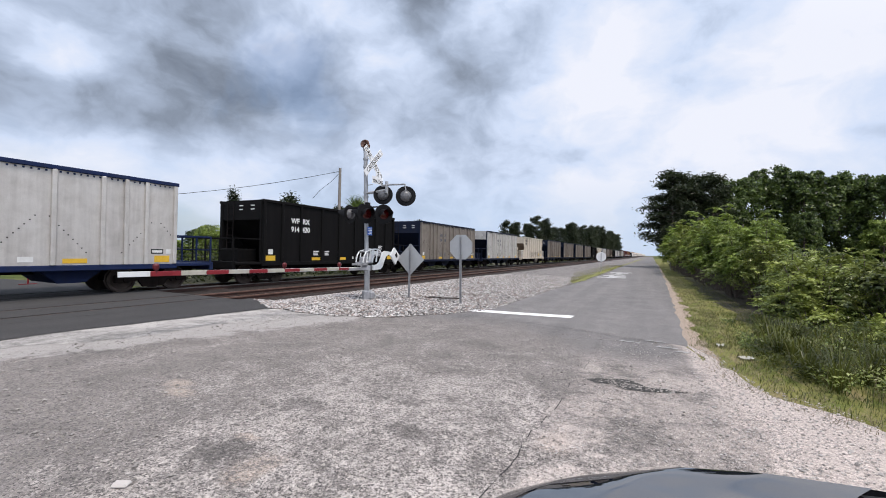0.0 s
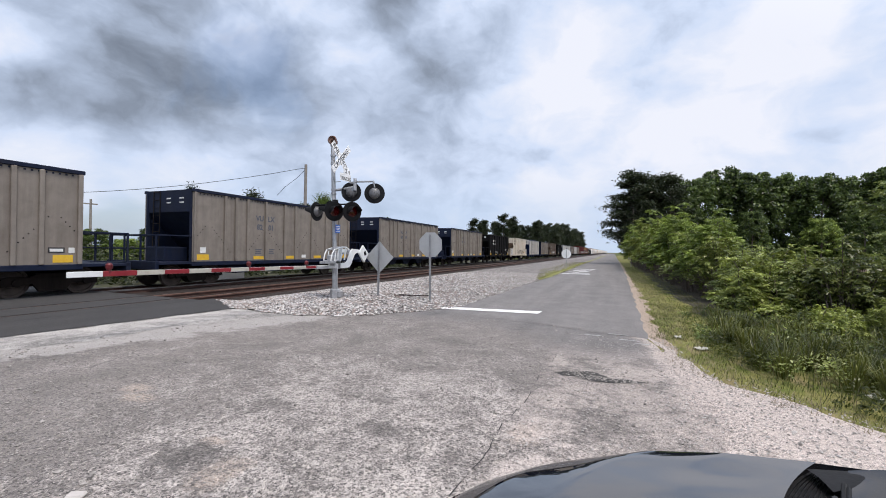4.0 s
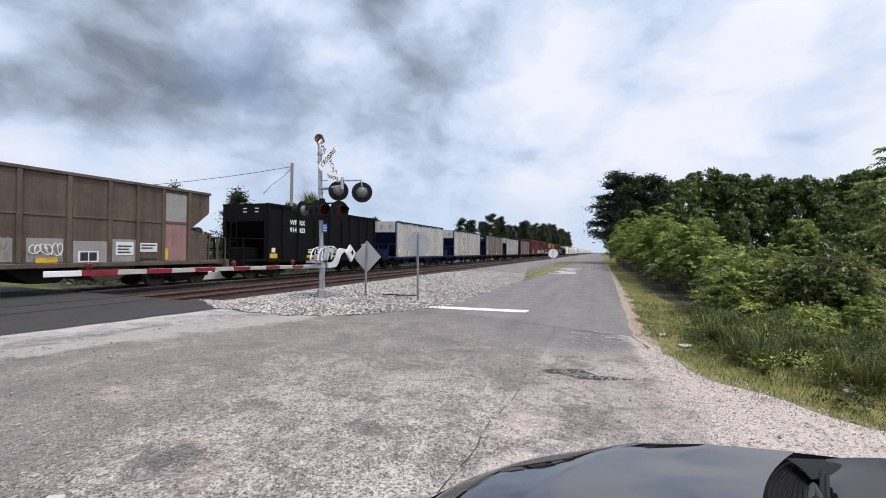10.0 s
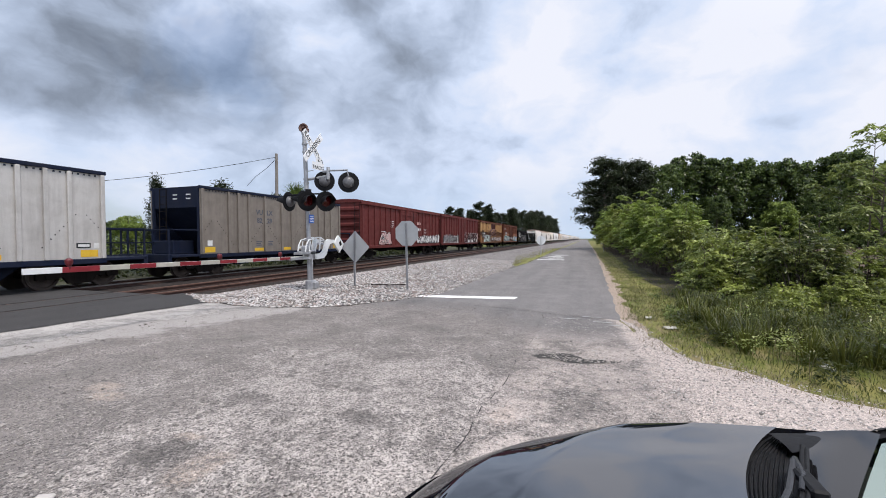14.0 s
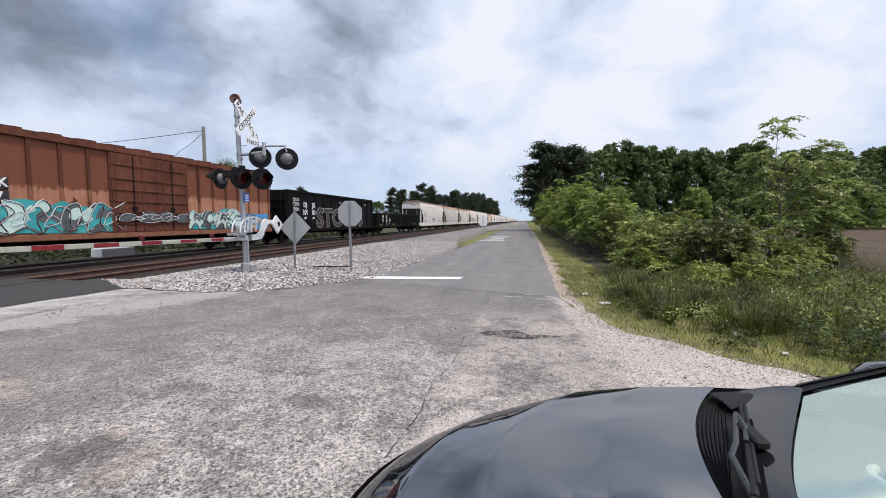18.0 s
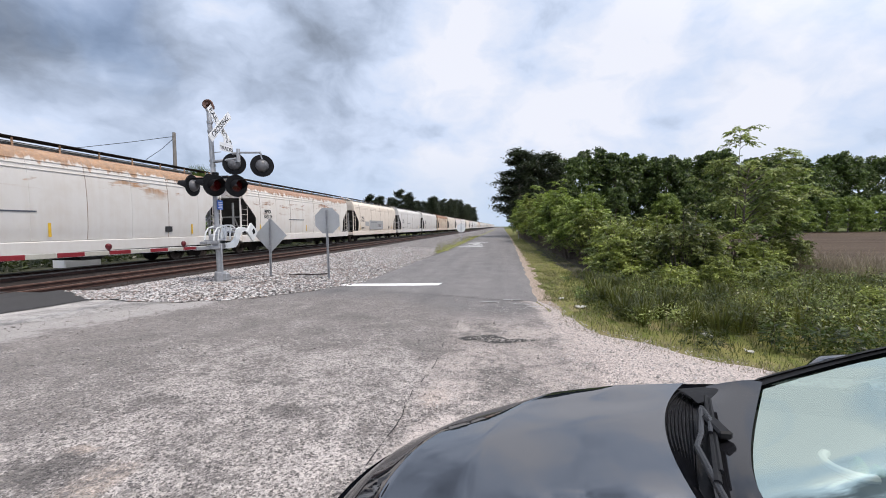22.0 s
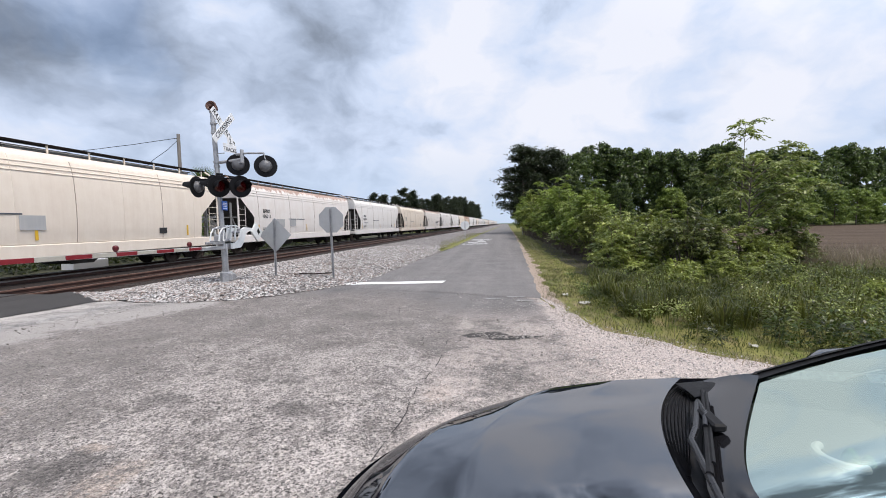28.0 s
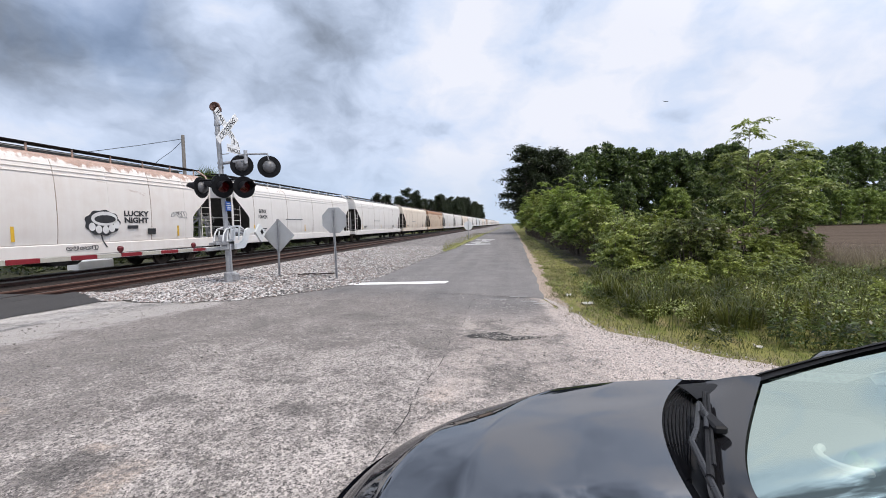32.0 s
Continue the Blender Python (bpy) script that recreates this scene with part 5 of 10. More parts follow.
def old_hopper(paint, label, top=3.98, half=5.55, notch=0.55, grab=None, posts=9, places=None):
    """An older hopper: flat posted side with a small notch at each end, sloped end sheet over an open frame."""
    car = thing("hopper_car", label, "freight car", (LINE, 0, 0), group="coal cars")
    q = half - notch
    for sx in (-1, 1):
        s = Shape()
        out = [(-half, 3.1), (-half, top - 0.1), (half, top - 0.1), (half, 3.1), (q, 2.36), (half - 0.08, 2.08), (half - 0.08, 1.02), (-half + 0.08, 1.02), (-half + 0.08, 2.08), (-q, 2.36)]
        a = (sx * 1.44, sx * 1.49)
        s.prism(out, 0, min(a), max(a))
        part("side", s, paint, car)
        part("top_chord", Shape().bevel_box(min(sx * 1.42, sx * 1.57), max(sx * 1.42, sx * 1.57), -half - 0.04, half + 0.04, top - 0.11, top, 0.015), paint, car)
        part("side_sill", Shape().bevel_box(min(sx * 1.42, sx * 1.56), max(sx * 1.42, sx * 1.56), -half - 0.4, half + 0.4, 0.88, 1.04, 0.02), paint, car)
        for y in places or [(half - 0.75) * (2 * k / (posts - 1) - 1) for k in range(posts)]:
            o = (sx * 1.488, sx * 1.56)
            part("side_post", Shape().bevel_box(min(o), max(o), y - 0.07, y + 0.07, 1.04, top - 0.11, 0.02), paint, car)
    for sy in (-1, 1):
        s = Shape()
        e, i = sy * half, sy * (half - 1.9)
        s.box(-1.44, 1.44, min(e, e - sy * 0.05), max(e, e - sy * 0.05), 3.05, top - 0.05)
        part("end_panel", s, paint, car)
        s = Shape()
        s.add([(-1.44, e, 3.06), (1.44, e, 3.06), (1.44, i, 1.45), (-1.44, i, 1.45), (-1.44, e - sy * 0.07, 3.06), (1.44, e - sy * 0.07, 3.06), (1.44, i - sy * 0.07, 1.45), (-1.44, i - sy * 0.07, 1.45)],
              [(0, 1, 2, 3), (7, 6, 5, 4), (0, 4, 5, 1), (1, 5, 6, 2), (2, 6, 7, 3), (3, 7, 4, 0)])
        part("slope_sheet", s, TAN_END, car, "darker slope sheet with rust stains")
        s = Shape()
        f = sy * (half - 0.1)
        s.bevel_box(-1.44, 1.44, f - 0.05, f + 0.05, 2.02, 2.12, 0.01)
        for x in (-1.4, -0.5, 0.5, 1.4):
            s.bevel_box(x - 0.06, x + 0.06, f - 0.05, f + 0.05, 1.02, 2.08, 0.01)
        s.bevel_box(-1.3, 1.3, f - sy * 0.6 - 0.04, f - sy * 0.6 + 0.04, 1.02, 2.0, 0.01)
        part("end_frame", s, paint, car)
        s = Shape()
        s.bevel_box(-1.5, 1.5, min(sy * (half + 0.9), sy * (half + 1.1)), max(sy * (half + 0.9), sy * (half + 1.1)), 0.74, 1.06, 0.015)
        s.bevel_box(-1.3, 1.3, min(sy * (half - 1.0), sy * (half + 1.0)), max(sy * (half - 1.0), sy * (half + 1.0)), 0.86, 1.0, 0.015)
        part("end_platform", s, paint, car)
        part("brake_cylinder", Shape().tube((-0.2, sy * (half + 0.15), 2.3), (0.7, sy * (half + 0.15), 2.3), 0.20, n=14), paint, car, smooth=True)
        for x in (-1.45, 1.45):
            for o in (0.25, 0.70):
                s = Shape().path([(x, sy * (half + o - 0.2), 1.0), (x, sy * (half + o - 0.2), 1.95), (x, sy * (half + o - 0.1), 2.05), (x, sy * (half + o + 0.12), 2.05), (x, sy * (half + o + 0.2), 1.95), (x, sy * (half + o + 0.2), 1.0)], 0.03, 6)
                part("grab_rail", s, SPRAY_WHITE if grab is None else grab, car, "pale bent grab rail")
        ladder(car, -0.2, sy * (half + 0.06), 1.0, top - 0.1, SPRAY_WHITE, "x", lean=-sy * 0.05)
        coupler(car, sy * (half + 1.05), sy)
        truck(car, sy * (half - 0.9))
    part("centre_sill", Shape().bevel_box(-0.3, 0.3, -half - 1.0, half + 1.0, 0.70, 0.96, 0.02), TRUCK, car)
    for y in (-2.2, 0.8, 2.6):
        part("hopper_bay", Shape().prism([(y - 1.2, 1.05), (y + 1.2, 1.05), (y + 0.35, 0.40), (y - 0.35, 0.40)], 0, -1.3, 1.3), TRUCK if y < 2 else paint, car)
    s = Shape()
    s.grid([[(x, y, top - 0.32 + 0.3 * (1 - (x / 1.45) ** 2)) for x in (-1.43, -0.7, 0, 0.7, 1.43)] for y in [half * 0.99 * k / 8 for k in range(-8, 9)]])
    part("load", s, LOAD, car, "heaped pale stone", smooth="all")
    return car


def boxcar(paint, roof_paint, label, half=8.45, top=4.58, door=1.9, door_paint=None, post_paint=None):
    """A boxcar with ribbed sides, a plug door, ribbed ends and a shallow roof."""
    car = thing("boxcar", label, "freight car", (LINE, 0, 0), group="boxcars")
    body = part("body", Shape().bevel_box(-1.46, 1.46, -half, half, 1.08, top - 0.05, 0.02), paint, car)
    s = Shape()
    s.prism([(-1.56, top - 0.12), (-1.56, top - 0.02), (-0.8, top + 0.10), (0, top + 0.13), (0.8, top + 0.10), (1.56, top - 0.02), (1.56, top - 0.12)], 1, -half - 0.08, half + 0.08)
    roof = part("roof", s, roof_paint, car)
    n = 15
    for k in range(n):
        y = -half + 0.3 + (2 * half - 0.6) * k / (n - 1)
        part("roof_rib", Shape().prism([(-1.5, top - 0.01), (-0.8, top + 0.11), (0, top + 0.14), (0.8, top + 0.11), (1.5, top - 0.01), (1.5, top + 0.04), (0.8, top + 0.155), (0, top + 0.185), (-0.8, top + 0.155), (-1.5, top + 0.04)], 1, y - 0.05, y + 0.05), roof_paint, roof)
    for sx in (-1, 1):
        for k in range(8):
            for sy in (-1, 1):
                y = sy * (door / 2 + 0.75 + (half - door / 2 - 0.95) * k / 7)
                o = (sx * 1.458, sx * 1.54)
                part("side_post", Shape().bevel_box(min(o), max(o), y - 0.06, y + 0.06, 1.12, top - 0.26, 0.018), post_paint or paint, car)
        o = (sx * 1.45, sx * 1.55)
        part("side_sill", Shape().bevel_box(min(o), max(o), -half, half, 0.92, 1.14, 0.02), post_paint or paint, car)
        o = (sx * 1.458, sx * 1.575)
        part("eave_plate", Shape().bevel_box(min(o), max(o), -half - 0.02, half + 0.02, top - 0.27, top - 0.125, 0.015), roof_paint, car)
        o = (sx * 1.47, sx * 1.56)
        d = part("door", Shape().bevel_box(min(o), max(o), -door, door, 1.14, top - 0.28, 0.02), door_paint or paint, car)
        s = Shape()
        o = (sx * 1.555, sx * 1.60)
        for y in (-door + 0.08, -0.5, 0.5, door - 0.08):
            s.bevel_box(min(o), max(o), y - 0.035, y + 0.035, 1.2, top - 0.30, 0.008)
        for z in (1.5, 1.95, 2.4, 2.85, 3.3, 3.85):
            s.bevel_box(min(o), max(o), -door, door, z - 0.03, z + 0.03, 0.008)
        part("door_bars", s, door_paint or paint, d)
        rod = Shape()
        o = sx * 1.62
        for y in (-0.95, 0.95):
            rod.tube((o, y, 1.2), (o, y, top - 0.3), 0.022, n=6)
            rod.bevel_box(o - 0.03, o + 0.03, y - 0.10, y + 0.10, 2.0, 2.2, 0.01)
        part("lock_rods", rod, STEEL_DARK, d, "door lock rods")
    for sy in (-1, 1):
        y = sy * (half + 0.006)
        # ends take the roof paint; the dark one has the ends' shade painted in
        part("end_panel", Shape().bevel_box(-1.45, 1.45, y - 0.012, y + 0.012, 1.1, top - 0.14, 0.004), roof_paint, car)
        for k in range(5):
            z = 1.55 + k * 0.60
            y = sy * (half + 0.016)
            part("end_rib", Shape().prism([(y, z - 0.20), (y + sy * 0.10, z - 0.07), (y + sy * 0.10, z + 0.07), (y, z + 0.20)], 0, -1.38, 1.38), roof_paint, car)
        ladder(car, 1.22, sy * (half + 0.13), 1.0, top - 0.2, STEEL_DARK)
        s = Shape().bevel_box(-1.5, 1.5, min(sy * half, sy * (half + 0.2)), max(sy * half, sy * (half + 0.2)), 0.78, 1.1, 0.02)
        part("end_sill", s, TRUCK, car)
        coupler(car, sy * (half + 0.15), sy)
        truck(car, sy * (half - 1.9))
    part("centre_sill", Shape().bevel_box(-0.35, 0.35, -half, half, 0.66, 0.98, 0.02), TRUCK, car)
    part("brake_gear", Shape().bevel_box(-0.5, 0.6, 1.2, 2.4, 0.55, 0.85, 0.03), TRUCK, car)
    part("air_tank", Shape().tube((-0.4, -2.2, 0.72), (-0.4, -1.0, 0.72), 0.2, n=12), TRUCK, car)
    return car


def gondola(paint, label, half, top, floor=1.1, posts=12, category="freight car"):
    """An open gondola with side posts and a heavy top chord."""
    car = thing("gondola_car", label, category, (LINE, 0, 0), group="gondola cars")
    for sx in (-1, 1):
        o = (sx * 1.42, sx * 1.47)
        part("side", Shape().bevel_box(min(o), max(o), -half, half, floor - 0.1, top - 0.08, 0.008), paint, car)
        o = (sx * 1.38, sx * 1.56)
        part("top_chord", Shape().bevel_box(min(o), max(o), -half - 0.03, half + 0.03, top - 0.16, top, 0.02), paint, car)
        part("side_sill", Shape().bevel_box(min(o), max(o), -half, half, floor - 0.28, floor - 0.06, 0.02), paint, car)
        for k in range(posts):
            y = -half + 0.12 + (2 * half - 0.24) * k / (posts - 1)
            o2 = (sx * 1.468, sx * 1.55)
            part("side_post", Shape().bevel_box(min(o2), max(o2), y - 0.07, y + 0.07, floor - 0.06, top - 0.16, 0.022), paint, car)
    for sy in (-1, 1):
        part("end_panel", Shape().bevel_box(-1.42, 1.42, min(sy * half, sy * (half - 0.06)), max(sy * half, sy * (half - 0.06)), floor - 0.1, top - 0.02, 0.01), paint, car)
        for z in np.arange(floor + 0.3, top - 0.2, 0.55):
            part("end_rib", Shape().bevel_box(-1.4, 1.4, sy * (half + 0.04) - 0.05, sy * (half + 0.04) + 0.05, z - 0.05, z + 0.05, 0.015), paint, car)
        part("end_sill", Shape().bevel_box(-1.5, 1.5, min(sy * half, sy * (half + 0.5)), max(sy * half, sy * (half + 0.5)), 0.78, 1.06, 0.02), TRUCK, car)
        ladder(car, 1.3, sy * (half + 0.13), 0.9, top - 0.05, STEEL_DARK)
        coupler(car, sy * (half + 0.4), sy)
        truck(car, sy * (half - 1.7))
    part("floor", Shape().bevel_box(-1.42, 1.42, -half + 0.05, half - 0.05, floor - 0.12, floor - 0.04, 0.01), paint, car)
    part("centre_sill", Shape().bevel_box(-0.35, 0.35, -half, half, 0.62, floor - 0.12, 0.02), TRUCK, car)
    return car


def covered_hopper(paint, label, half=8.85, top=4.62):
    """A long covered hopper: rounded sides, sloped ends, roof walk, end ladders and frames."""
    car = thing("covered_hopper_car", label, "freight car", (LINE, 0, 0), group="covered hopper cars")
    prof = [(1.50, 1.22), (1.555, 1.7), (1.575, 2.3), (1.57, 2.9), (1.54, 3.5), (1.47, 3.95), (1.38, 4.22), (1.22, 4.40), (0.9, top - 0.13), (0.45, top - 0.04), (0, top)]
    full = [(-x, z) for x, z in prof] + prof[-2::-1]

    def cut(z):
        """How far the side is drawn in at each height by the end slope."""
        return float(np.interp(z, [2.35, 3.45], [1.45, 0.18]))
    s = Shape()
    fine = []
    for (xa, za), (xb, zb) in zip(prof, prof[1:]):
        fine += [(xa + (xb - xa) * j / 3, za + (zb - za) * j / 3) for j in range(3)]
    fine.append(prof[-1])
    full = [(-x, z) for x, z in fine] + fine[-2::-1]
    rows = []
    for f in (-1, -0.66, -0.33, 0, 0.33, 0.66, 1):
        rows.append([(x, f * (half - cut(z)), z) for x, z in full])
    s.grid(rows)
    s.box(-1.45, 1.45, -half + 1.9, half - 1.9, 1.1, 1.24)
    body = part("body", s, paint, car, smooth=True)
    for sx in (-1, 1):
        o = (sx * 1.36, sx * 1.56)
        part("side_sill", Shape().bevel_box(min(o), max(o), -half + 0.02, half - 0.02, 0.74, 1.20, 0.03), paint, car)
        for z in (3.70, 3.86, 4.02):
            s = Shape()
            xx = float(np.interp(z, [p[1] for p in prof], [p[0] for p in prof]))
            s.tube((sx * (xx + 0.01), -half + 0.4, z), (sx * (xx + 0.01), half - 0.4, z), 0.022, n=6)
            part("side_bead", s, paint, body)
        for k in range(1, 9):
            y = -half + 2 * half * k / 9
            s = Shape()
            for (xa, za), (xb, zb) in zip(prof[:6], prof[1:7]):
                s.tube((sx * xa, y, za), (sx * xb, y, zb), 0.014, n=5, caps=False)
            part("seam", s, SEAM if k % 2 else paint, body)
        s = Shape()
        o = sx * 0.52
        s.bevel_box(o - 0.28, o + 0.28, -half - 0.1, half + 0.1, top + 0.20, top + 0.235, 0.006)
        walk_ = part("roof_walk", s, STEEL_DARK, car)
        s = Shape()
        n = 12
        for k in range(n):
            y = -half + 0.25 + (2 * half - 0.5) * k / (n - 1)
            s.bevel_box(o + sx * 0.20 - 0.02, o + sx * 0.20 + 0.02, y - 0.03, y + 0.03, top - 0.14, top + 0.21, 0.004)
        tagged(part("walk_brackets", s, paint, walk_), kind="stuff")
    s = Shape()
    s.bevel_box(-0.2, 0.2, -half + 0.6, half - 0.6, top - 0.02, top + 0.13, 0.03)
    part("hatch_trough", s, END_GREY, car)
    for sy in (-1, 1):
        y = sy * half
        e = y - sy * 0.19
        s = Shape()
        ring = [(x, z) for x, z in full if z >= 3.40]
        s.prism(ring, 1, min(e, e - sy * 0.04), max(e, e - sy * 0.04))
        part("end_panel", s, paint, car, "pale end panel")
        i = y - sy * 2.75
        s = Shape()
        s.add([(-1.53, e, 3.44), (1.53, e, 3.44), (1.48, i, 1.30), (-1.48, i, 1.30), (-1.53, e - sy * 0.06, 3.44), (1.53, e - sy * 0.06, 3.44), (1.48, i - sy * 0.06, 1.30), (-1.48, i - sy * 0.06, 1.30)],
              [(0, 1, 2, 3), (7, 6, 5, 4), (0, 4, 5, 1), (1, 5, 6, 2), (2, 6, 7, 3), (3, 7, 4, 0)])
        part("slope_sheet", s, END_DARK, car, "slope sheet with grime and deep shade in its dark paint")
        for m_ in range(2):
            part("end_mark", Shape().box(0.25, 0.75, e + sy * 0.002, e + sy * 0.010, 4.10 - 0.16 * m_, 4.18 - 0.16 * m_) if sy > 0 else Shape().box(0.25, 0.75, e - 0.010, e - 0.002, 4.10 - 0.16 * m_, 4.18 - 0.16 * m_), END_GREY, car)
        part("end_platform", Shape().bevel_box(-1.5, 1.5, min(y - sy * 0.4, y + sy * 0.16), max(y - sy * 0.4, y + sy * 0.16), 0.82, 1.12, 0.02), paint, car)
        s = Shape()
        s.bevel_box(-0.35, 0.35, min(y - sy * 2.2, y), max(y - sy * 2.2, y), 0.78, 1.06, 0.02)
        part("stub_sill", s, TRUCK, car)
        for x in (-1.44, 1.44):
            s = Shape()
            s.path([(x, y - sy * 0.05, 0.9), (x, y - sy * 0.05, 4.1), (x * 0.86, y - sy * 0.05, 4.5), (x * 0.5, y - sy * 0.02, top + 0.2)], 0.045, 6)
            part("corner_frame", s, paint, car)
        s = Shape()
        for x in (-0.85, 0.85):
            s.bevel_box(x - 0.05, x + 0.05, min(y - sy * 0.25, y - sy * 0.15), max(y - sy * 0.25, y - sy * 0.15), 1.1, 3.2, 0.01)
        s.bevel_box(-1.44, 1.44, y - sy * 0.2 - 0.04, y - sy * 0.2 + 0.04, 2.28, 2.34, 0.01)
        s.bevel_box(-1.44, 1.44, y - sy * 0.2 - 0.04, y - sy * 0.2 + 0.04, 1.75, 1.80, 0.01)
        s.tube((-0.9, y - sy * 0.2, 2.3), (-0.5, y - sy * 1.5, 1.1), 0.05, n=6).tube((0.9, y - sy * 0.2, 2.3), (0.5, y - sy * 1.5, 1.1), 0.05, n=6)
        part("end_brace", s, END_GREY, car)
        ladder(car, 1.46, y - sy * 0.42, 0.95, 3.05, paint, "y", 0.62)
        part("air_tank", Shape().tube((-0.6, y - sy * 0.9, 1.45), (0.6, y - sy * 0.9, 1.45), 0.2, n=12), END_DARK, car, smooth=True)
        coupler(car, y + sy * 0.1, sy)
        truck(car, sy * (half - 1.75))
        if sy < 0:
            brake_wheel(car, y - sy * 0.1 - 0.1, 2.2, END_GREY)
    for k in range(4):
        y = (k - 1.5) * 3.7
        s = Shape()
        s.prism([(y - 1.7, 1.22), (y + 1.7, 1.22), (y + 0.4, 0.36), (y - 0.4, 0.36)], 0, -0.7, 0.7)
        # same dark paint: shade beneath the car is put into the bay colour
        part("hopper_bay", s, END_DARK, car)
    return car


def scribble(car, y0, y1, z0, z1, mats, count, seed, x=1.548, name="graffiti", label="sprayed graffiti"):
    """A sprayed piece: a ragged dark ground, a row of leaning angular letters and white outlines."""
    d = random.Random(seed)
    n = max(2, int((y1 - y0) / 0.85))
    up_, down = [], []
    for k in range(3 * n + 1):
        y = y0 + (y1 - y0) * k / (3 * n)
        ends = min(1.0, 4 * min(k, 3 * n - k) / (3 * n) + 0.35)
        up_.append((y + d.uniform(-0.1, 0.1), z0 + (z1 - z0) * ends * d.uniform(0.72, 1.02)))
        down.append((y, z0 + d.uniform(0, 0.06)))
    s = Shape()
    for (a, b), (c, e) in zip(zip(up_, up_[1:]), zip(down, down[1:])):
        s.face([(x, c[0], c[1]), (x, e[0], e[1]), (x, b[0], b[1]), (x, a[0], a[1])])
    part(name, s, mats[0], car, label)
    for k in range(n):
        mat = mats[1 + k % (len(mats) - 1)] if len(mats) > 1 else mats[0]
        cy, w_ = y0 + (y1 - y0) * (k + 0.5) / n, (y1 - y0) / n * 0.72
        lo, hi = z0 + 0.06, z0 + (z1 - z0) * d.uniform(0.78, 1.0)
        tilt = d.uniform(-0.25, 0.35)
        form = d.choice((((-1, 0), (-0.8, 0.7), (-0.4, 1), (0.3, 0.85), (1.1, 1.05), (0.5, 0.62), (0.9, 0.45), (1.2, 0.05), (0.4, 0.28), (0.1, 0.0), (-0.3, 0.3)),
                         ((-1, 0.25), (-0.9, 0.8), (-0.3, 1.05), (0.05, 0.6), (0.5, 1.0), (1.1, 0.9), (1.0, 0.35), (1.3, 0.1), (0.5, -0.05), (0.1, 0.35), (-0.4, 0.0)),
                         ((-0.9, 0.05), (-1.1, 0.55), (-0.6, 0.98), (0.3, 1.0), (0.9, 0.75), (0.3, 0.68), (0.2, 0.52), (1.0, 0.4), (1.1, 0.1), (0.4, 0.0), (-0.4, 0.15)),
                         ((-1.1, 0.0), (-0.5, 0.5), (-0.9, 1.0), (-0.1, 0.9), (0.2, 0.6), (0.7, 1.05), (1.2, 0.75), (0.7, 0.4), (1.0, 0.0), (0.3, 0.15), (-0.3, -0.02))))
        knots = [(cy + w_ * px + tilt * pz * w_, lo + (hi - lo) * pz + d.uniform(-0.05, 0.05)) for px, pz in form]
        pts = bend_round(knots)
        part(name, Shape().add([(x + 0.004 + 0.0006 * k, p, q) for p, q in pts], tessellate_polygon([[Vector((p, q, 0)) for p, q in pts]])), mat, car, label)
        lit = [(cy + (p - cy) * 0.55, (lo + hi) / 2 + (q - (lo + hi) / 2) * 0.45 + 0.12 * (hi - lo)) for p, q in pts]
        part(name, Shape().add([(x + 0.0125 + 0.0006 * k, p, q) for p, q in lit], tessellate_polygon([[Vector((p, q, 0)) for p, q in lit]])), mats[-1] if k % 2 else SPRAY_GREY, car, "second tone of a sprayed letter")
        for r_, shift, tone in ((0.026, 0.010, SPRAY_BLACK), (0.016, 0.020, SPRAY_WHITE)):
            strokes = Shape()
            strokes.path([(x + shift, p, q) for p, q in pts + pts[:1]], r_, 4)
            part(name, strokes, tone, car, "sprayed outlines")
        strokes = Shape()
        c0 = d.uniform(-0.3, 0.3)
        strokes.path([(x + 0.026, p, q) for p, q in bend_round([(cy + w_ * (c0 - 0.35), lo + (hi - lo) * 0.25), (cy + w_ * c0, lo + (hi - lo) * 0.68), (cy + w_ * (c0 + 0.4), lo + (hi - lo) * 0.45), (cy + w_ * (c0 + 0.1), lo + (hi - lo) * 0.30)])], 0.011, 4)
        part(name, strokes, SPRAY_WHITE, car, "white sprayed highlights")


def bend_round(knots, steps=4):
    """A closed outline bent smoothly through its corner points."""
    n, out = len(knots), []
    for i in range(n):
        p0, p1, p2, p3 = (Vector(knots[(i + j) % n]) for j in (-1, 0, 1, 2))
        for k in range(steps):
            t = k / steps
            q = 0.5 * ((2 * p1) + (p2 - p0) * t + (2 * p0 - 5 * p1 + 4 * p2 - p3) * t * t + (3 * p1 - p0 - 3 * p2 + p3) * t ** 3)
            out.append((q.x, q.y))
    return out


def outline_word(word, height, car, at, mat, fill, wide=1.0):
    """A sprayed word: dark fill with a light outline round it."""
    a = lettered(word, height, mat, car, at, 90, "graffiti", wide, 0.082, label="white outlined sprayed word")
    b = lettered(word, height, fill, car, (at[0] + 0.006, at[1], at[2]), 90, "graffiti", wide, 0.050, label="dark fill of a sprayed word")
    return a, b


# where each car's middle is when the clip starts, in metres along the road
GREY, WHITE_BLUE, WHITE_DARK, BLACKCAR = "grey", "white", "pale", "black"


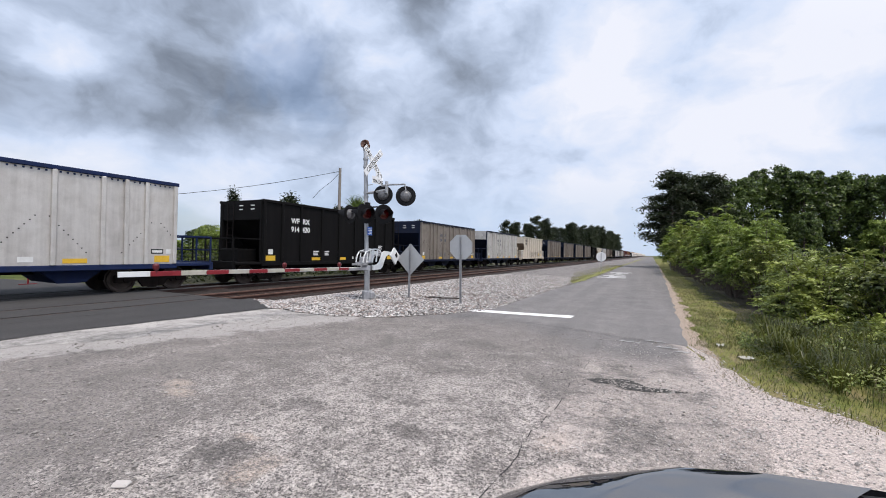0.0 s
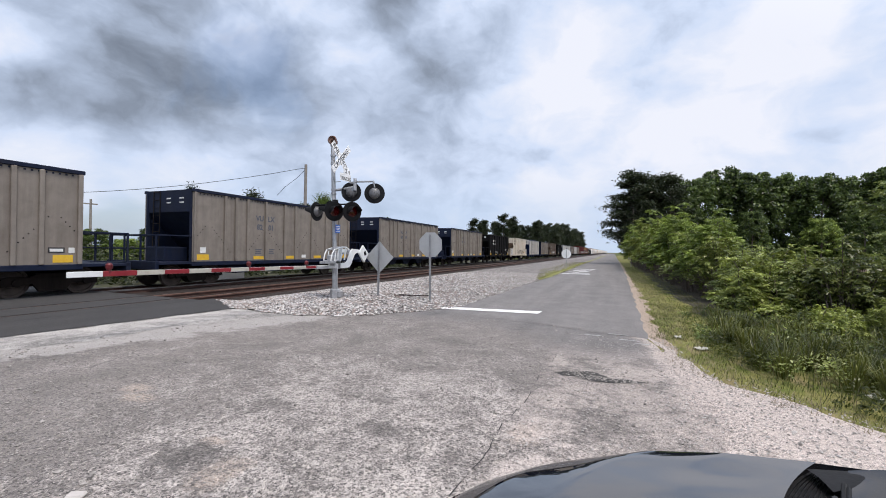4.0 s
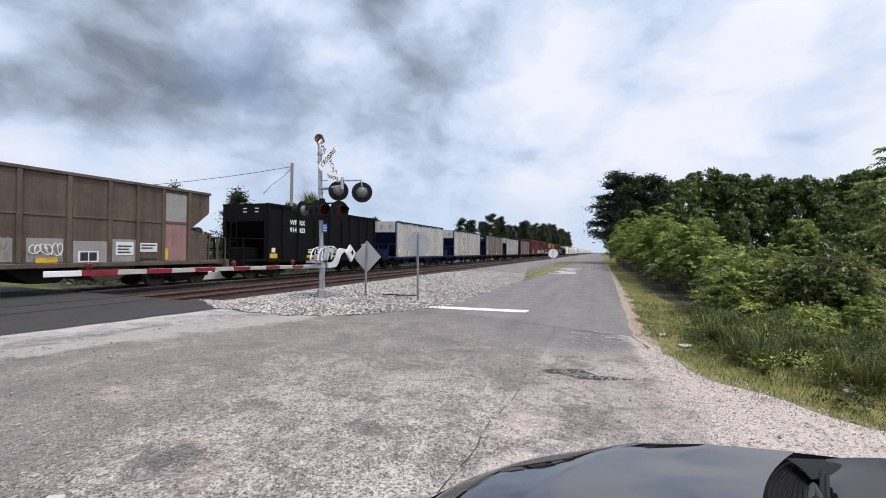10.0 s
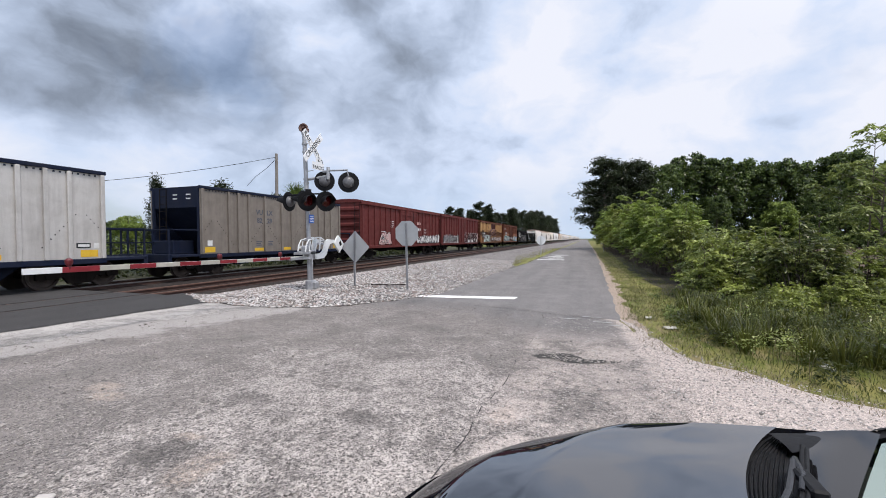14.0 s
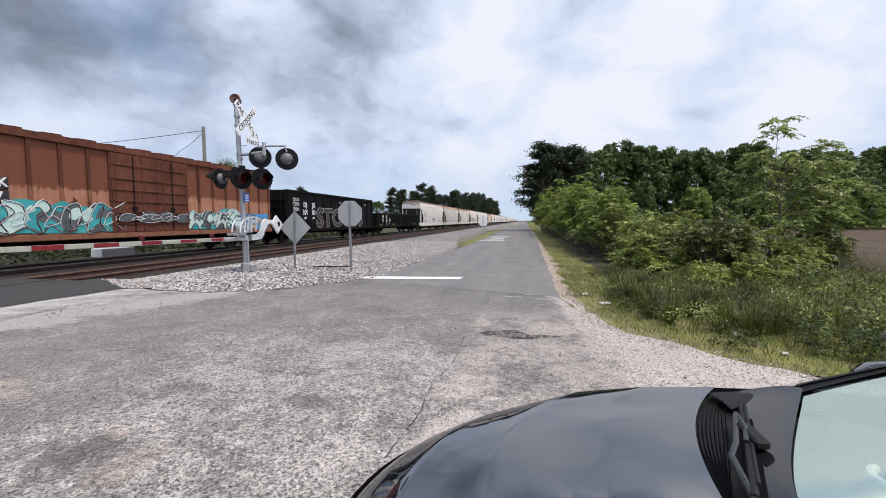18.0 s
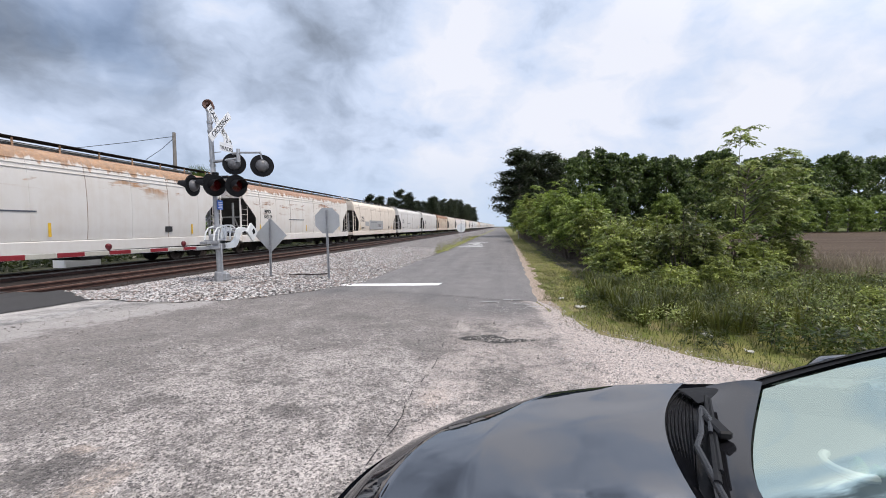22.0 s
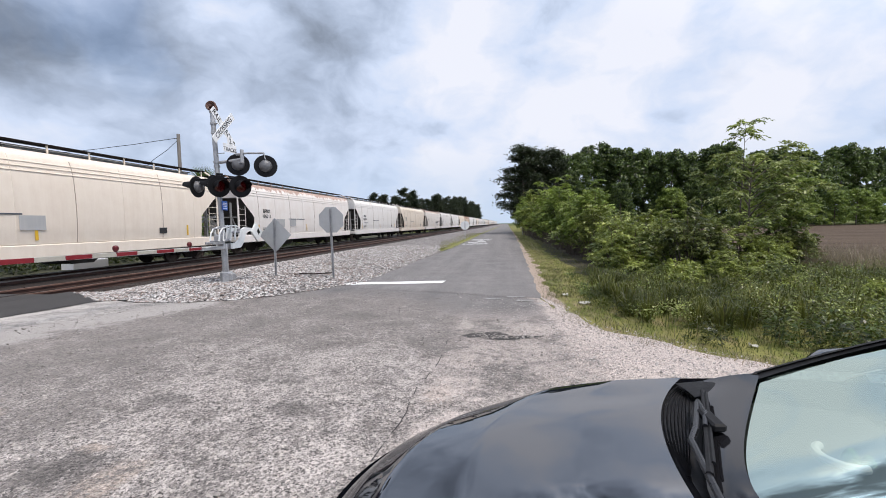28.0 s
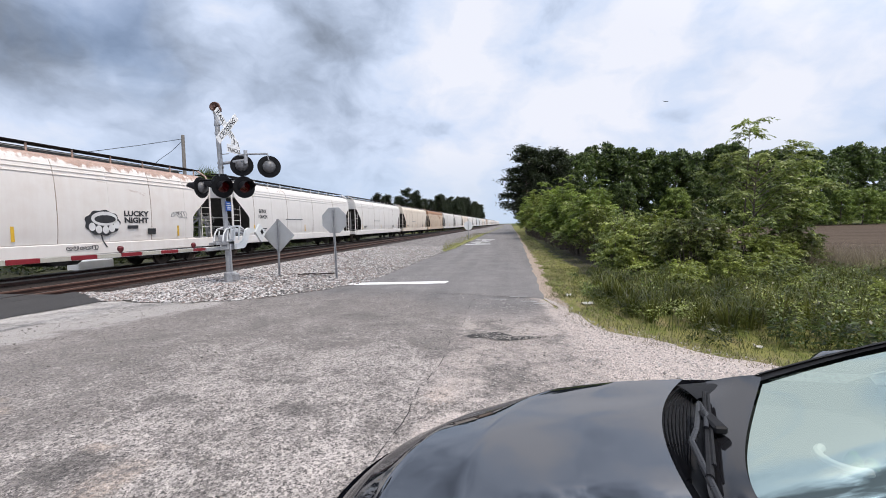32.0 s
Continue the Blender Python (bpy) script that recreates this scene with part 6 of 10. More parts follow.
def dress_coal(car, kind, left, right):
    mat = {GREY: LETTER_NAVY, WHITE_BLUE: LETTER_NAVY, WHITE_DARK: LETTER_NAVY, BLACKCAR: LETTER_WHITE}[kind]
    if left:
        marks(car, left, right, -1.57 if kind != BLACKCAR else -3.1, 3.05, 0.25, mat, 0.36, 0.42)
    for yy, w_ in ((-4.95, 0.55), (-1.98, 0.62), (0.12, 0.60), (2.35, 0.62), (4.92, 0.52)):
        patch(car, yy, 1.15 if abs(yy) < 4 else 1.20, w_, 0.15 if abs(yy) < 4 else 0.24, YELLOW)
    patch(car, -4.95, 1.50, 0.26, 0.24, STICKER, "placard")
    patch(car, 1.20, 1.20, 0.34, 0.16, STICKER, "placard")
    patch(car, 5.14, 1.47, 0.16, 0.17, STICKER, "placard")
    patch(car, 4.75, 1.47, 0.42, 0.17, DECAL_BLACK, "data_panel")
    patch(car, 4.75, 1.47, 0.34, 0.09, STICKER, "data_panel", PANEL + 0.007)
    small_print(car, -1.98, 1.55, 0.40, 3, mat, gap=0.09)
    small_print(car, -1.15, 1.55, 0.36, 3, mat, gap=0.09)
    if kind == BLACKCAR:
        small_print(car, 3.85, 1.95, 0.45, 4, mat, gap=0.09)


COAL = [
    (0, 4.02, WHITE_BLUE, None, None), (1, 18.74, BLACKCAR, ("WF", "914"), ("RX", "420")), (2, 33.39, GREY, ("VU", "84"), ("LX", "14")),
    (3, 48.01, WHITE_DARK, ("VU", "22"), ("LX", "510")), (5, 77.34, GREY, ("VU", "82"), ("LX", "00")), (6, 92.02, GREY, ("VU", "82"), ("LX", "01")),
    (7, 106.7, GREY, ("VU", "83"), ("LX", "17")), (8, 121.38, GREY, ("VU", "81"), ("LX", "83")), (9, 136.1, BLACKCAR, ("WF", "914"), ("RX", "706")),
    (11, 165.63, WHITE_BLUE, ("VU", "22"), ("LX", "288")), (12, 180.31, GREY, ("VU", "82"), ("LX", "26")), (14, 210.45, BLACKCAR, ("WF", "914"), ("RX", "423")),
    (15, 225.1, WHITE_BLUE, ("VU", "22"), ("LX", "252")), (16, 239.9, WHITE_BLUE, ("VU", "22"), ("LX", "311")), (17, 254.55, GREY, ("VU", "82"), ("LX", "28")),
    (18, 269.25, WHITE_DARK, ("VU", "22"), ("LX", "583")), (19, 283.92, GREY, ("VU", "82"), ("LX", "29")),
]
SPEC = {
    GREY: (ALU_GREY, NAVY_DARK, NAVY_DARK, "dusty grey aluminium coal car with blackened navy ends"),
    WHITE_BLUE: (ALU_WHITE, NAVY, NAVY, "bright aluminium coal car with navy blue ends and sills"),
    WHITE_DARK: (ALU_WHITE, NAVY_DARK, NAVY_DARK, "bright aluminium coal car with blackened ends and sills"),
    BLACKCAR: (COAL_BLACK, COAL_BLACK, COAL_BLACK, "black steel coal car with white reporting marks"),
}
base = {}
for k, y, kind, left, right in COAL:
    if kind not in base:
        a, b, c, label = SPEC[kind]
        posts = POSTS if kind != BLACKCAR else [-5.34, -4.3, -3.1, -1.58, -0.2, 1.2, 2.1, 3.3, 4.4, 5.34]
        car = base[kind] = coal_car(a, b, c, posts, label, 3.95 if kind == BLACKCAR else 4.05, end_panel=ALU_WHITE if kind in (WHITE_BLUE, WHITE_DARK) else None)
        if kind != BLACKCAR:
            s = Shape()
            for j in range(64):
                s.box(PANEL - 0.004, PANEL + 0.012, -5.3 + 0.168 * j, -5.25 + 0.168 * j, 3.84, 3.895)
            tagged(part("rivet_row", s, b, car, "row of rivets under the top chord"), kind="stuff")
            s = Shape()
            for mid_ in (-4.7, -1.57, 1.55, 4.7):
                for j in range(9):
                    for sg in (-1, 1):
                        yy, zz = mid_ + sg * (0.16 + 0.115 * j), 2.50 - 0.135 * j
                        if abs(yy) < 5.25:
                            s.bevel_box(PANEL - 0.004, PANEL + 0.014, yy - 0.018, yy + 0.018, zz - 0.018, zz + 0.018, 0.006)
            tagged(part("bay_rivets", s, STEEL_DARK, car, "rows of bolts where the hopper sheets meet the side"), kind="stuff")
        for yy in (-0.55, 0.25):
            for zz in (3.68, 3.50):
                part("end_mark", Shape().box(yy + 0.42, yy + 0.68, -5.432, -5.424, zz - 0.025, zz + 0.025), LETTER_WHITE if kind != WHITE_BLUE else LETTER_NAVY, car)
        fresh = car
    else:
        fresh = None
    if fresh is None:
        fresh = copy_thing(base[kind], pose(LINE, 0, 0))
        for o in [o for o in fresh.children if o.name.split(".")[0] in ("reporting_mark",)]:
            bpy.data.objects.remove(o)
        if left:
            mat = LETTER_WHITE if kind == BLACKCAR else LETTER_NAVY
            marks(fresh, left, right, -1.57 if kind != BLACKCAR else -3.1, 3.05, 0.25, mat, 0.36, 0.42)
    else:
        dress_coal(fresh, kind, left, right)
    cars.append((fresh, y))

def scrawl(car, y0, y1, z0, z1, mat, seed, thick=0.008, letters=6):
    """A loose sprayed squiggle: one line of uneven loops."""
    d = random.Random(seed)
    x, mid_, high_, step = NEAR + 0.03, (z0 + z1) / 2, (z1 - z0) / 2, (y1 - y0) / letters
    for k in range(letters):
        tall, slant, fat = d.uniform(0.55, 1.0), d.uniform(-0.3, 0.3), d.uniform(0.22, 0.5)
        s = Shape()
        s.path([(x, y0 + step * (k + 0.1 + 0.8 * a / 12.0 + fat * math.cos(0.9 * a) + slant * math.sin(0.9 * a)), mid_ + high_ * tall * math.sin(0.9 * a)) for a in range(13)], thick, 4)
        part("graffiti", s, mat, car, "loose sprayed scrawl")


for number, at_, seed in (("4652", 62.4, 5), ("4641", 150.7, 9)):
    car = old_hopper(TAN, "tan-grey hopper car with rust stains and graffiti")
    marks(car, ("VULX", number), ("", ""), -4.15, 3.42, 0.30, LETTER_BLACK, apart=0.0, row=0.46)
    small_print(car, 4.15, 2.0, 0.5, 4, LETTER_BLACK)
    patch(car, 4.2, 1.42, 0.5, 0.16, YELLOW)
    patch(car, 3.0, 1.52, 0.12, 0.42, YELLOW)
    patch(car, 3.4, 1.45, 0.4, 0.26, DECAL_BLACK, "data_panel")
    scrawl(car, -2.4, 2.6, 1.15, 1.95, SPRAY_GREY, seed)
    cars.append((car, at_))
car = old_hopper(BROWN_CAR, "faded brown hopper car with grime and pale patches", half=6.45, notch=0.9, grab=BROWN_CAR, places=[-5.5, -4.4, -3.45, -2.5, -1.3, 0.08, 1.32, 2.51, 3.45, 4.41, 5.49])
part("mid_seam", Shape().bevel_box(1.489, 1.515, -5.5, 5.5, 2.52, 2.58, 0.008), BROWN_CAR, car)
for yy, zz, w_ in ((-4.05, 2.95, 0.62), (-3.1, 2.95, 0.62), (-4.05, 2.45, 0.62), (-3.1, 2.45, 0.62)):
    patch(car, yy, zz, w_, 0.42, SPRAY_WHITE, "number_patch")
marks(car, ("PM", "92"), ("RX", "321"), -3.57, 2.95, 0.28, LETTER_BLACK, apart=0.47, row=0.5, x=PANEL + 0.012)
patch(car, 0.72, 1.45, 0.92, 0.74, PALE_GREY, "paint_patch", PANEL - 0.011)
scrawl(car, 0.30, 1.15, 1.25, 1.70, SPRAY_WHITE, 21, 0.016, 3)
patch(car, 0.75, 1.14, 0.55, 0.16, YELLOW, "graffiti", PANEL + 0.014)
for yy, zz, w_, h_, mt in ((1.95, 1.40, 1.0, 0.72, PALE_GREY), (2.98, 1.45, 0.85, 0.80, PALE_GREY), (4.93, 1.78, 0.90, 1.46, BROWN_GRIME), (4.93, 3.18, 0.90, 1.12, PALE_GREY), (-0.6, 1.45, 1.1, 0.7, PALE_GREY), (-3.0, 1.4, 0.8, 0.6, PALE_GREY)):
    patch(car, yy, zz, w_, h_, mt, "paint_patch", PANEL - 0.011)
for yy, zz, w_, h_ in ((3.01, 1.52, 0.60, 0.48), (3.85, 1.57, 0.66, 0.34)):
    patch(car, yy, zz, w_, h_, SPRAY_WHITE, "number_patch", PANEL)
    small_print(car, yy, zz + 0.09, w_ * 0.8, 3 if h_ > 0.4 else 2, LETTER_BLACK, PANEL + 0.007, 0.11)
patch(car, 1.88, 1.24, 0.60, 0.38, SPRAY_WHITE, "data_panel", PANEL)
for yy in (1.75, 2.01):
    patch(car, yy, 1.24, 0.22, 0.28, DECAL_BLACK, "data_panel", PANEL + 0.007)
patch(car, 3.85, 1.13, 0.66, 0.08, DECAL_BLACK, "data_panel", PANEL)
patch(car, 4.52, 1.32, 0.20, 0.44, YELLOW)
patch(car, -4.9, 1.3, 0.3, 0.4, YELLOW)
scrawl(car, -1.1, -0.1, 1.35, 1.85, PALE_GREY, 14, 0.014, 3)
cars.append((car, 195.2))

# boxcars
car = boxcar(BOX_RED, BOX_RED, "oxide-red boxcar with ribbed ends and tags", half=8.72)
small_print(car, -5.2, 2.3, 0.9, 3, LETTER_WHITE, gap=0.3)
small_print(car, -3.4, 3.2, 0.7, 4, LETTER_WHITE, gap=0.16)
small_print(car, 4.4, 2.6, 0.8, 3, LETTER_WHITE, gap=0.3)
patch(car, 2.6, 3.2, 0.9, 0.25, SPRAY_PINK, "placard")
patch(car, 2.6, 2.6, 0.9, 0.25, SPRAY_WHITE, "placard")
scribble(car, -5.8, -4.0, 1.2, 2.2, [SPRAY_PINK], 5, 3, 1.548)
scribble(car, 2.2, 8.2, 1.2, 2.1, [SPRAY_GREY, SPRAY_WHITE], 6, 4, 1.548)
cars.append((car, 300.95))
car = boxcar(BOX_RED, BOX_RED, "dull red boxcar with large white and pink graffiti", half=8.6)
part("graffiti", Shape().box(1.541, 1.548, 1.7, 8.3, 1.14, 1.55), SPRAY_WHITE, car, "white sprayed ground")
part("graffiti", Shape().box(1.541, 1.548, 7.0, 8.4, 1.55, 2.45), SPRAY_PINK, car, "pink faded panel")
scribble(car, -7.8, -2.0, 1.15, 2.2, [SPRAY_WHITE, SPRAY_GREY], 6, 32, 1.548)
outline_word("SAPER", 1.25, car, (1.566, 4.6, 1.75), SPRAY_WHITE, SPRAY_BLACK, 1.5)
cars.append((car, 319.0))
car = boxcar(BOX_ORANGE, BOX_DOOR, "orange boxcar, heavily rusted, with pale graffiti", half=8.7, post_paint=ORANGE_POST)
part("board", Shape().box(1.541, 1.547, -7.72, -6.90, 1.85, 2.72), DECAL_BLACK, car, "black lettering panel")
part("board", Shape().box(1.541, 1.547, -6.62, -5.80, 1.85, 2.72), DECAL_BLACK, car, "black lettering panel")
marks(car, ("WR", "77"), ("WK", "04"), -6.76, 2.48, 0.21, LETTER_WHITE, 0.55, 0.42, 1.549)
scribble(car, -6.6, -1.6, 1.15, 2.35, [SPRAY_MINT, SPRAY_MINT, SPRAY_GREY, SPRAY_MINT], 8, 41, 1.548)
scribble(car, -1.5, 1.9, 1.2, 1.95, [SPRAY_MAROON, SPRAY_MAROON, SPRAY_TAN], 6, 43, 1.606)
scribble(car, 2.3, 7.0, 1.2, 1.95, [SPRAY_MAROON, SPRAY_TAN, SPRAY_PINK], 6, 42, 1.548)
part("panel", Shape().box(1.603, 1.609, -1.40, 1.88, 3.30, 4.26), SPRAY_MAROON, car, "maroon painted-over panel")
outline_word("CHUG", 1.05, car, (1.612, 0.25, 2.70), SPRAY_PINK, SPRAY_MAROON, 1.25)
patch(car, 7.6, 3.0, 0.42, 0.42, SPRAY_PINK, "placard", 1.475)
cars.append((car, 338.1))
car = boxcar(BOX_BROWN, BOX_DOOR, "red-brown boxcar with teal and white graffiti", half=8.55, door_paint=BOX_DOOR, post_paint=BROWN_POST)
for y0_, y1_ in ((-6.75, -6.03), (-5.87, -5.15)):
    for z0_, z1_ in ((2.62, 2.98), (2.18, 2.54)):
        part("board", Shape().box(1.541, 1.547, y0_, y1_, z0_, z1_), DECAL_BLACK, car, "black lettering panel")
marks(car, ("WR", "44"), ("WK", "37"), -5.95, 2.80, 0.27, LETTER_WHITE, 0.44, 0.44, 1.549)
scribble(car, -8.3, -1.7, 1.15, 2.30, [SPRAY_TEAL, SPRAY_TEAL, SPRAY_GREY, SPRAY_TEAL, SPRAY_MINT], 9, 51, 1.548)
scribble(car, -1.5, 1.5, 1.5, 2.0, [SPRAY_MAROON, SPRAY_GREY], 8, 54, 1.606)
scribble(car, 2.1, 5.6, 1.15, 2.25, [SPRAY_TEAL, SPRAY_MINT, SPRAY_GREY, SPRAY_MINT], 8, 52, 1.548)
part("graffiti", Shape().box(1.541, 1.547, 5.5, 8.15, 1.13, 2.02), SPRAY_BLUE, car, "flat blue sprayed ground")
patch(car, 6.5, 1.72, 0.75, 0.50, DECAL_BLACK, "data_panel", 1.552)
small_print(car, 6.5, 1.88, 0.6, 3, LETTER_WHITE, 1.560, 0.14)
patch(car, 6.75, 1.30, 0.55, 0.22, YELLOW, "graffiti", 1.552)
scrawl(car, 7.0, 7.95, 1.42, 1.78, YELLOW, 58, 0.015, 4)
scrawl(car, -7.6, -7.0, 3.5, 3.85, SPRAY_WHITE, 59, 0.016, 3)
cars.append((car, 357.2))

# gondolas
car = gondola(GON_BLACK, "tall black gondola car with a white outlined word sprayed on it", 7.98, 3.75, posts=13)
outline_word("STOOPS", 1.42, car, (1.556, 0.55, 1.76), SPRAY_ROSE, DECAL_BLACK, 1.24)
small_print(car, 0.2, 3.2, 0.6, 2, SPRAY_PINK)
small_print(car, 6.0, 3.2, 0.6, 2, SPRAY_PINK)
marks(car, ("DJ", "309"), ("JX", "03"), -5.0, 2.75, 0.36, LETTER_WHITE, 0.62, 0.55)
small_print(car, -4.4, 1.85, 0.35, 2, LETTER_WHITE)
small_print(car, -5.6, 1.85, 0.35, 2, LETTER_WHITE)
patch(car, -7.0, 1.75, 0.14, 0.85, YELLOW)
patch(car, -2.9, 1.35, 1.5, 0.55, SPRAY_MAROON, "paint_patch")
for low_, high_, seed in ((2.95, 3.25, 61), (2.60, 2.95, 62), (2.25, 2.60, 63)):
    scrawl(car, -7.35, -6.55, low_, high_, SPRAY_WHITE, seed, 0.014, 3)
cars.append((car, 375.62))
car = gondola(GON_LOW, "low black gondola car with white reporting marks", 8.95, 2.45, posts=16)
marks(car, ("ZV", "62"), ("BX", "57"), -6.35, 2.05, 0.30, LETTER_WHITE, 0.6, 0.40)
lettered("88", 0.30, LETTER_WHITE, car, (PANEL, -4.6, 1.65), 90, "reporting_mark", bold=0.012)
small_print(car, -5.6, 1.45, 0.4, 3, LETTER_WHITE, gap=0.12)
small_print(car, -4.6, 1.45, 0.4, 3, LETTER_WHITE, gap=0.12)
for y in (-7.6, -3.0, 6.5):
    patch(car, y, 1.15, 0.5, 0.18, YELLOW)
cars.append((car, 394.0))

# covered hoppers
KINDS = {
    "w": (HOP_WHITE, "white covered hopper car with a dark roof walk"),
    "c": (HOP_CREAM, "cream covered hopper car with faint rust streaks"),
    "g": (HOP_GREY, "pale grey covered hopper car with dust streaks"),
    "r": (HOP_RUSTY, "white covered hopper car with rust-stained roof edge"),
    "R": (HOP_RED, "white covered hopper car with a heavily rusted roof edge"),
    "p": (HOP_PINK, "white covered hopper car with pinkish rust along its roof edge"),
    "o": (HOP_ORANGE, "cream covered hopper car bleached orange by rust"),
}
ROW = "prRcwwocpwcpwwcowwcwwgwcwowwcwwcrwgwcwwcw"
NUMBERS = {26: ("BPRX", "5546"), 27: ("BPRX", "106190"), 28: ("BPRX", "106174"), 29: ("BPRX", "206217"), 30: ("BPRX", "106219"), 31: ("BPRX", "206267"), 33: ("BPRX", "5557"), 34: ("BPRX", "106211"), 35: ("BPRX", "106195"), 36: ("BPRX", "5575"), 37: ("BPRX", "6292"), 38: ("BPRX", "106424")}
PAINT_OUT = weathered("grey_overpaint", (0.36, 0.36, 0.36), (0.46, 0.45, 0.44), None, 0.6, 0, 0.7)
made = {}
for i, key in enumerate(ROW):
    k = 26 + i
    paint, label = KINDS[key]
    if key not in made:
        car = made[key] = covered_hopper(paint, label)
        small_print(car, -2.0, 2.25, 2.4, 1, LETTER_NAVY, NEAR + 0.035)
        small_print(car, -6.0, 1.62, 0.9, 2, LETTER_BLACK, NEAR + 0.012)
        patch(car, 4.9, 1.6, 0.42, 0.26, DECAL_BLACK, "data_panel", NEAR + 0.012)
        for y in (-6.9, -0.4, 6.4):
            patch(car, y, 1.6, 0.10, 0.5, YELLOW, "reflector", NEAR + 0.012)
    else:
        car = copy_thing(made[key], pose(LINE, 0, 0))
        for o in [o for o in car.children if o.name.split(".")[0] in ("reporting_mark", "paint_patch", "graffiti")]:
            bpy.data.objects.remove(o)
    if k in NUMBERS:
        for word, z in zip(NUMBERS[k], (2.72, 2.38)):
            lettered(word, 0.24, LETTER_BLACK, car, (NEAR + 0.035, -6.0, z), 90, "reporting_mark", bold=0.006)
    for yy, zz, w_, h_ in {29: ((-0.82, 1.90, 5.65, 1.10), (-4.48, 2.05, 1.3, 0.5)), 34: ((-4.3, 1.95, 1.1, 0.55), (-2.6, 2.0, 0.9, 0.55)), 33: ((-0.5, 1.95, 0.8, 0.5),), 35: ((-5.7, 2.0, 1.2, 0.12),)}.get(k, ()):
        patch(car, yy, zz, w_, h_, PAINT_OUT, "paint_patch", NEAR + 0.028)
    if k == 37:
        for word, z in (("LUCKY", 2.36), ("NIGHT", 2.08)):
            lettered(word, 0.21, LETTER_BLACK, car, (NEAR + 0.035, 4.15, z), 90, "graffiti", 1.25, 0.012, label="black sprayed words")
        patch(car, 3.95, 1.80, 0.5, 0.14, LETTER_BLACK, "graffiti", NEAR + 0.030)

        def blob(cy, cz, ry, rz, mat, x, label, lobes=0, deep=0.0):
            pts = [(cy + ry * (1 + deep * math.cos(lobes * a)) * math.cos(a), cz + rz * (1 + deep * math.cos(lobes * a)) * math.sin(a)) for a in [k_ * math.pi / 24 for k_ in range(48)]]
            sh = Shape()
            sh.add([(x, p, q) for p, q in pts], tessellate_polygon([[Vector((p, q, 0)) for p, q in pts]]))
            part("graffiti", sh, mat, car, label)
        blob(2.65, 1.98, 0.72, 0.50, LETTER_BLACK, NEAR + 0.032, "black sprayed scalloped shape", 9, 0.05)
        for cy, cz in ((2.20, 1.82), (2.46, 1.72), (2.74, 1.70), (3.00, 1.76), (3.22, 1.90)):
            blob(cy, cz, 0.13, 0.16, SPRAY_WHITE, NEAR + 0.036, "white sprayed lobe")
        blob(2.72, 2.14, 0.54, 0.28, SPRAY_WHITE, NEAR + 0.036, "white sprayed ring")
        blob(2.74, 2.12, 0.44, 0.16, LETTER_BLACK, NEAR + 0.040, "black sprayed middle")
        part("graffiti", Shape().path([(NEAR + 0.03, 2.55, 1.50), (NEAR + 0.03, 2.60, 1.25), (NEAR + 0.03, 2.75, 1.02)], 0.02, 4), LETTER_BLACK, car, "black sprayed stalk")
        scrawl(car, 1.2, 2.4, 0.92, 1.12, LETTER_BLACK, 3, 0.011, 5)
        scrawl(car, 6.0, 7.0, 2.2, 2.55, SPRAY_GREY, 8, 0.010, 3)
    if k in (26, 29):
        if k == 26:
            patch(car, 0.02, 1.84, 1.54, 0.36, PAINT_OUT, "paint_patch", NEAR + 0.028)
        for zz in (1.92, 1.77):
            patch(car, 0.42 if k == 29 else 0.05, zz, 1.05, 0.09, SPRAY_MAROON, "paint_patch", NEAR + 0.037)
    cars.append((car, 413.2 if k == 26 else 432.33 + 19.408 * (k - 27)))

# ---- crossing signal and signs ----
MAST = Vector((-8.0, 10.68, 0.08))
signal = thing("crossing_signal", "silver railway crossing signal with crossbuck, lamps and lowered gate", "crossing signal", MAST)
lean = Matrix.Rotation(radians(-2.2), 4, "Y")


def lean_at(x, y, z):
    return tuple(lean @ Vector((x, y, z)))


s = Shape()
s.lathe((0, 0, 0.0), (0, 0, 1), [(0.0, 0.165), (0.28, 0.165), (0.31, 0.15), (0.31, 0.06)], 8)
s.bevel_box(0.10, 0.24, -0.09, 0.09, 0.06, 0.26, 0.02)
part("base_box", s, GALV, signal, "grey junction base")
s = Shape()
s.bevel_box(-0.24, 0.24, -0.24, 0.24, -0.12, 0.03, 0.02)
s.v = [(x * 0.8, y * 0.8, z) for x, y, z in s.v]
part("footing", s, surface("concrete", (0.30, 0.29, 0.28), (0.42, 0.41, 0.39), 4.0, 0.9), signal, "concrete footing")
part("mast", Shape().tube(lean_at(0, 0, 0.3), lean_at(0, 0, 4.82), 0.064, n=16), GALV, signal, smooth=True)
part("mast_sleeve", Shape().tube(lean_at(0, 0, 0.3), lean_at(0, 0, 0.98), 0.088, 0.080, n=16), GALV, signal, smooth=True)
s = Shape()
s.lathe(lean_at(0, 0, 4.78), (0, 0, 1), [(0, 0.07), (0.05, 0.085), (0.10, 0.085), (0.10, 0.0)], 14)
part("mast_cap", s, GALV, signal)
s = Shape()
s.lathe(lean_at(0.0, -0.02, 4.98), (0.30, -0.85, 0.10), [(-0.14, 0.0), (-0.13, 0.07), (-0.06, 0.13), (0.03, 0.145), (0.05, 0.12), (0.0, 0.04), (0.09, 0.035), (0.09, 0.0)], 20)
s.bevel_box(-0.16, -0.02, -0.06, 0.04, 4.84, 4.96, 0.02)
part("bell", s, BELL, signal, "rust-brown warning bell", smooth=True)
part("conduit", Shape().path([(0.10, -0.08, 0.3), (0.13, -0.10, 0.8), (0.09, -0.06, 1.1)], 0.022), GALV, signal)

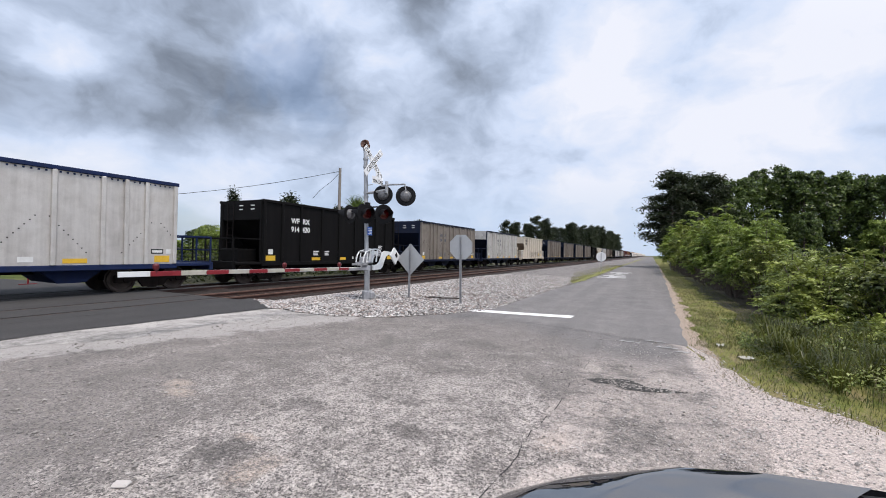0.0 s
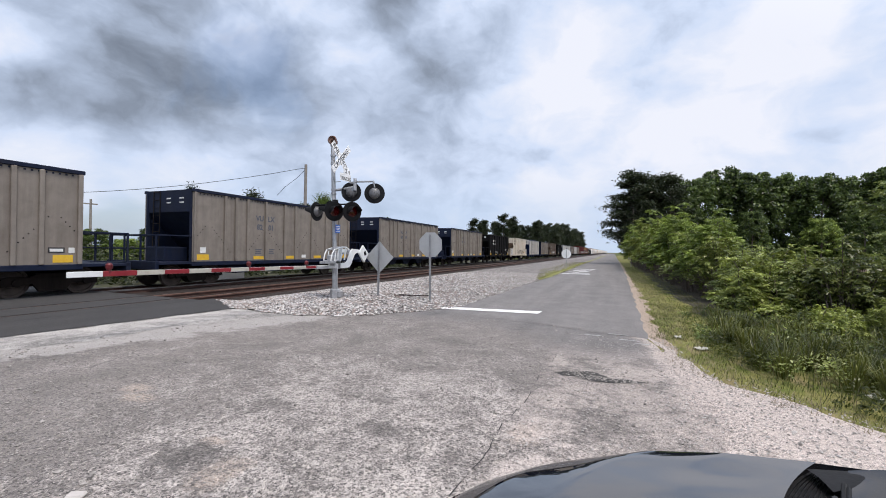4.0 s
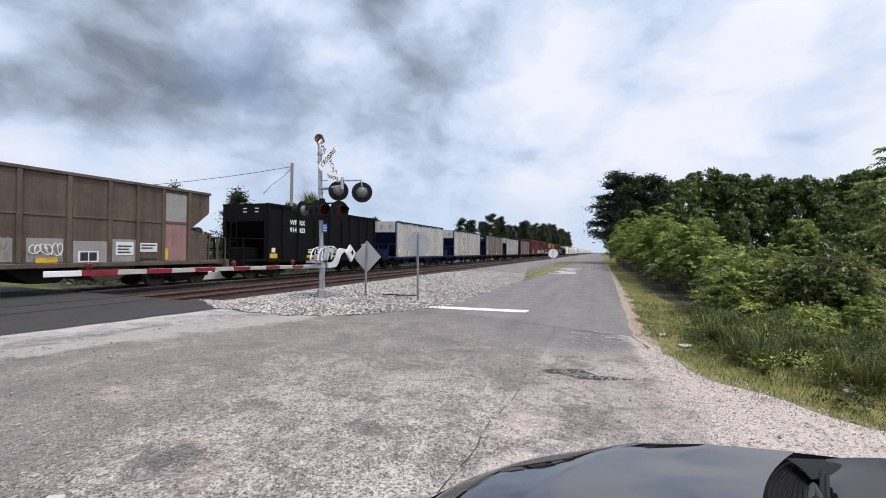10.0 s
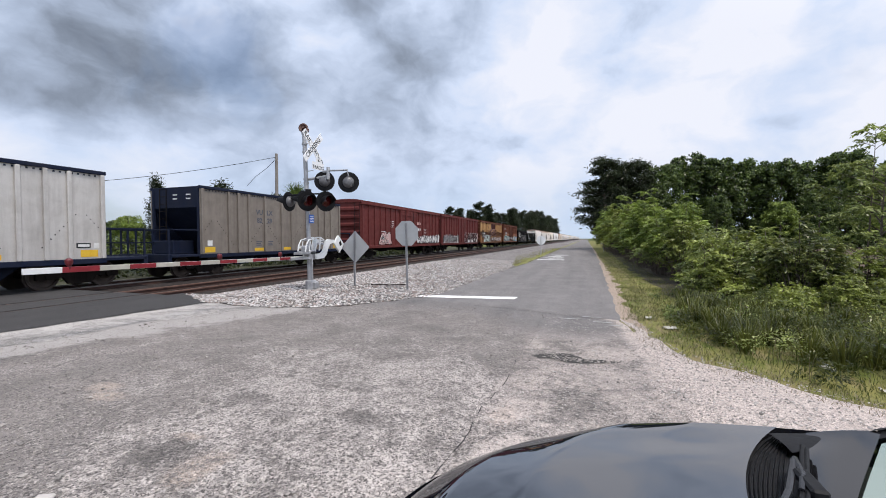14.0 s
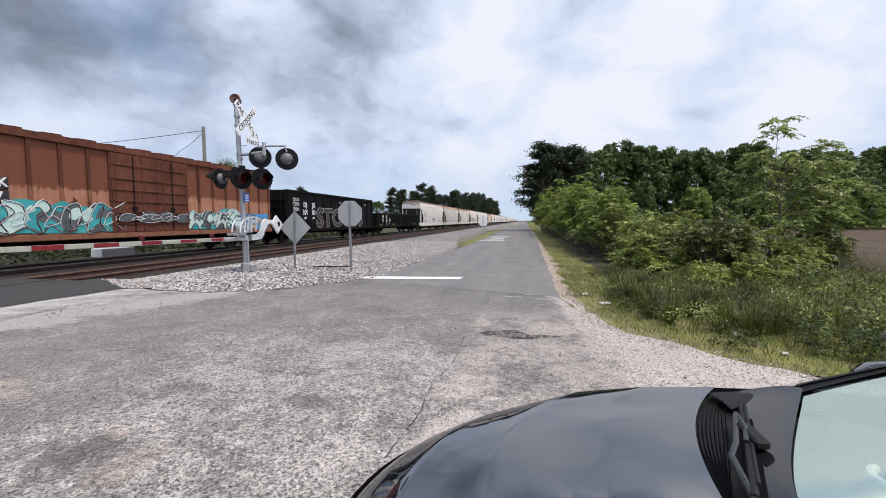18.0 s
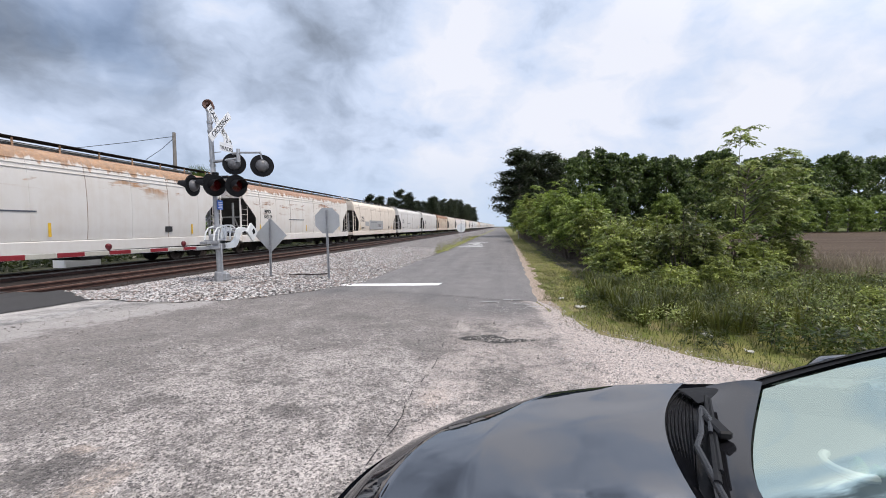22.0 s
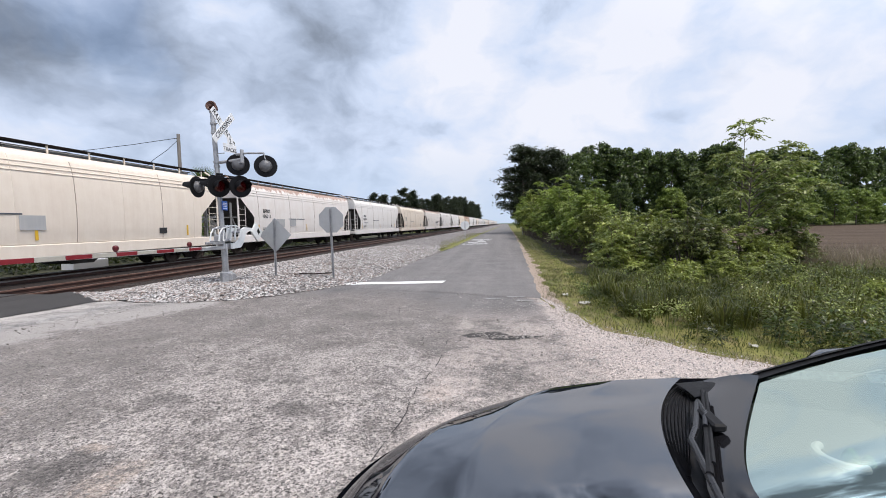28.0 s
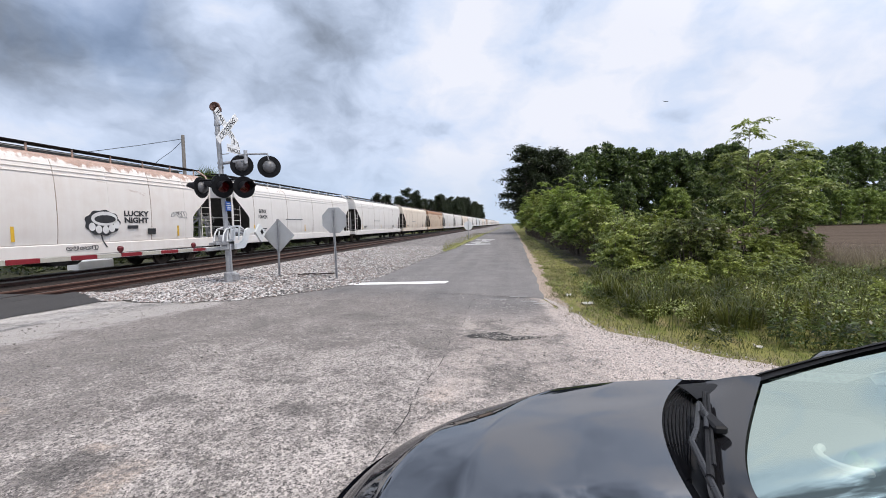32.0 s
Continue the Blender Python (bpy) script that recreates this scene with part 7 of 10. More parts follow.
# crossbuck facing the road
X = 0.16
for tip, words, zoff in ((-45, ("RAIL", "ROAD"), 0.0), (45, ("CROSSING",), 0.012)):
    s = Shape()
    a = Matrix.Translation((X + zoff * 1.0, -0.04, 4.36)) @ Matrix.Rotation(radians(tip), 4, "X")
    me = Shape().bevel_box(0, 0.008, -0.60, 0.60, -0.105, 0.105, 0.002)
    me.v = [tuple(a @ Vector(p)) for p in me.v]
    blade = part("crossbuck_blade", me, SIGN_WHITE, signal, "white crossbuck blade with black letters")
    for word, along in zip(words, (-0.36, 0.36) if len(words) == 2 else (0.0,)):
        at = a @ Vector((0.010, along, 0))
        ob = lettered(word, 0.145, LETTER_BLACK, blade, (0, 0, 0), 0, "lettering", 0.92)
        ob.matrix_basis = Matrix.Translation(at) @ Matrix.Rotation(radians(tip), 4, "X") @ Matrix.Rotation(radians(90), 4, "Z")
s = Shape()
s.bevel_box(X + 0.030, X + 0.038, -0.12, 0.44, 3.70, 3.93, 0.002)
plate = part("tracks_plate", s, SIGN_WHITE, signal, "white plate reading 2 tracks")
lettered("TRACKS", 0.105, LETTER_BLACK, plate, (X + 0.041, 0.16, 3.775), 90)
s = Shape().bevel_box(X + 0.030, X + 0.038, 0.06, 0.30, 3.932, 4.12, 0.002)
num = part("number_plate", s, SIGN_WHITE, signal)
lettered("2", 0.14, LETTER_BLACK, num, (X + 0.041, 0.18, 4.02), 90)
s = Shape()
for z in (3.66, 4.2, 4.5):
    s.tube(lean_at(0, 0, z), (X, -0.03, z), 0.012, n=6)
part("sign_bracket", s, GALV, signal)
s = Shape()
for z in (3.3, 3.42, 4.25, 4.5, 1.15, 2.75):
    s.lathe(lean_at(0, 0, z - 0.03), (0, 0, 1), [(0, 0.064), (0, 0.082), (0.06, 0.082), (0.06, 0.064)], 14)
part("mast_clamps", s, GALV, signal)


DULL = surface("dull_aluminium", (0.09, 0.09, 0.095), (0.19, 0.19, 0.20), 9.0, 0.5, 0.3)


def lamp(at, facing, lit=False):
    """A flashing lamp: round dark background, housing, hood and red lens, aimed along facing."""
    at, d = Vector(at), Vector(facing).normalized()
    s = Shape()
    s.lathe(at, d, [(-0.02, 0.13), (-0.02, 0.30), (0.0, 0.305), (0.012, 0.30), (0.012, 0.12)], 28)
    disc = part("lamp_background", s, BLACK, signal, "round black lamp background")
    s = Shape()
    s.lathe(at, d, [(-0.16, 0.0), (-0.155, 0.065), (-0.125, 0.12), (-0.08, 0.155), (-0.02, 0.17)], 24)
    part("lamp_housing", s, DULL, disc, "silver lamp housing", smooth="all")
    s = Shape()
    s.lathe(at, d, [(0.03, 0.0), (0.028, 0.09), (0.012, 0.155)], 20)
    part("lens", s, RED_LIT if lit else RED_LENS, disc, "red lens", smooth="all")
    side = d.cross(Vector((0, 0, 1))).normalized()
    upv = side.cross(d)
    s = Shape()
    rows = []
    for h in (0.01, 0.12, 0.24, 0.34):
        lim = 2.2 - h * 2.6
        rows.append([tuple(at + d * h + 0.17 * (math.sin(a) * side + math.cos(a) * upv)) for a in [lim * k / 8 for k in range(-8, 9)]])
    s.grid(rows)
    part("hood", s, BLACK, disc, "black hood", smooth="all")


EAST, NORTH, WEST = (0.96, -0.28, -0.03), (-0.46, 0.89, -0.03), (-0.98, -0.05, -0.03)
s = Shape()
s.tube((-0.02, -0.02, 3.40), (0.72, -0.05, 3.46), 0.042, n=10).tube((0.70, -0.05, 3.36), (0.70, -0.05, 3.72), 0.05, n=10)
s.tube((0.70, -0.05, 3.62), (1.36, -0.05, 3.60), 0.026, n=8).tube((1.36, -0.05, 3.60), (1.40, -0.05, 3.42), 0.026, n=8).tube((0.62, -0.05, 3.46), (0.60, -0.05, 3.36), 0.026, n=8)
s.tube((0.52, -0.05, 3.60), (0.75, -0.05, 3.60), 0.035, n=8)
part("lamp_arm", s, GALV, signal)
lamp((1.40, -0.05, 3.24), NORTH)
lamp((0.50, 0.05, 3.33), NORTH)
s = Shape()
s.tube((-0.78, -0.02, 2.95), (0.72, -0.02, 2.95), 0.024, n=8).tube((-0.06, 0, 2.85), (-0.06, 0, 3.1), 0.09, n=10)
part("lamp_crossbar", s, BLACK, signal)
lamp((0.06, -0.20, 2.72), (0.86, -0.50, -0.05), True)
lamp((0.66, -0.12, 2.70), (0.86, -0.50, -0.05), True)
lamp((-0.80, 0.02, 2.75), WEST)
lamp((-0.28, 0.06, 2.78), WEST)
s = Shape().bevel_box(0.06, 0.068, -0.13, 0.10, 2.06, 2.32, 0.002)
plate = part("blue_plate", s, BLUE_PLATE, signal, "blue emergency notice plate")
s = Shape()
for k, wid in enumerate((0.16, 0.19, 0.14, 0.17)):
    s.box(0.069, 0.072, -0.015 - wid / 2, -0.015 + wid / 2, 2.25 - 0.05 * k, 2.27 - 0.05 * k)
part("small_print", s, LETTER_WHITE, plate)

# gate mechanism, counterweights and arm
GATE_WHITE = surface("gate_white", (0.62, 0.63, 0.63), (0.74, 0.75, 0.75), 3.0, 0.5)
s = Shape().bevel_box(-0.14, 0.10, -0.16, 0.14, 0.94, 1.24, 0.03)
mech = part("gate_mechanism", s, GALV, signal, "grey gate mechanism case")
bow = [(0.02, 0.96), (0.38, 0.98), (0.50, 1.08), (0.58, 1.24), (0.68, 1.39), (0.80, 1.44), (0.98, 1.46), (0.98, 1.54), (0.62, 1.57), (0.50, 1.51), (0.42, 1.34), (0.35, 1.20), (0.22, 1.13), (0.02, 1.12)]
for x in (-0.30, 0.16):
    part("counterweight_arm", Shape().prism(bow, 0, x, x + 0.07), GATE_WHITE, signal, "white curved counterweight arm")
part("counterweight_plate", Shape().prism([(0.90, 1.43), (1.13, 1.69), (1.46, 1.41), (1.20, 1.12)], 0, 0.20, 0.26), GATE_WHITE, signal, "white diamond-shaped counterweight plate")
part("plate_mark", Shape().prism([(1.15, 1.45), (1.24, 1.53), (1.31, 1.40), (1.22, 1.33)], 0, 0.261, 0.266), BLACK, signal)
for y, z in ((0.44, 1.06), (0.58, 1.42), (0.90, 1.50)):
    part("arm_spacer", Shape().tube((-0.28, y, z), (0.20, y, z), 0.032, n=8), GALV, signal)
for x in (-0.14, 0.13):
    s = Shape()
    s.path([(x, -0.42, 1.20), (x, -0.36, 1.42), (x, -0.26, 1.54), (x, 0.10, 1.62), (x, 0.34, 1.62), (x, 0.50, 1.55)], 0.020, 8)
    s.path([(x, -0.24, 1.20), (x, -0.18, 1.50)], 0.016, 6).path([(x, 0.06, 1.20), (x, 0.12, 1.60)], 0.024, 8).path([(x, 0.26, 1.22), (x, 0.32, 1.60)], 0.024, 8)
    part("guard_bar", s, GATE_WHITE, signal, "white bent guard bar")
part("cross_bar", Shape().path([(-0.14, -0.42, 1.20), (0.13, -0.42, 1.20)], 0.02).path([(-0.14, -0.26, 1.54), (0.13, -0.26, 1.54)], 0.018), GALV, signal)
part("motor_case", Shape().bevel_box(-0.12, 0.08, -0.32, -0.10, 1.12, 1.38, 0.04), GALV, signal, "grey motor case")
for x in (-0.12, 0.08):
    part("clamp_plate", Shape().bevel_box(x - 0.02, x + 0.02, -0.62, 0.10, 1.11, 1.18, 0.008), GALV, signal, "galvanized clamp plate")
A0, A1 = Vector((0.02, -0.30, 0.99)), Vector((-0.02, -6.9, 1.06))
s = Shape()
s.bevel_box(-0.04, 0.06, -0.95, -0.10, 0.96, 1.05, 0.01)
part("arm_bracket", s, GALV, signal)
length = (A1 - A0).length
marks_at = [0.0, 0.62, 1.08, 1.56, 2.06, 2.56, 3.05, 3.55, 4.05, 4.55, 5.05, 5.55, 6.1, length]
gate = part("gate_arm", Shape().box(-0.012, 0.012, A1.y + 0.02, A0.y - 0.02, 0.97, 1.06), GATE_WHITE, signal, "red and white striped gate arm", at=(0, 0, 0), rot=(-0.6, 0, 0))
for k, (a, b) in enumerate(zip(marks_at, marks_at[1:])):
    deep = 0.036 + 0.011 * k / 12
    part("stripe", Shape().bevel_box(-0.02, 0.02, A0.y - b + 0.002, A0.y - a - 0.002, 1.015 - deep, 1.015 + deep, 0.006), (GATE_WHITE if k == 12 else RED_BAND if k % 2 else WHITE_BAND), gate)
for a in (1.05, 3.05, 6.0):
    s = Shape().lathe((0, A0.y - a, 1.08), (0, 0, 1), [(0, 0.03), (0.02, 0.045), (0.04, 0.055), (0.09, 0.055), (0.12, 0.03), (0.125, 0)], 12)
    s.tube((0, A0.y - a, 1.02), (0, A0.y - a, 1.12), 0.025, n=8)
    part("gate_lamp", s, RED_LAMP, gate, "small red gate lamp", smooth=True)


def sign(name, at, plate_shape, mat, post_to, label, lean_y=0.0, post_w=0.035, plate_label=""):
    t = thing(name, label, "road sign", at)
    s = Shape()
    w_ = post_w
    s.prism([(-w_, -0.012), (-w_ * 0.5, -0.012), (-w_ * 0.5, 0.02), (w_ * 0.5, 0.02), (w_ * 0.5, -0.012), (w_, -0.012), (w_, 0.0), (w_ * 0.62, 0.0), (w_ * 0.62, 0.032), (-w_ * 0.62, 0.032), (-w_ * 0.62, 0.0), (-w_, 0.0)], 2, -0.3, post_to)
    s.v = [(x + z * lean_y, y - 0.03, z) for x, y, z in s.v]
    part("post", s, GALV, t)
    plate_shape.v = [(x + z * lean_y, y, z) for x, y, z in plate_shape.v]
    p = part("plate", plate_shape, mat, t, plate_label)
    s = Shape()
    zs = [v[2] for v in plate_shape.v]
    for z in (min(zs) * 0.7 + max(zs) * 0.3, min(zs) * 0.25 + max(zs) * 0.75):
        s.tube((z * lean_y, -0.06, z), (z * lean_y, 0.02, z), 0.012, n=8)
    part("bolts", s, GALV, p)
    return t


r = 0.385 / math.cos(math.pi / 8)
octa = [(r * math.cos(math.pi / 8 + k * math.pi / 4), 1.78 + r * math.sin(math.pi / 8 + k * math.pi / 4)) for k in range(8)]
sign("stop_sign", (-5.27, 11.87, 0.04), Shape().prism(octa, 1, 0.004, 0.010), SIGN_BACK, 2.1, "stop sign seen from its bare grey metal back", -0.018)
dia = [(0.54, 1.32), (0, 1.86), (-0.54, 1.32), (0, 0.78)]
sign("warning_sign", (-7.3, 12.1, 0.06), Shape().prism(dia, 1, 0.004, 0.010), SIGN_BACK, 1.84, "diamond warning sign seen from its bare metal back", 0.006)
disc = [(0.455 * math.cos(k * math.pi / 12), 1.42 + 0.455 * math.sin(k * math.pi / 12)) for k in range(24)]
sign("railway_warning_sign", (-4.28, 42.0, 0.05), Shape().prism(disc, 1, 0.004, 0.010), SIGN_WHITE, 1.8, "round pale railway warning sign on a post")
sign("small_sign", (1.95, 55.0, -0.05), Shape().prism([(-0.3, 1.0), (0.3, 1.0), (0.3, 1.85), (-0.3, 1.85)], 1, 0.004, 0.010), SIGN_WHITE, 1.8, "small white rectangular road sign on a post")

# beyond the tracks: pole, wires, case, marker
pole = thing("utility_pole", "weathered grey wooden utility pole with a drop wire", "utility pole", (-26.0, 29.9, -0.3))
part("pole", Shape().tube((0, 0, 0), (0.05, 0, 9.55), 0.17, 0.12, 12), POLE_WOOD, pole, smooth=True)
part("insulator", Shape().tube((-0.12, 0, 9.2), (0.05, 0, 9.2), 0.05, n=8), GALV, pole)
s = Shape()
far = Vector((-62, 12, 6.6))
near = Vector((0, 0, 9.25))
s.path([tuple(near.lerp(far - Vector((-26, 29.9, -0.3)), k / 14) - Vector((0, 0, 1.6 * (1 - (2 * k / 14 - 1) ** 2)))) for k in range(15)], 0.022, 5)
s.path([(0, 0, 9.1), (-0.5, -0.6, 8.2), (-1.2, -1.2, 7.4), (-1.6, -1.7, 6.6)], 0.02, 5)
part("wire", s, BLACK, pole)
p2 = thing("utility_pole", "short grey wooden pole beyond the tracks", "utility pole", (-30.0, 28.2, -0.3))
part("pole", Shape().tube((0, 0, 0), (0, 0, 5.9), 0.16, 0.13, 10), POLE_WOOD, p2, smooth=True)
case = thing("signal_case", "pale grey railway equipment case on a concrete slab", "equipment case", (-20.9, 17.6, -0.36))
part("case", Shape().bevel_box(-0.35, 0.35, -0.9, 0.9, 0.1, 0.58, 0.03), SIGN_WHITE, case)
part("slab", Shape().bevel_box(-0.45, 0.45, -1.1, 1.1, -0.1, 0.1, 0.02), surface("slab", (0.4, 0.39, 0.38), (0.52, 0.51, 0.5), 3.0, 0.9), case)
p3 = thing("utility_pole", "distant dark utility pole with a crossarm", "utility pole", (-60, 30.6, -0.3))
part("pole", Shape().tube((0, 0, 0), (0, 0, 7.6), 0.17, 0.12, 8), POLE_WOOD, p3, smooth=True)
part("crossarm", Shape().bevel_box(-0.06, 0.06, -0.75, 0.75, 6.95, 7.10, 0.01), POLE_WOOD, p3)
mk = thing("marker_post", "low red and white marker beyond the tracks", "marker", (-22.5, 7.4, -0.4))
part("post", Shape().tube((0, 0, 0), (0, 0, 0.9), 0.03, n=8), RED_BAND, mk)
part("plate", Shape().bevel_box(-0.01, 0.01, -0.28, 0.28, 0.28, 0.44, 0.003), RED_BAND, mk)
sheet("concrete_apron", edge([(-25, -6), (-46, -4), (-46, 9), (-25, 8.6)], 1.0, 0.3, 15), -0.205, PALE, "pale ground beyond the tracks", "ground")

# ---- plants ----
LEAF_HEDGE = foliage("hedge_leaf", (0.0271, 0.043, 0.0112), (0.3378, 0.4004, 0.0848), (0.5579, 0.566, 0.2345))
LEAF_OLIVE = foliage("olive_leaf", (0.0276, 0.0429, 0.0107), (0.2986, 0.3431, 0.0936), (0.5084, 0.5084, 0.2647))
LEAF_DEEP = foliage("deep_leaf", (0.0104, 0.0215, 0.0063), (0.1507, 0.2201, 0.0539), (0.2921, 0.3608, 0.1165))
LEAF_BRIGHT = foliage("bright_leaf", (0.0373, 0.0686, 0.0147), (0.3659, 0.4736, 0.0969), (0.5023, 0.5646, 0.2027))
LEAF_YOUNG = foliage("young_leaf", (0.0475, 0.0758, 0.019), (0.4357, 0.5117, 0.1399), (0.62, 0.62, 0.3978))
NEEDLE = foliage("pine_needle", (0.010, 0.018, 0.008), (0.045, 0.060, 0.026), (0.07, 0.08, 0.032))
GRASS_DEEP = foliage("deep_grass_blade", (0.018, 0.036, 0.008), (0.090, 0.130, 0.028), (0.26, 0.25, 0.10))
BLADE = foliage("tussock_blade", (0.0281, 0.0382, 0.0073), (0.145, 0.1615, 0.0336), (0.3086, 0.289, 0.0796))
LEAF_FRESH = foliage("fresh_leaf", (0.045, 0.080, 0.016), (0.340, 0.450, 0.095), (0.46, 0.54, 0.17))
LEAF_SCRUB_SHADE = foliage("shaded_scrub_leaf", (0.008, 0.013, 0.004), (0.070, 0.090, 0.024), (0.12, 0.14, 0.045))
LEAF_WEED = foliage("weed_leaf", (0.0173, 0.0256, 0.0052), (0.1296, 0.152, 0.0295), (0.2938, 0.288, 0.0787))
STRAW = foliage("dry_stem", (0.16, 0.13, 0.085), (0.36, 0.30, 0.21), (0.46, 0.40, 0.25))
rng = np.random.default_rng(11)


def leaves(points, size, mat, name="leaves", aspect=0.5, droop=0.25, up=0.5, out=None):
    """One mesh of single leaves, each a folded blade, at the points."""
    n = len(points)
    t = rng.normal(size=(n, 3)) * (1, 1, 0.6) + (0, 0, -droop)
    t /= np.linalg.norm(t, axis=1)[:, None]
    nn = rng.normal(size=(n, 3)) * 0.7 + (0, 0, up * 2)
    if out is not None:
        nn = nn + out * 1.3
    b = np.cross(nn, t)
    b /= np.linalg.norm(b, axis=1)[:, None] + 1e-9
    k = size * rng.uniform(0.6, 1.3, (n, 1))
    fold = np.cross(t, b) * k * 0.18
    v = np.stack([points - t * k, points + b * k * aspect + fold, points + t * k, points - b * k * aspect + fold], 1).reshape(-1, 3)
    me = bpy.data.meshes.new(name)
    me.vertices.add(4 * n)
    me.vertices.foreach_set("co", v.ravel())
    me.loops.add(4 * n)
    me.loops.foreach_set("vertex_index", np.arange(4 * n))
    me.polygons.add(n)
    me.polygons.foreach_set("loop_start", np.arange(n) * 4)
    me.polygons.foreach_set("loop_total", np.full(n, 4))
    me.materials.append(mat)
    me.update(calc_edges=True)
    me.validate()
    return me


def blades_of(points, axis, normal, size, mat, name="leaves", aspect=0.42, fold=0.16):
    """One mesh of single folded leaves, each lying along its axis and facing its normal."""
    n = len(points)
    t = axis / (np.linalg.norm(axis, axis=1)[:, None] + 1e-9)
    b = np.cross(normal, t)
    b /= np.linalg.norm(b, axis=1)[:, None] + 1e-9
    k = np.asarray(size).reshape(-1, 1) * np.ones((n, 1))
    lift = np.cross(t, b) * k * fold
    v = np.stack([points - t * k * 0.9, points + b * k * aspect + lift, points + t * k - lift, points - b * k * aspect + lift], 1).reshape(-1, 3)
    me = bpy.data.meshes.new(name)
    me.vertices.add(4 * n)
    me.vertices.foreach_set("co", v.ravel())
    me.loops.add(4 * n)
    me.loops.foreach_set("vertex_index", np.arange(4 * n))
    me.polygons.add(n)
    me.polygons.foreach_set("loop_start", np.arange(n) * 4)
    me.polygons.foreach_set("loop_total", np.full(n, 4))
    me.materials.append(mat)
    me.update(calc_edges=True)
    me.validate()
    return me


def unit(v):
    return v / (np.linalg.norm(v, axis=-1, keepdims=True) + 1e-9)


def twig_leaves(start, way_, length, per, g, droop=0.30, jitter=0.38):
    """Leaves in two rows along every twig: points, axes and normals."""
    n = len(start)
    s_ = np.tile((np.arange(per) + 0.6) / per, (n, 1)) + g.normal(0, 0.04, (n, per))
    flat = unit(np.cross(way_, (0, 0, 1.0)) + 1e-6)
    side = np.where(np.arange(per) % 2, 1.0, -1.0)[None, :, None] * (1 - 0.45 * s_[:, :, None])
    sag = np.zeros((n, per, 3))
    sag[:, :, 2] = -droop * s_ ** 2
    pts = start[:, None, :] + (way_[:, None, :] * s_[:, :, None] + sag) * length[:, None, None]
    axis = unit(way_[:, None, :] * 0.65 + flat[:, None, :] * side + g.normal(0, 0.25, (n, per, 3)) + (0, 0, -droop))
    pts = pts + axis * 0.045
    normal = np.array((0, 0, 1.0)) + way_[:, None, :] * (0.35, 0.35, 0) + g.normal(0, jitter, (n, per, 3))
    return pts.reshape(-1, 3), axis.reshape(-1, 3), normal.reshape(-1, 3)


def spray_bush(seed, height, width, boughs, twigs, per, leaf, mat, label, twig=0.34, name="bush", category="bush", stem=0.022):
    """A shrub of arching boughs with flat leafy sprays, open and dark inside."""
    g = np.random.default_rng(seed)
    t = thing(name, label, category)
    wood, starts, ways, lens = Shape(), [], [], []
    for k in range(boughs):
        a = 2.4 * k + g.uniform(-0.4, 0.4)
        r = math.sqrt((k + 0.5) / boughs) * g.uniform(0.75, 1.1)
        out = np.array((math.cos(a), math.sin(a), 0))
        foot = out * width * 0.16 * r + g.normal(0, 0.05, 3) * (1, 1, 0)
        z = height * (1 - 0.62 * min(1, r) ** 2.2) * g.uniform(0.72, 1.05) * (1.22 if g.random() < 0.14 else 1)
        end = out * width * 0.5 * r + np.array((0, 0, max(0.22 * height, z)))
        ctrl = foot * 0.35 + end * 0.65
        ctrl[2] = end[2] * 0.92
        q = [(1 - u) ** 2 * foot + 2 * u * (1 - u) * ctrl + u * u * end for u in np.linspace(0, 1, 6)]
        for i in range(5):
            wood.tube(tuple(q[i]), tuple(q[i + 1]), stem * (1 - 0.16 * i), stem * (0.84 - 0.16 * i), 5, False)
        us = 0.30 + 0.70 * g.random(twigs) ** 0.65
        p = ((1 - us) ** 2)[:, None] * foot + (2 * us * (1 - us))[:, None] * ctrl + (us * us)[:, None] * end
        w_ = unit(g.normal(0, 1, (twigs, 3)) * (1, 1, 0.30) + out * 0.75 + (0, 0, 0.22))
        starts.append(p)
        ways.append(w_)
        lens.append(twig * g.uniform(0.55, 1.25, twigs) * (0.75 + 0.35 * us))
    part("trunk", wood, BARK, t)
    p, ax, nm = twig_leaves(np.concatenate(starts), np.concatenate(ways), np.concatenate(lens), per, g)
    keep = p[:, 2] > 0.03
    part("crown", blades_of(p[keep], ax[keep], nm[keep], leaf * g.uniform(0.65, 1.3, keep.sum()), mat), mat, t)
    return t


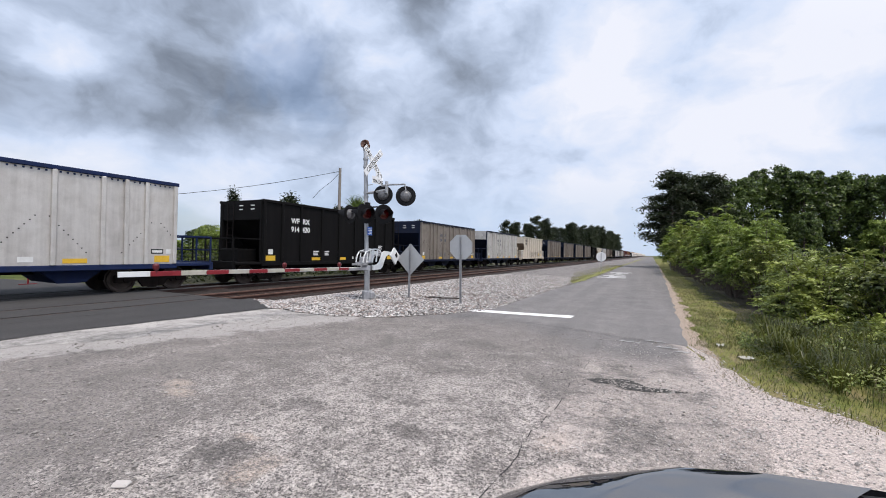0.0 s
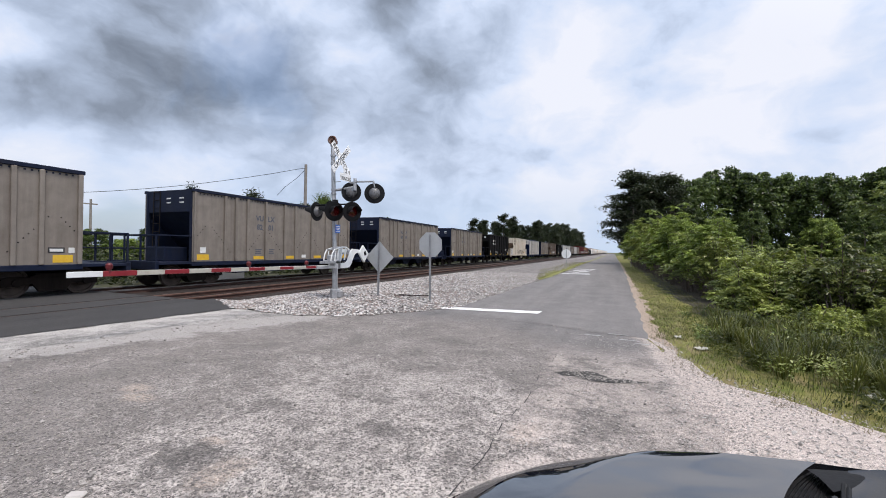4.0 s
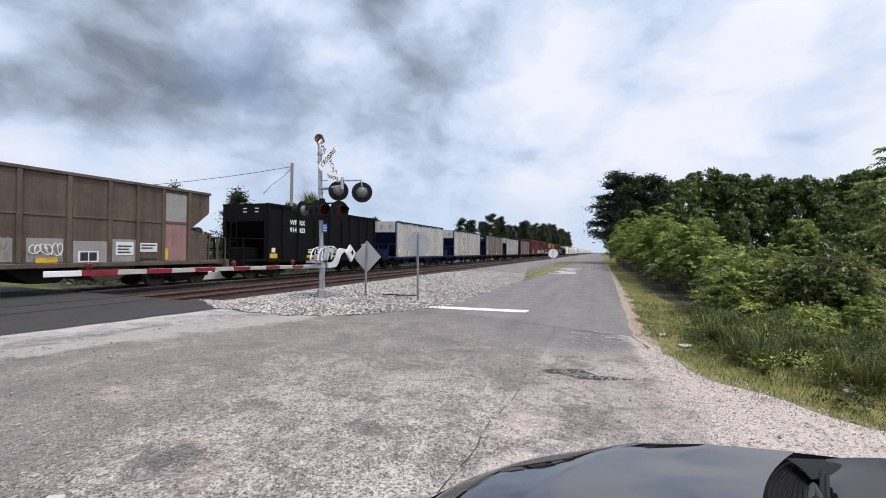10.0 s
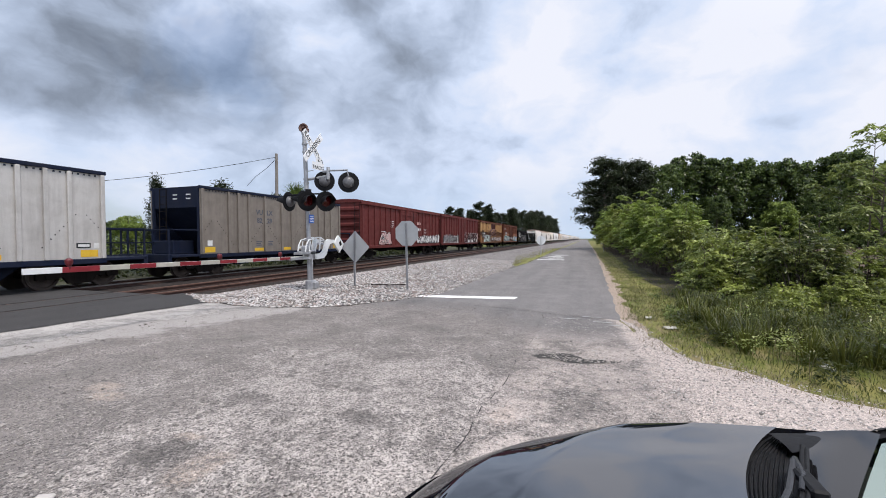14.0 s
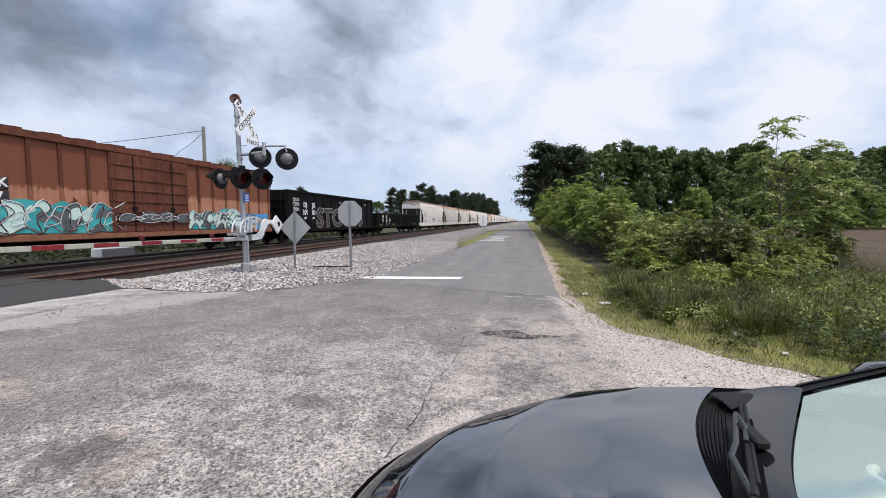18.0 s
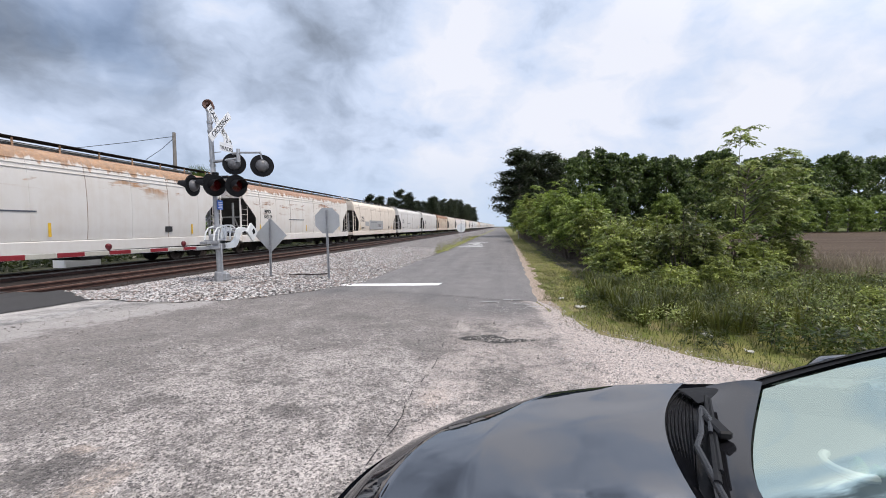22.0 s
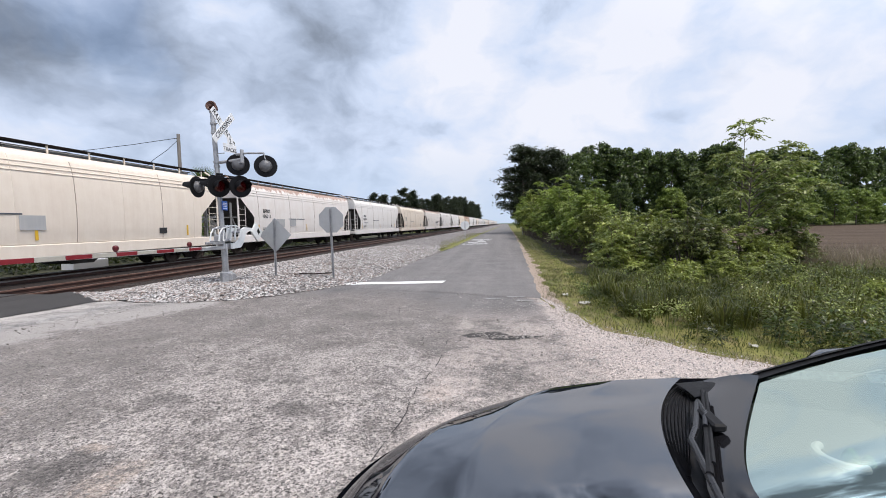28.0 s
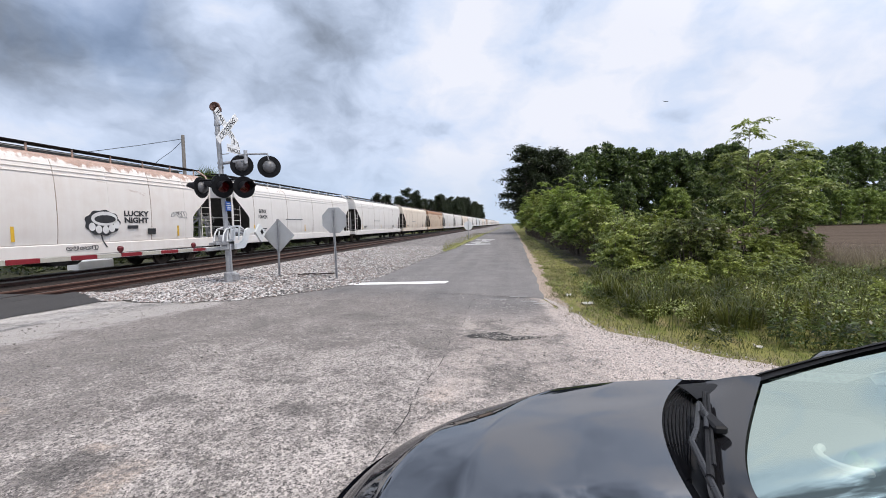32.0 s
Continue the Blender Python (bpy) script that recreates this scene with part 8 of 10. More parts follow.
def slender_tree(seed, height, width, boughs, twigs, per, leaf, mat, label, trunk_r=0.05, base=0.18, twig=0.42, name="young_tree", low=1.0):
    """A young tree: one bent stem, boughs that leave it all the way up, loose sprays at their ends."""
    g = np.random.default_rng(seed)
    t = thing(name, label, "tree")
    wood, starts, ways, lens = Shape(), [], [], []
    bend = [np.array((0.06 * height * math.sin(1.7 * h + seed), 0.04 * height * math.sin(2.3 * h), height * h)) for h in np.linspace(0, 0.96, 9)]
    for i in range(8):
        wood.tube(tuple(bend[i]), tuple(bend[i + 1]), trunk_r * (1 - 0.11 * i), trunk_r * (0.89 - 0.11 * i), 7, False)
    for k in range(boughs):
        h = base + (0.97 - base) * (k + g.random()) / boughs
        foot = np.array([np.interp(h, np.linspace(0, 0.96, 9), [b_[c] for b_ in bend]) for c in range(3)])
        a = 2.4 * k + g.uniform(-0.5, 0.5)
        out = np.array((math.cos(a), math.sin(a), 0))
        reach = width * 0.5 * (low + (1 - low) * min(1, h * 2)) * math.sqrt(max(0.03, 1 - (1.55 * h - 0.62) ** 2)) * g.uniform(0.55, 1.12)
        end = foot + out * reach + np.array((0, 0, reach * g.uniform(0.15, 0.75)))
        ctrl = foot * 0.5 + end * 0.5 + np.array((0, 0, 0.12 * reach))
        q = [(1 - u) ** 2 * foot + 2 * u * (1 - u) * ctrl + u * u * end for u in (0, 0.35, 0.7, 1)]
        for i in range(3):
            wood.tube(tuple(q[i]), tuple(q[i + 1]), trunk_r * (0.30 - 0.07 * i), trunk_r * (0.23 - 0.07 * i), 5, False)
        us = 0.30 + 0.70 * g.random(twigs) ** 0.6
        starts.append(((1 - us) ** 2)[:, None] * foot + (2 * us * (1 - us))[:, None] * ctrl + (us * us)[:, None] * end)
        ways.append(unit(g.normal(0, 1, (twigs, 3)) * (1, 1, 0.35) + out * 0.8 + (0, 0, 0.25)))
        lens.append(twig * g.uniform(0.5, 1.2, twigs))
    part("trunk", wood, BARK, t)
    p, ax, nm = twig_leaves(np.concatenate(starts), np.concatenate(ways), np.concatenate(lens), per, g, 0.4, 0.45)
    part("crown", blades_of(p, ax, nm, leaf * g.uniform(0.65, 1.3, len(p)), mat), mat, t)
    return t


def forest_tree(seed, height, width, clumps, per, leaf, mat, label, trunk_r=0.26, peak=0.9):
    """A tree of a closed wood: leafy from the ground to a ragged top, its crown built of many small tufts that shade one another."""
    g = np.random.default_rng(seed)
    t = thing("tree", label, "tree")
    wood = Shape()
    wood.tube((0, 0, 0), (0.3, 0.1, height * 0.5), trunk_r, trunk_r * 0.7, 8, False).tube((0.3, 0.1, height * 0.5), (0.1, -0.2, height * 0.93), trunk_r * 0.7, 0.05, 7, False)
    tops = [(g.normal(0, 0.16) * width, g.normal(0, 0.16) * width, g.uniform(0.74, 1.0)) for _ in range(5)]
    h = 0.03 + 0.97 * g.random(clumps) ** 0.9
    a = g.uniform(0, 2 * np.pi, clumps)
    r = width * 0.5 * np.sqrt(np.clip(1 - (1.18 * h - 0.30) ** 2 / peak, 0.015, 1)) * g.uniform(0.62, 1.08, clumps) ** 0.7
    cen = np.stack([r * np.cos(a), r * np.sin(a), h * height], 1)
    for k, (x, y, f) in enumerate(tops):
        m = slice(k * 14, k * 14 + 14)
        u = g.random(14)
        cen[m] = np.stack([x + g.normal(0, 0.09, 14) * width * (1.15 - u), y + g.normal(0, 0.09, 14) * width * (1.15 - u), height * (f - 0.22 + 0.26 * u)], 1)
    for k in range(12):
        c = cen[70 + k * 7]
        wood.tube((0.2, 0, c[2] * 0.75), tuple(c), trunk_r * 0.25, 0.03, 5, False)
    part("trunk", wood, BARK, t)
    rad = width * g.uniform(0.065, 0.135, clumps)
    pick = np.repeat(np.arange(clumps), per)
    way_ = unit(g.normal(0, 1, (len(pick), 3)) + (0, 0, 0.55) + unit(cen * (1, 1, 0))[pick] * 0.45)
    pts = cen[pick] + way_ * (rad[pick] * g.uniform(0.55, 1.05, len(pick)))[:, None] * (1.05, 1.05, 0.85)
    pts[:, 2] = np.maximum(pts[:, 2], 0.1)
    ax = unit(g.normal(0, 1, pts.shape) + (0, 0, -0.35))
    part("crown", blades_of(pts, ax, way_ + g.normal(0, 0.35, pts.shape) + (0, 0, 0.4), leaf * g.uniform(0.7, 1.3, len(pts)), mat, aspect=0.55), mat, t)
    return t


def cedar(seed, height, width, count, label):
    """A narrow dark evergreen, wider towards its foot, with tufts that stick out."""
    rnd = random.Random(seed)
    t = thing("cedar_tree", label, "tree")
    part("trunk", Shape().tube((0, 0, 0), (0.05, 0, height * 0.95), 0.12, 0.02, 8, False), BARK, t)
    h = rng.uniform(0.06, 1, 90)
    a = rng.uniform(0, 6.28, 90)
    r = width * 0.5 * (1.05 - h) ** 0.75 * rng.uniform(0.3, 1.15, 90)
    cen = np.stack([r * np.cos(a), r * np.sin(a), h * height], 1)
    pts = cen[rng.integers(0, 90, count)] + rng.normal(size=(count, 3)) * (0.16, 0.16, 0.26) * (width / 2.4)
    part("crown", leaves(pts, 0.11, NEEDLE, aspect=0.3, droop=-0.6), NEEDLE, t)
    return t


def pine(seed, height, width, count, leaf, label):
    """A tall pine: bare lower trunk, tiers of boughs, needle tufts at their ends."""
    rnd = random.Random(seed)
    t = thing("pine_tree", label, "tree")
    s = Shape()
    s.tube((0, 0, 0), (0.2, 0.1, height * 0.97), 0.24, 0.04, 9, False)
    cen = []
    n = 30
    for k in range(n):
        h = 0.22 + 0.76 * k / n
        reach = width * 0.5 * (1 - ((h - 0.30) / 0.80) ** 2) * rnd.uniform(0.45, 1.15)
        a = rnd.uniform(0, 6.28)
        p = Vector((0.2 * h, 0.1 * h, height * h))
        e = p + Vector((math.cos(a) * reach, math.sin(a) * reach, reach * rnd.uniform(0.0, 0.35)))
        s.tube(p, e, 0.06, 0.02, 5, False)
        for j in range(5):
            q = p.lerp(e, 0.35 + 0.65 * (j + rnd.random()) / 5)
            cen.append((q.x + rnd.uniform(-0.4, 0.4), q.y + rnd.uniform(-0.4, 0.4), q.z + rnd.uniform(-0.1, 0.35)))
    part("trunk", s, BARK, t)
    cen = np.array(cen)
    pick = rng.integers(0, len(cen), count)
    pts = cen[pick] + rng.normal(size=(count, 3)) * (0.50, 0.50, 0.26)
    part("crown", leaves(pts, leaf, NEEDLE, aspect=0.28, droop=-0.3), NEEDLE, t)
    return t


def plant(proto, x, y, scale, z=-0.08, first=False, wide=1.0, turn=None):
    a = dice.uniform(0, 360) if turn is None else turn
    m = pose(x, y, z, 0, 0, a)
    if first:
        proto.matrix_basis = m
        c = proto
    else:
        c = copy_thing(proto, m)
    c.scale = (scale * wide, scale * wide, scale)
    return c


# the wood at the end of the field
W1 = forest_tree(101, 15, 8.6, 230, 54, 0.25, LEAF_DEEP, "tall dark green broadleaf tree at the wood's edge")
W2 = forest_tree(102, 14.6, 7.6, 230, 52, 0.24, LEAF_DEEP, "tall deep green tree with a ragged crown", 0.24, 1.0)
W3 = forest_tree(103, 13, 8.6, 220, 52, 0.24, LEAF_BRIGHT, "fresh green broadleaf tree in the wood", 0.22)
W4 = forest_tree(104, 12, 7.0, 200, 52, 0.22, LEAF_FRESH, "light green young tree at the field's far edge", 0.18)
P1 = pine(111, 15, 7.5, 7000, 0.30, "tall dark pine with a ragged crown")
P2 = pine(112, 14, 6.5, 6200, 0.30, "dark pine with bare lower trunk")
used = set()


def spot(proto, *args, **kw):
    c = plant(proto, *args, first=proto not in used, **kw)
    used.add(proto)
    return c


spot(P1, 2.6, 66, 0.90, wide=1.25, turn=150)
for x, y, sc, pr in ((4.6, 69, 0.94, P2), (5.6, 72, 0.98, P2), (7.8, 70, 0.90, P1), (6.2, 80, 1.0, P2), (4.6, 92, 0.98, P1), (9.6, 78, 0.94, P2), (4.2, 62, 0.62, P2),
                     (5.2, 110, 1.1, P1), (5.5, 135, 1.1, P2), (5.8, 165, 1.15, P1), (6.0, 205, 1.2, P2), (6.2, 260, 1.3, P1), (6.5, 330, 1.4, P2)):
    spot(pr, x, y, sc)
wood = [(13, 84, 1.02, W1), (17.5, 88, 1.06, W2), (22, 86, 1.10, W1), (27, 88, 1.10, W2), (31, 85, 1.04, W1), (36, 90, 1.06, W2), (40, 87, 1.02, W1), (45, 92, 1.0, W3), (50, 90, 1.0, W1), (55, 94, 1.0, W2),
        (60, 96, 1.02, W1), (66, 100, 1.05, W2), (72, 103, 1.1, W1), (79, 106, 1.1, W2), (86, 108, 1.15, W1), (94, 112, 1.2, W2), (103, 116, 1.2, W1), (113, 120, 1.25, W2),
        (15, 76, 0.62, W3), (20, 78, 0.60, W2), (29, 80, 0.60, W3), (34, 80, 0.55, W2), (43, 84, 0.55, W3), (52, 86, 0.50, W2),
        (25, 96, 1.12, W2), (34, 98, 1.15, W1), (48, 102, 1.12, W2), (62, 108, 1.15, W1), (11, 80, 0.8, W2)]
for k in range(11):
    wood.append((12.5 + 4.6 * k + dice.uniform(-1, 1), 81.5 + 0.30 * 4.6 * k * (0.35 + 0.012 * k) + dice.uniform(-1.5, 1.5), dice.uniform(0.34, 0.62), (W2, W1, W3)[k % 3]))
for x, y, sc, pr in wood:
    spot(pr, x, y, sc * dice.uniform(0.88, 1.07), z=-0.1)
for x, y, sc in ((62, 90, 0.42), (67, 92, 0.44), (71, 94, 0.40), (75, 95, 0.46), (80, 97, 0.44), (85, 98, 0.48), (91, 100, 0.46), (97, 103, 0.5), (56, 88, 0.40), (104, 105, 0.5)):
    spot(W4, x, y, sc * 1.3, z=-0.1, wide=1.1)

# trees beyond the tracks
for k in range(46):
    y = 105 + 7.0 * k + dice.uniform(-3, 3)
    spot((P1, P2, P2)[k % 3], -34 - dice.uniform(0, 6) + 0.012 * y, y, min(1.5, (0.46 + 0.0034 * y)) * dice.uniform(0.82, 1.04), z=-0.3)
for x, y, sc, pr in ((-34, 31, 0.42, P1), (-33, 34.5, 0.40, W3), (-35, 37.5, 0.44, W3), (-34, 43, 0.46, W3), (-35, 58, 0.48, W3), (-35, 40, 0.52, P2), (-34, 46, 0.42, P1), (-36, 50, 0.40, W3), (-33, 55, 0.42, W3), (-36, 62, 0.48, P1), (-38, 70, 0.34, P2), (-37, 80, 0.34, W3), (-38, 90, 0.40, P1),
                     (-36, 24, 0.30, W3), (-38, 17, 0.34, W2), (-46, 12, 0.40, P2), (-50, 4, 0.45, W1), (-36, 97, 0.42, W1)):
    spot(pr, x, y, sc, z=-0.3)

for x, y, sc, hgt in ((-32, 23.4, 1.0, 6.7), (-32.2, 29.8, 1.06, 6.7), (-33.0, 30.9, 0.72, 6.7), (-36, 27, 0.8, 6.7)):
    if hgt and x == -32:
        CED = cedar(141, 6.8, 2.4, 5000, "dark narrow evergreen beyond the tracks")
        CED.matrix_basis = pose(x, y, -0.3)
    else:
        plant(CED, x, y, sc, z=-0.3, wide=2.0 if y > 29 else 1.2)

# a spiky palm behind the signal
palm = thing("palm_tree", "small palm with stiff spiky fronds beyond the tracks", "palm", (-30, 37.4, -0.3))
part("trunk", Shape().tube((0, 0, 0), (0.1, 0, 6.6), 0.17, 0.13, 10), BARK, palm, smooth=True)
for k in range(26):
    a_ = 2.4 * k
    tilt = 0.25 + 1.0 * (k / 26)
    d_ = Vector((math.cos(a_) * math.sin(tilt), math.sin(a_) * math.sin(tilt), math.cos(tilt)))
    side_ = d_.cross(Vector((0, 0, 1))).normalized()
    o_ = Vector((0.1, 0, 6.5))
    s = Shape()
    for j in range(7):
        q = (d_ + side_ * (j - 3) * 0.10).normalized()
        e_ = o_ + q * (2.1 - 0.06 * abs(j - 3)) - Vector((0, 0, 0.18 * math.sin(tilt)))
        m_ = o_ + q * 0.8
        w_ = side_ * 0.035
        s.face([tuple(o_), tuple(m_ + w_), tuple(e_), tuple(m_ - w_)])
    part("frond", s, LEAF_DEEP, palm)

# low growth beyond the tracks
def far_growth():
    pts = []
    while len(pts) < 22000:
        y = 8.5 + 50 * dice.random()
        x = -20.9 - 12 * dice.random()
        k = noise.noise(Vector((x * 0.35, y * 0.35, 17)))
        if y > 11.5 + 2 * k and k > -0.25:
            pts.append((x, y, -0.25 + dice.random() * (0.35 + 1.3 * max(0, k + 0.1) + max(0, -x - 27) * 0.28)))
    return np.array(pts)


# leaf colour darkened to hold the shade behind and under the train
tagged(new("far_scrub", leaves(far_growth(), 0.13, LEAF_SCRUB_SHADE, "far_scrub")), "low scrub beyond the tracks, darkened for the shade under the train", "scrub", kind="stuff")

for k in range(30):
    spot((W2, W3, W1)[k % 3], -37 - 3 * dice.random(), 9 + 1.9 * k + dice.uniform(-0.5, 0.5), dice.uniform(0.15, 0.24), z=-0.3, wide=1.5)

# roadside bushes
B1 = spray_bush(121, 3.4, 3.2, 44, 17, 15, 0.078, LEAF_HEDGE, "dense green roadside bush")
B2 = spray_bush(122, 2.0, 2.4, 34, 15, 14, 0.056, LEAF_OLIVE, "olive-green roadside bush with pale leaf tips", 0.30)
B3 = spray_bush(123, 4.0, 3.1, 44, 17, 15, 0.084, LEAF_BRIGHT, "tall bright green bush", 0.38)
B4 = spray_bush(124, 1.55, 2.3, 32, 15, 14, 0.052, LEAF_HEDGE, "low sprawling green bush", 0.27)
B5 = spray_bush(125, 1.9, 1.7, 26, 13, 13, 0.050, LEAF_YOUNG, "loose light green shrub with arching shoots", 0.33)
B6 = spray_bush(126, 0.62, 0.95, 22, 10, 11, 0.034, LEAF_HEDGE, "low leafy weed clump", 0.15, stem=0.008)
TALL = {B1: 3.4, B2: 3.0, B3: 4.2, B4: 2.4, B5: 3.0}
REAL = {B1: 3.4, B2: 2.0, B3: 4.0, B4: 1.55, B5: 1.9}
hedge = [(4.7, 11.8, 0.62, B2), (6.1, 12.6, 0.56, B4), (3.7, 13.2, 0.72, B4), (5.2, 14.2, 0.46, B2), (4.0, 15.4, 0.50, B1), (3.5, 17.0, 0.66, B1), (5.4, 16.4, 0.44, B2), (3.7, 19.4, 0.70, B3), (5.2, 19.4, 0.50, B2),
         (3.4, 22.4, 0.74, B3), (4.6, 22.5, 0.66, B1), (3.3, 25.2, 0.86, B3), (3.4, 28.0, 0.95, B3), (4.8, 28.5, 0.80, B1), (3.2, 31.5, 1.05, B1), (3.3, 35.0, 0.98, B3), (3.2, 39.5, 1.3, B1), (3.1, 43.5, 1.15, B3), (3.1, 48, 1.3, B1), (3.0, 53, 1.3, B1), (2.9, 58, 1.25, B3),
         (6.6, 17.6, 0.42, B2), (6.8, 21.6, 0.45, B4), (6.4, 25.0, 0.62, B2), (6.0, 31, 0.8, B1), (5.0, 10.9, 0.36, B4), (3.4, 11.9, 0.34, B4), (4.1, 10.4, 0.26, B5), (5.8, 10.6, 0.26, B2),
         (4.3, 12.6, 0.58, B5), (5.6, 13.2, 0.54, B5), (3.6, 14.6, 0.62, B5), (4.8, 17.8, 0.60, B5), (3.4, 20.8, 0.78, B5), (6.3, 14.8, 0.46, B5), (7.0, 12.4, 0.36, B5), (3.1, 12.6, 0.42, B5),
         (4.2, 8.4, 0.17, B4), (5.4, 8.9, 0.20, B2), (6.6, 9.4, 0.20, B4), (5.0, 7.3, 0.15, B4), (6.3, 7.9, 0.18, B1), (7.7, 8.7, 0.20, B2), (8.5, 9.7, 0.22, B4), (3.6, 9.6, 0.22, B1), (7.3, 7.3, 0.16, B4), (9.6, 9.0, 0.2, B1), (4.6, 9.8, 0.27, B1), (8.1, 13.6, 0.50, B2), (7.3, 13.2, 0.46, B4), (8.7, 14.3, 0.42, B2)]
for x, y, sc, pr in hedge:
    tall = TALL[pr] * sc
    if tall < 0.85:
        spot(B6, x, y, tall / 0.62, wide=dice.uniform(0.95, 1.3))
    else:
        spot(pr, x, y, tall / REAL[pr], wide=dice.uniform(0.95, 1.2))

# the young tree that stands out of the hedge
slim = slender_tree(131, 3.5, 3.3, 34, 20, 15, 0.055, LEAF_YOUNG, "young slender tree with loose pale-tipped foliage", 0.055, 0.20)
slim.matrix_basis = pose(7.45, 14.0, -0.05, 0, 0, 40)
side_tree = slender_tree(134, 3.25, 1.8, 24, 17, 14, 0.060, LEAF_BRIGHT, "second green young tree in the hedge", 0.05, 0.30)
side_tree.matrix_basis = pose(8.75, 14.8, -0.05, 0, 0, 200)
shoot = slender_tree(132, 4.75, 1.0, 7, 5, 10, 0.072, LEAF_YOUNG, "thin leafy shoot above the young tree", 0.03, 0.84, 0.34, "leafy_shoot")
shoot.matrix_basis = pose(6.95, 14.0, -0.05, 0, 0, 0)


# grass, weeds and dry stems
def blades(name, count, spot_, height, width, mat, label, lean=0.35):
    pts = [p for p in (spot_() for _ in range(count)) if p]
    n = len(pts)
    p = np.array(pts)
    a = rng.uniform(0, 2 * np.pi, n)
    side = np.stack([np.cos(a), np.sin(a), 0 * a], 1) * width * 0.5
    h = (height * rng.uniform(0.45, 1.25, n))[:, None]
    tip = p + np.concatenate([rng.normal(size=(n, 2)) * lean * h, h], 1)
    midp = p + (tip - p) * (0.35, 0.35, 0.62)
    v = np.stack([p - side, p + side, midp + side * 0.7, midp - side * 0.7, tip], 1).reshape(-1, 3)
    f = []
    for k in range(n):
        o = 5 * k
        f.append((o, o + 1, o + 2, o + 3))
        f.append((o + 3, o + 2, o + 4))
    me = bpy.data.meshes.new(name)
    me.from_pydata(v.tolist(), [], f)
    me.materials.append(mat)
    me.update()
    return tagged(new(name, me), label, "grass", kind="stuff")


def edge_x(y):
    """Where the gravel ends and the grass begins."""
    return float(np.interp(y, [2.0, 3.9, 4.9, 5.8, 6.9, 8.6, 14, 30, 60], [9.5, 4.6, 2.7, 1.75, 1.15, 1.05, 1.25, 1.35, 1.35]))


def tall_spot():
    y = 4.2 + 9.5 * dice.random()
    x = edge_x(y) + 0.5 + 9.0 * dice.random() ** 1.3
    k = noise.noise(Vector((x * 0.9, y * 0.9, 0))) + 0.5 * noise.noise(Vector((x * 2.5, y * 2.5, 5)))
    return (x, y, -0.05) if x < 12 and k > 0.55 - 0.55 * (x - edge_x(y)) else None


def short_spot():
    y = 3.0 + 12 * dice.random()
    x = edge_x(y) - 0.22 + 2.8 * dice.random() ** 1.2
    return (x, y, -0.02) if noise.noise(Vector((x * 1.4, y * 1.4, 3))) + 0.8 * (x - edge_x(y)) > 0.0 else None


def verge_spot():
    y = 9 + 45 * dice.random() ** 1.4
    return (edge_x(y) - 0.36 + 1.95 * dice.random() ** 0.75, y, -0.03)


def strip_spot():
    y = 25 + 45 * dice.random()
    return (-3.95 - dice.random() * min(2.2, (y - 23) * 0.14), y, 0.04)


blades("tall_grass", 5000, tall_spot, 0.30, 0.009, GRASS_DEEP, "tall green grass and weeds on the bank")
TUFTS = []
while len(TUFTS) < 150:
    _y = 6.4 + 4.6 * dice.random()
    _x = edge_x(_y) + 0.9 + 5.5 * dice.random() ** 1.4
    if _x < 1.0 + _y * 0.75:
        TUFTS.append((_x, _y))


def tussocks():
    """Fountains of arching grass blades."""
    g = np.random.default_rng(61)
    v, f = [], []
    for x, y in TUFTS:
        tall = g.uniform(0.28, 0.55)
        for _ in range(38):
            a = g.uniform(0, 6.28)
            out, side = np.array((math.cos(a), math.sin(a), 0)), np.array((-math.sin(a), math.cos(a), 0)) * 0.007
            foot = np.array((x, y, -0.05)) + out * g.uniform(0, 0.07)
            reach, h = tall * g.uniform(0.15, 0.75), tall * g.uniform(0.7, 1.15)
            row = [foot, foot + out * reach * 0.3 + (0, 0, h * 0.6), foot + out * reach * 0.68 + (0, 0, h * 0.95), foot + out * reach * 1.1 + (0, 0, h * 0.86)]
            o = len(v)
            for q, w_ in zip(row, (1, 1, 0.75, 0.1)):
                v.extend([tuple(q - side * w_), tuple(q + side * w_)])
            f.extend([(o + 2 * i, o + 2 * i + 1, o + 2 * i + 3, o + 2 * i + 2) for i in range(3)])
    me = bpy.data.meshes.new("tussock_grass")
    me.from_pydata(v, [], f)
    me.materials.append(BLADE)
    me.update()
    return tagged(new("tussock_grass", me), "tussocks of broad-bladed green grass", "grass", kind="stuff")


tussocks()
SHORT = foliage("short_blade", (0.085, 0.100, 0.028), (0.185, 0.200, 0.062), (0.38, 0.33, 0.18))
blades("short_grass", 16000, short_spot, 0.075, 0.008, SHORT, "short trampled grass beside the gravel", 0.5)
blades("verge_grass", 16000, verge_spot, 0.07, 0.012, SHORT, "mown grass along the road edge", 0.5)
blades("strip_grass", 5000, strip_spot, 0.06, 0.015, foliage("yellow_blade", (0.13, 0.14, 0.035), (0.26, 0.25, 0.075), (0.36, 0.32, 0.15)), "yellow-green grass along the ballast", 0.5)


def straw_spot():
    y = 3.2 + 36 * dice.random() ** 2
    return (edge_x(y) - 0.3 + 0.8 * dice.random(), y, -0.02)


def dry_spot():
    y = 10.5 + 7 * dice.random()
    x = 8.4 + 6.5 * dice.random()
    return (x, y, -0.06) if noise.noise(Vector((x * 0.7, y * 0.7, 31))) > -0.05 else None


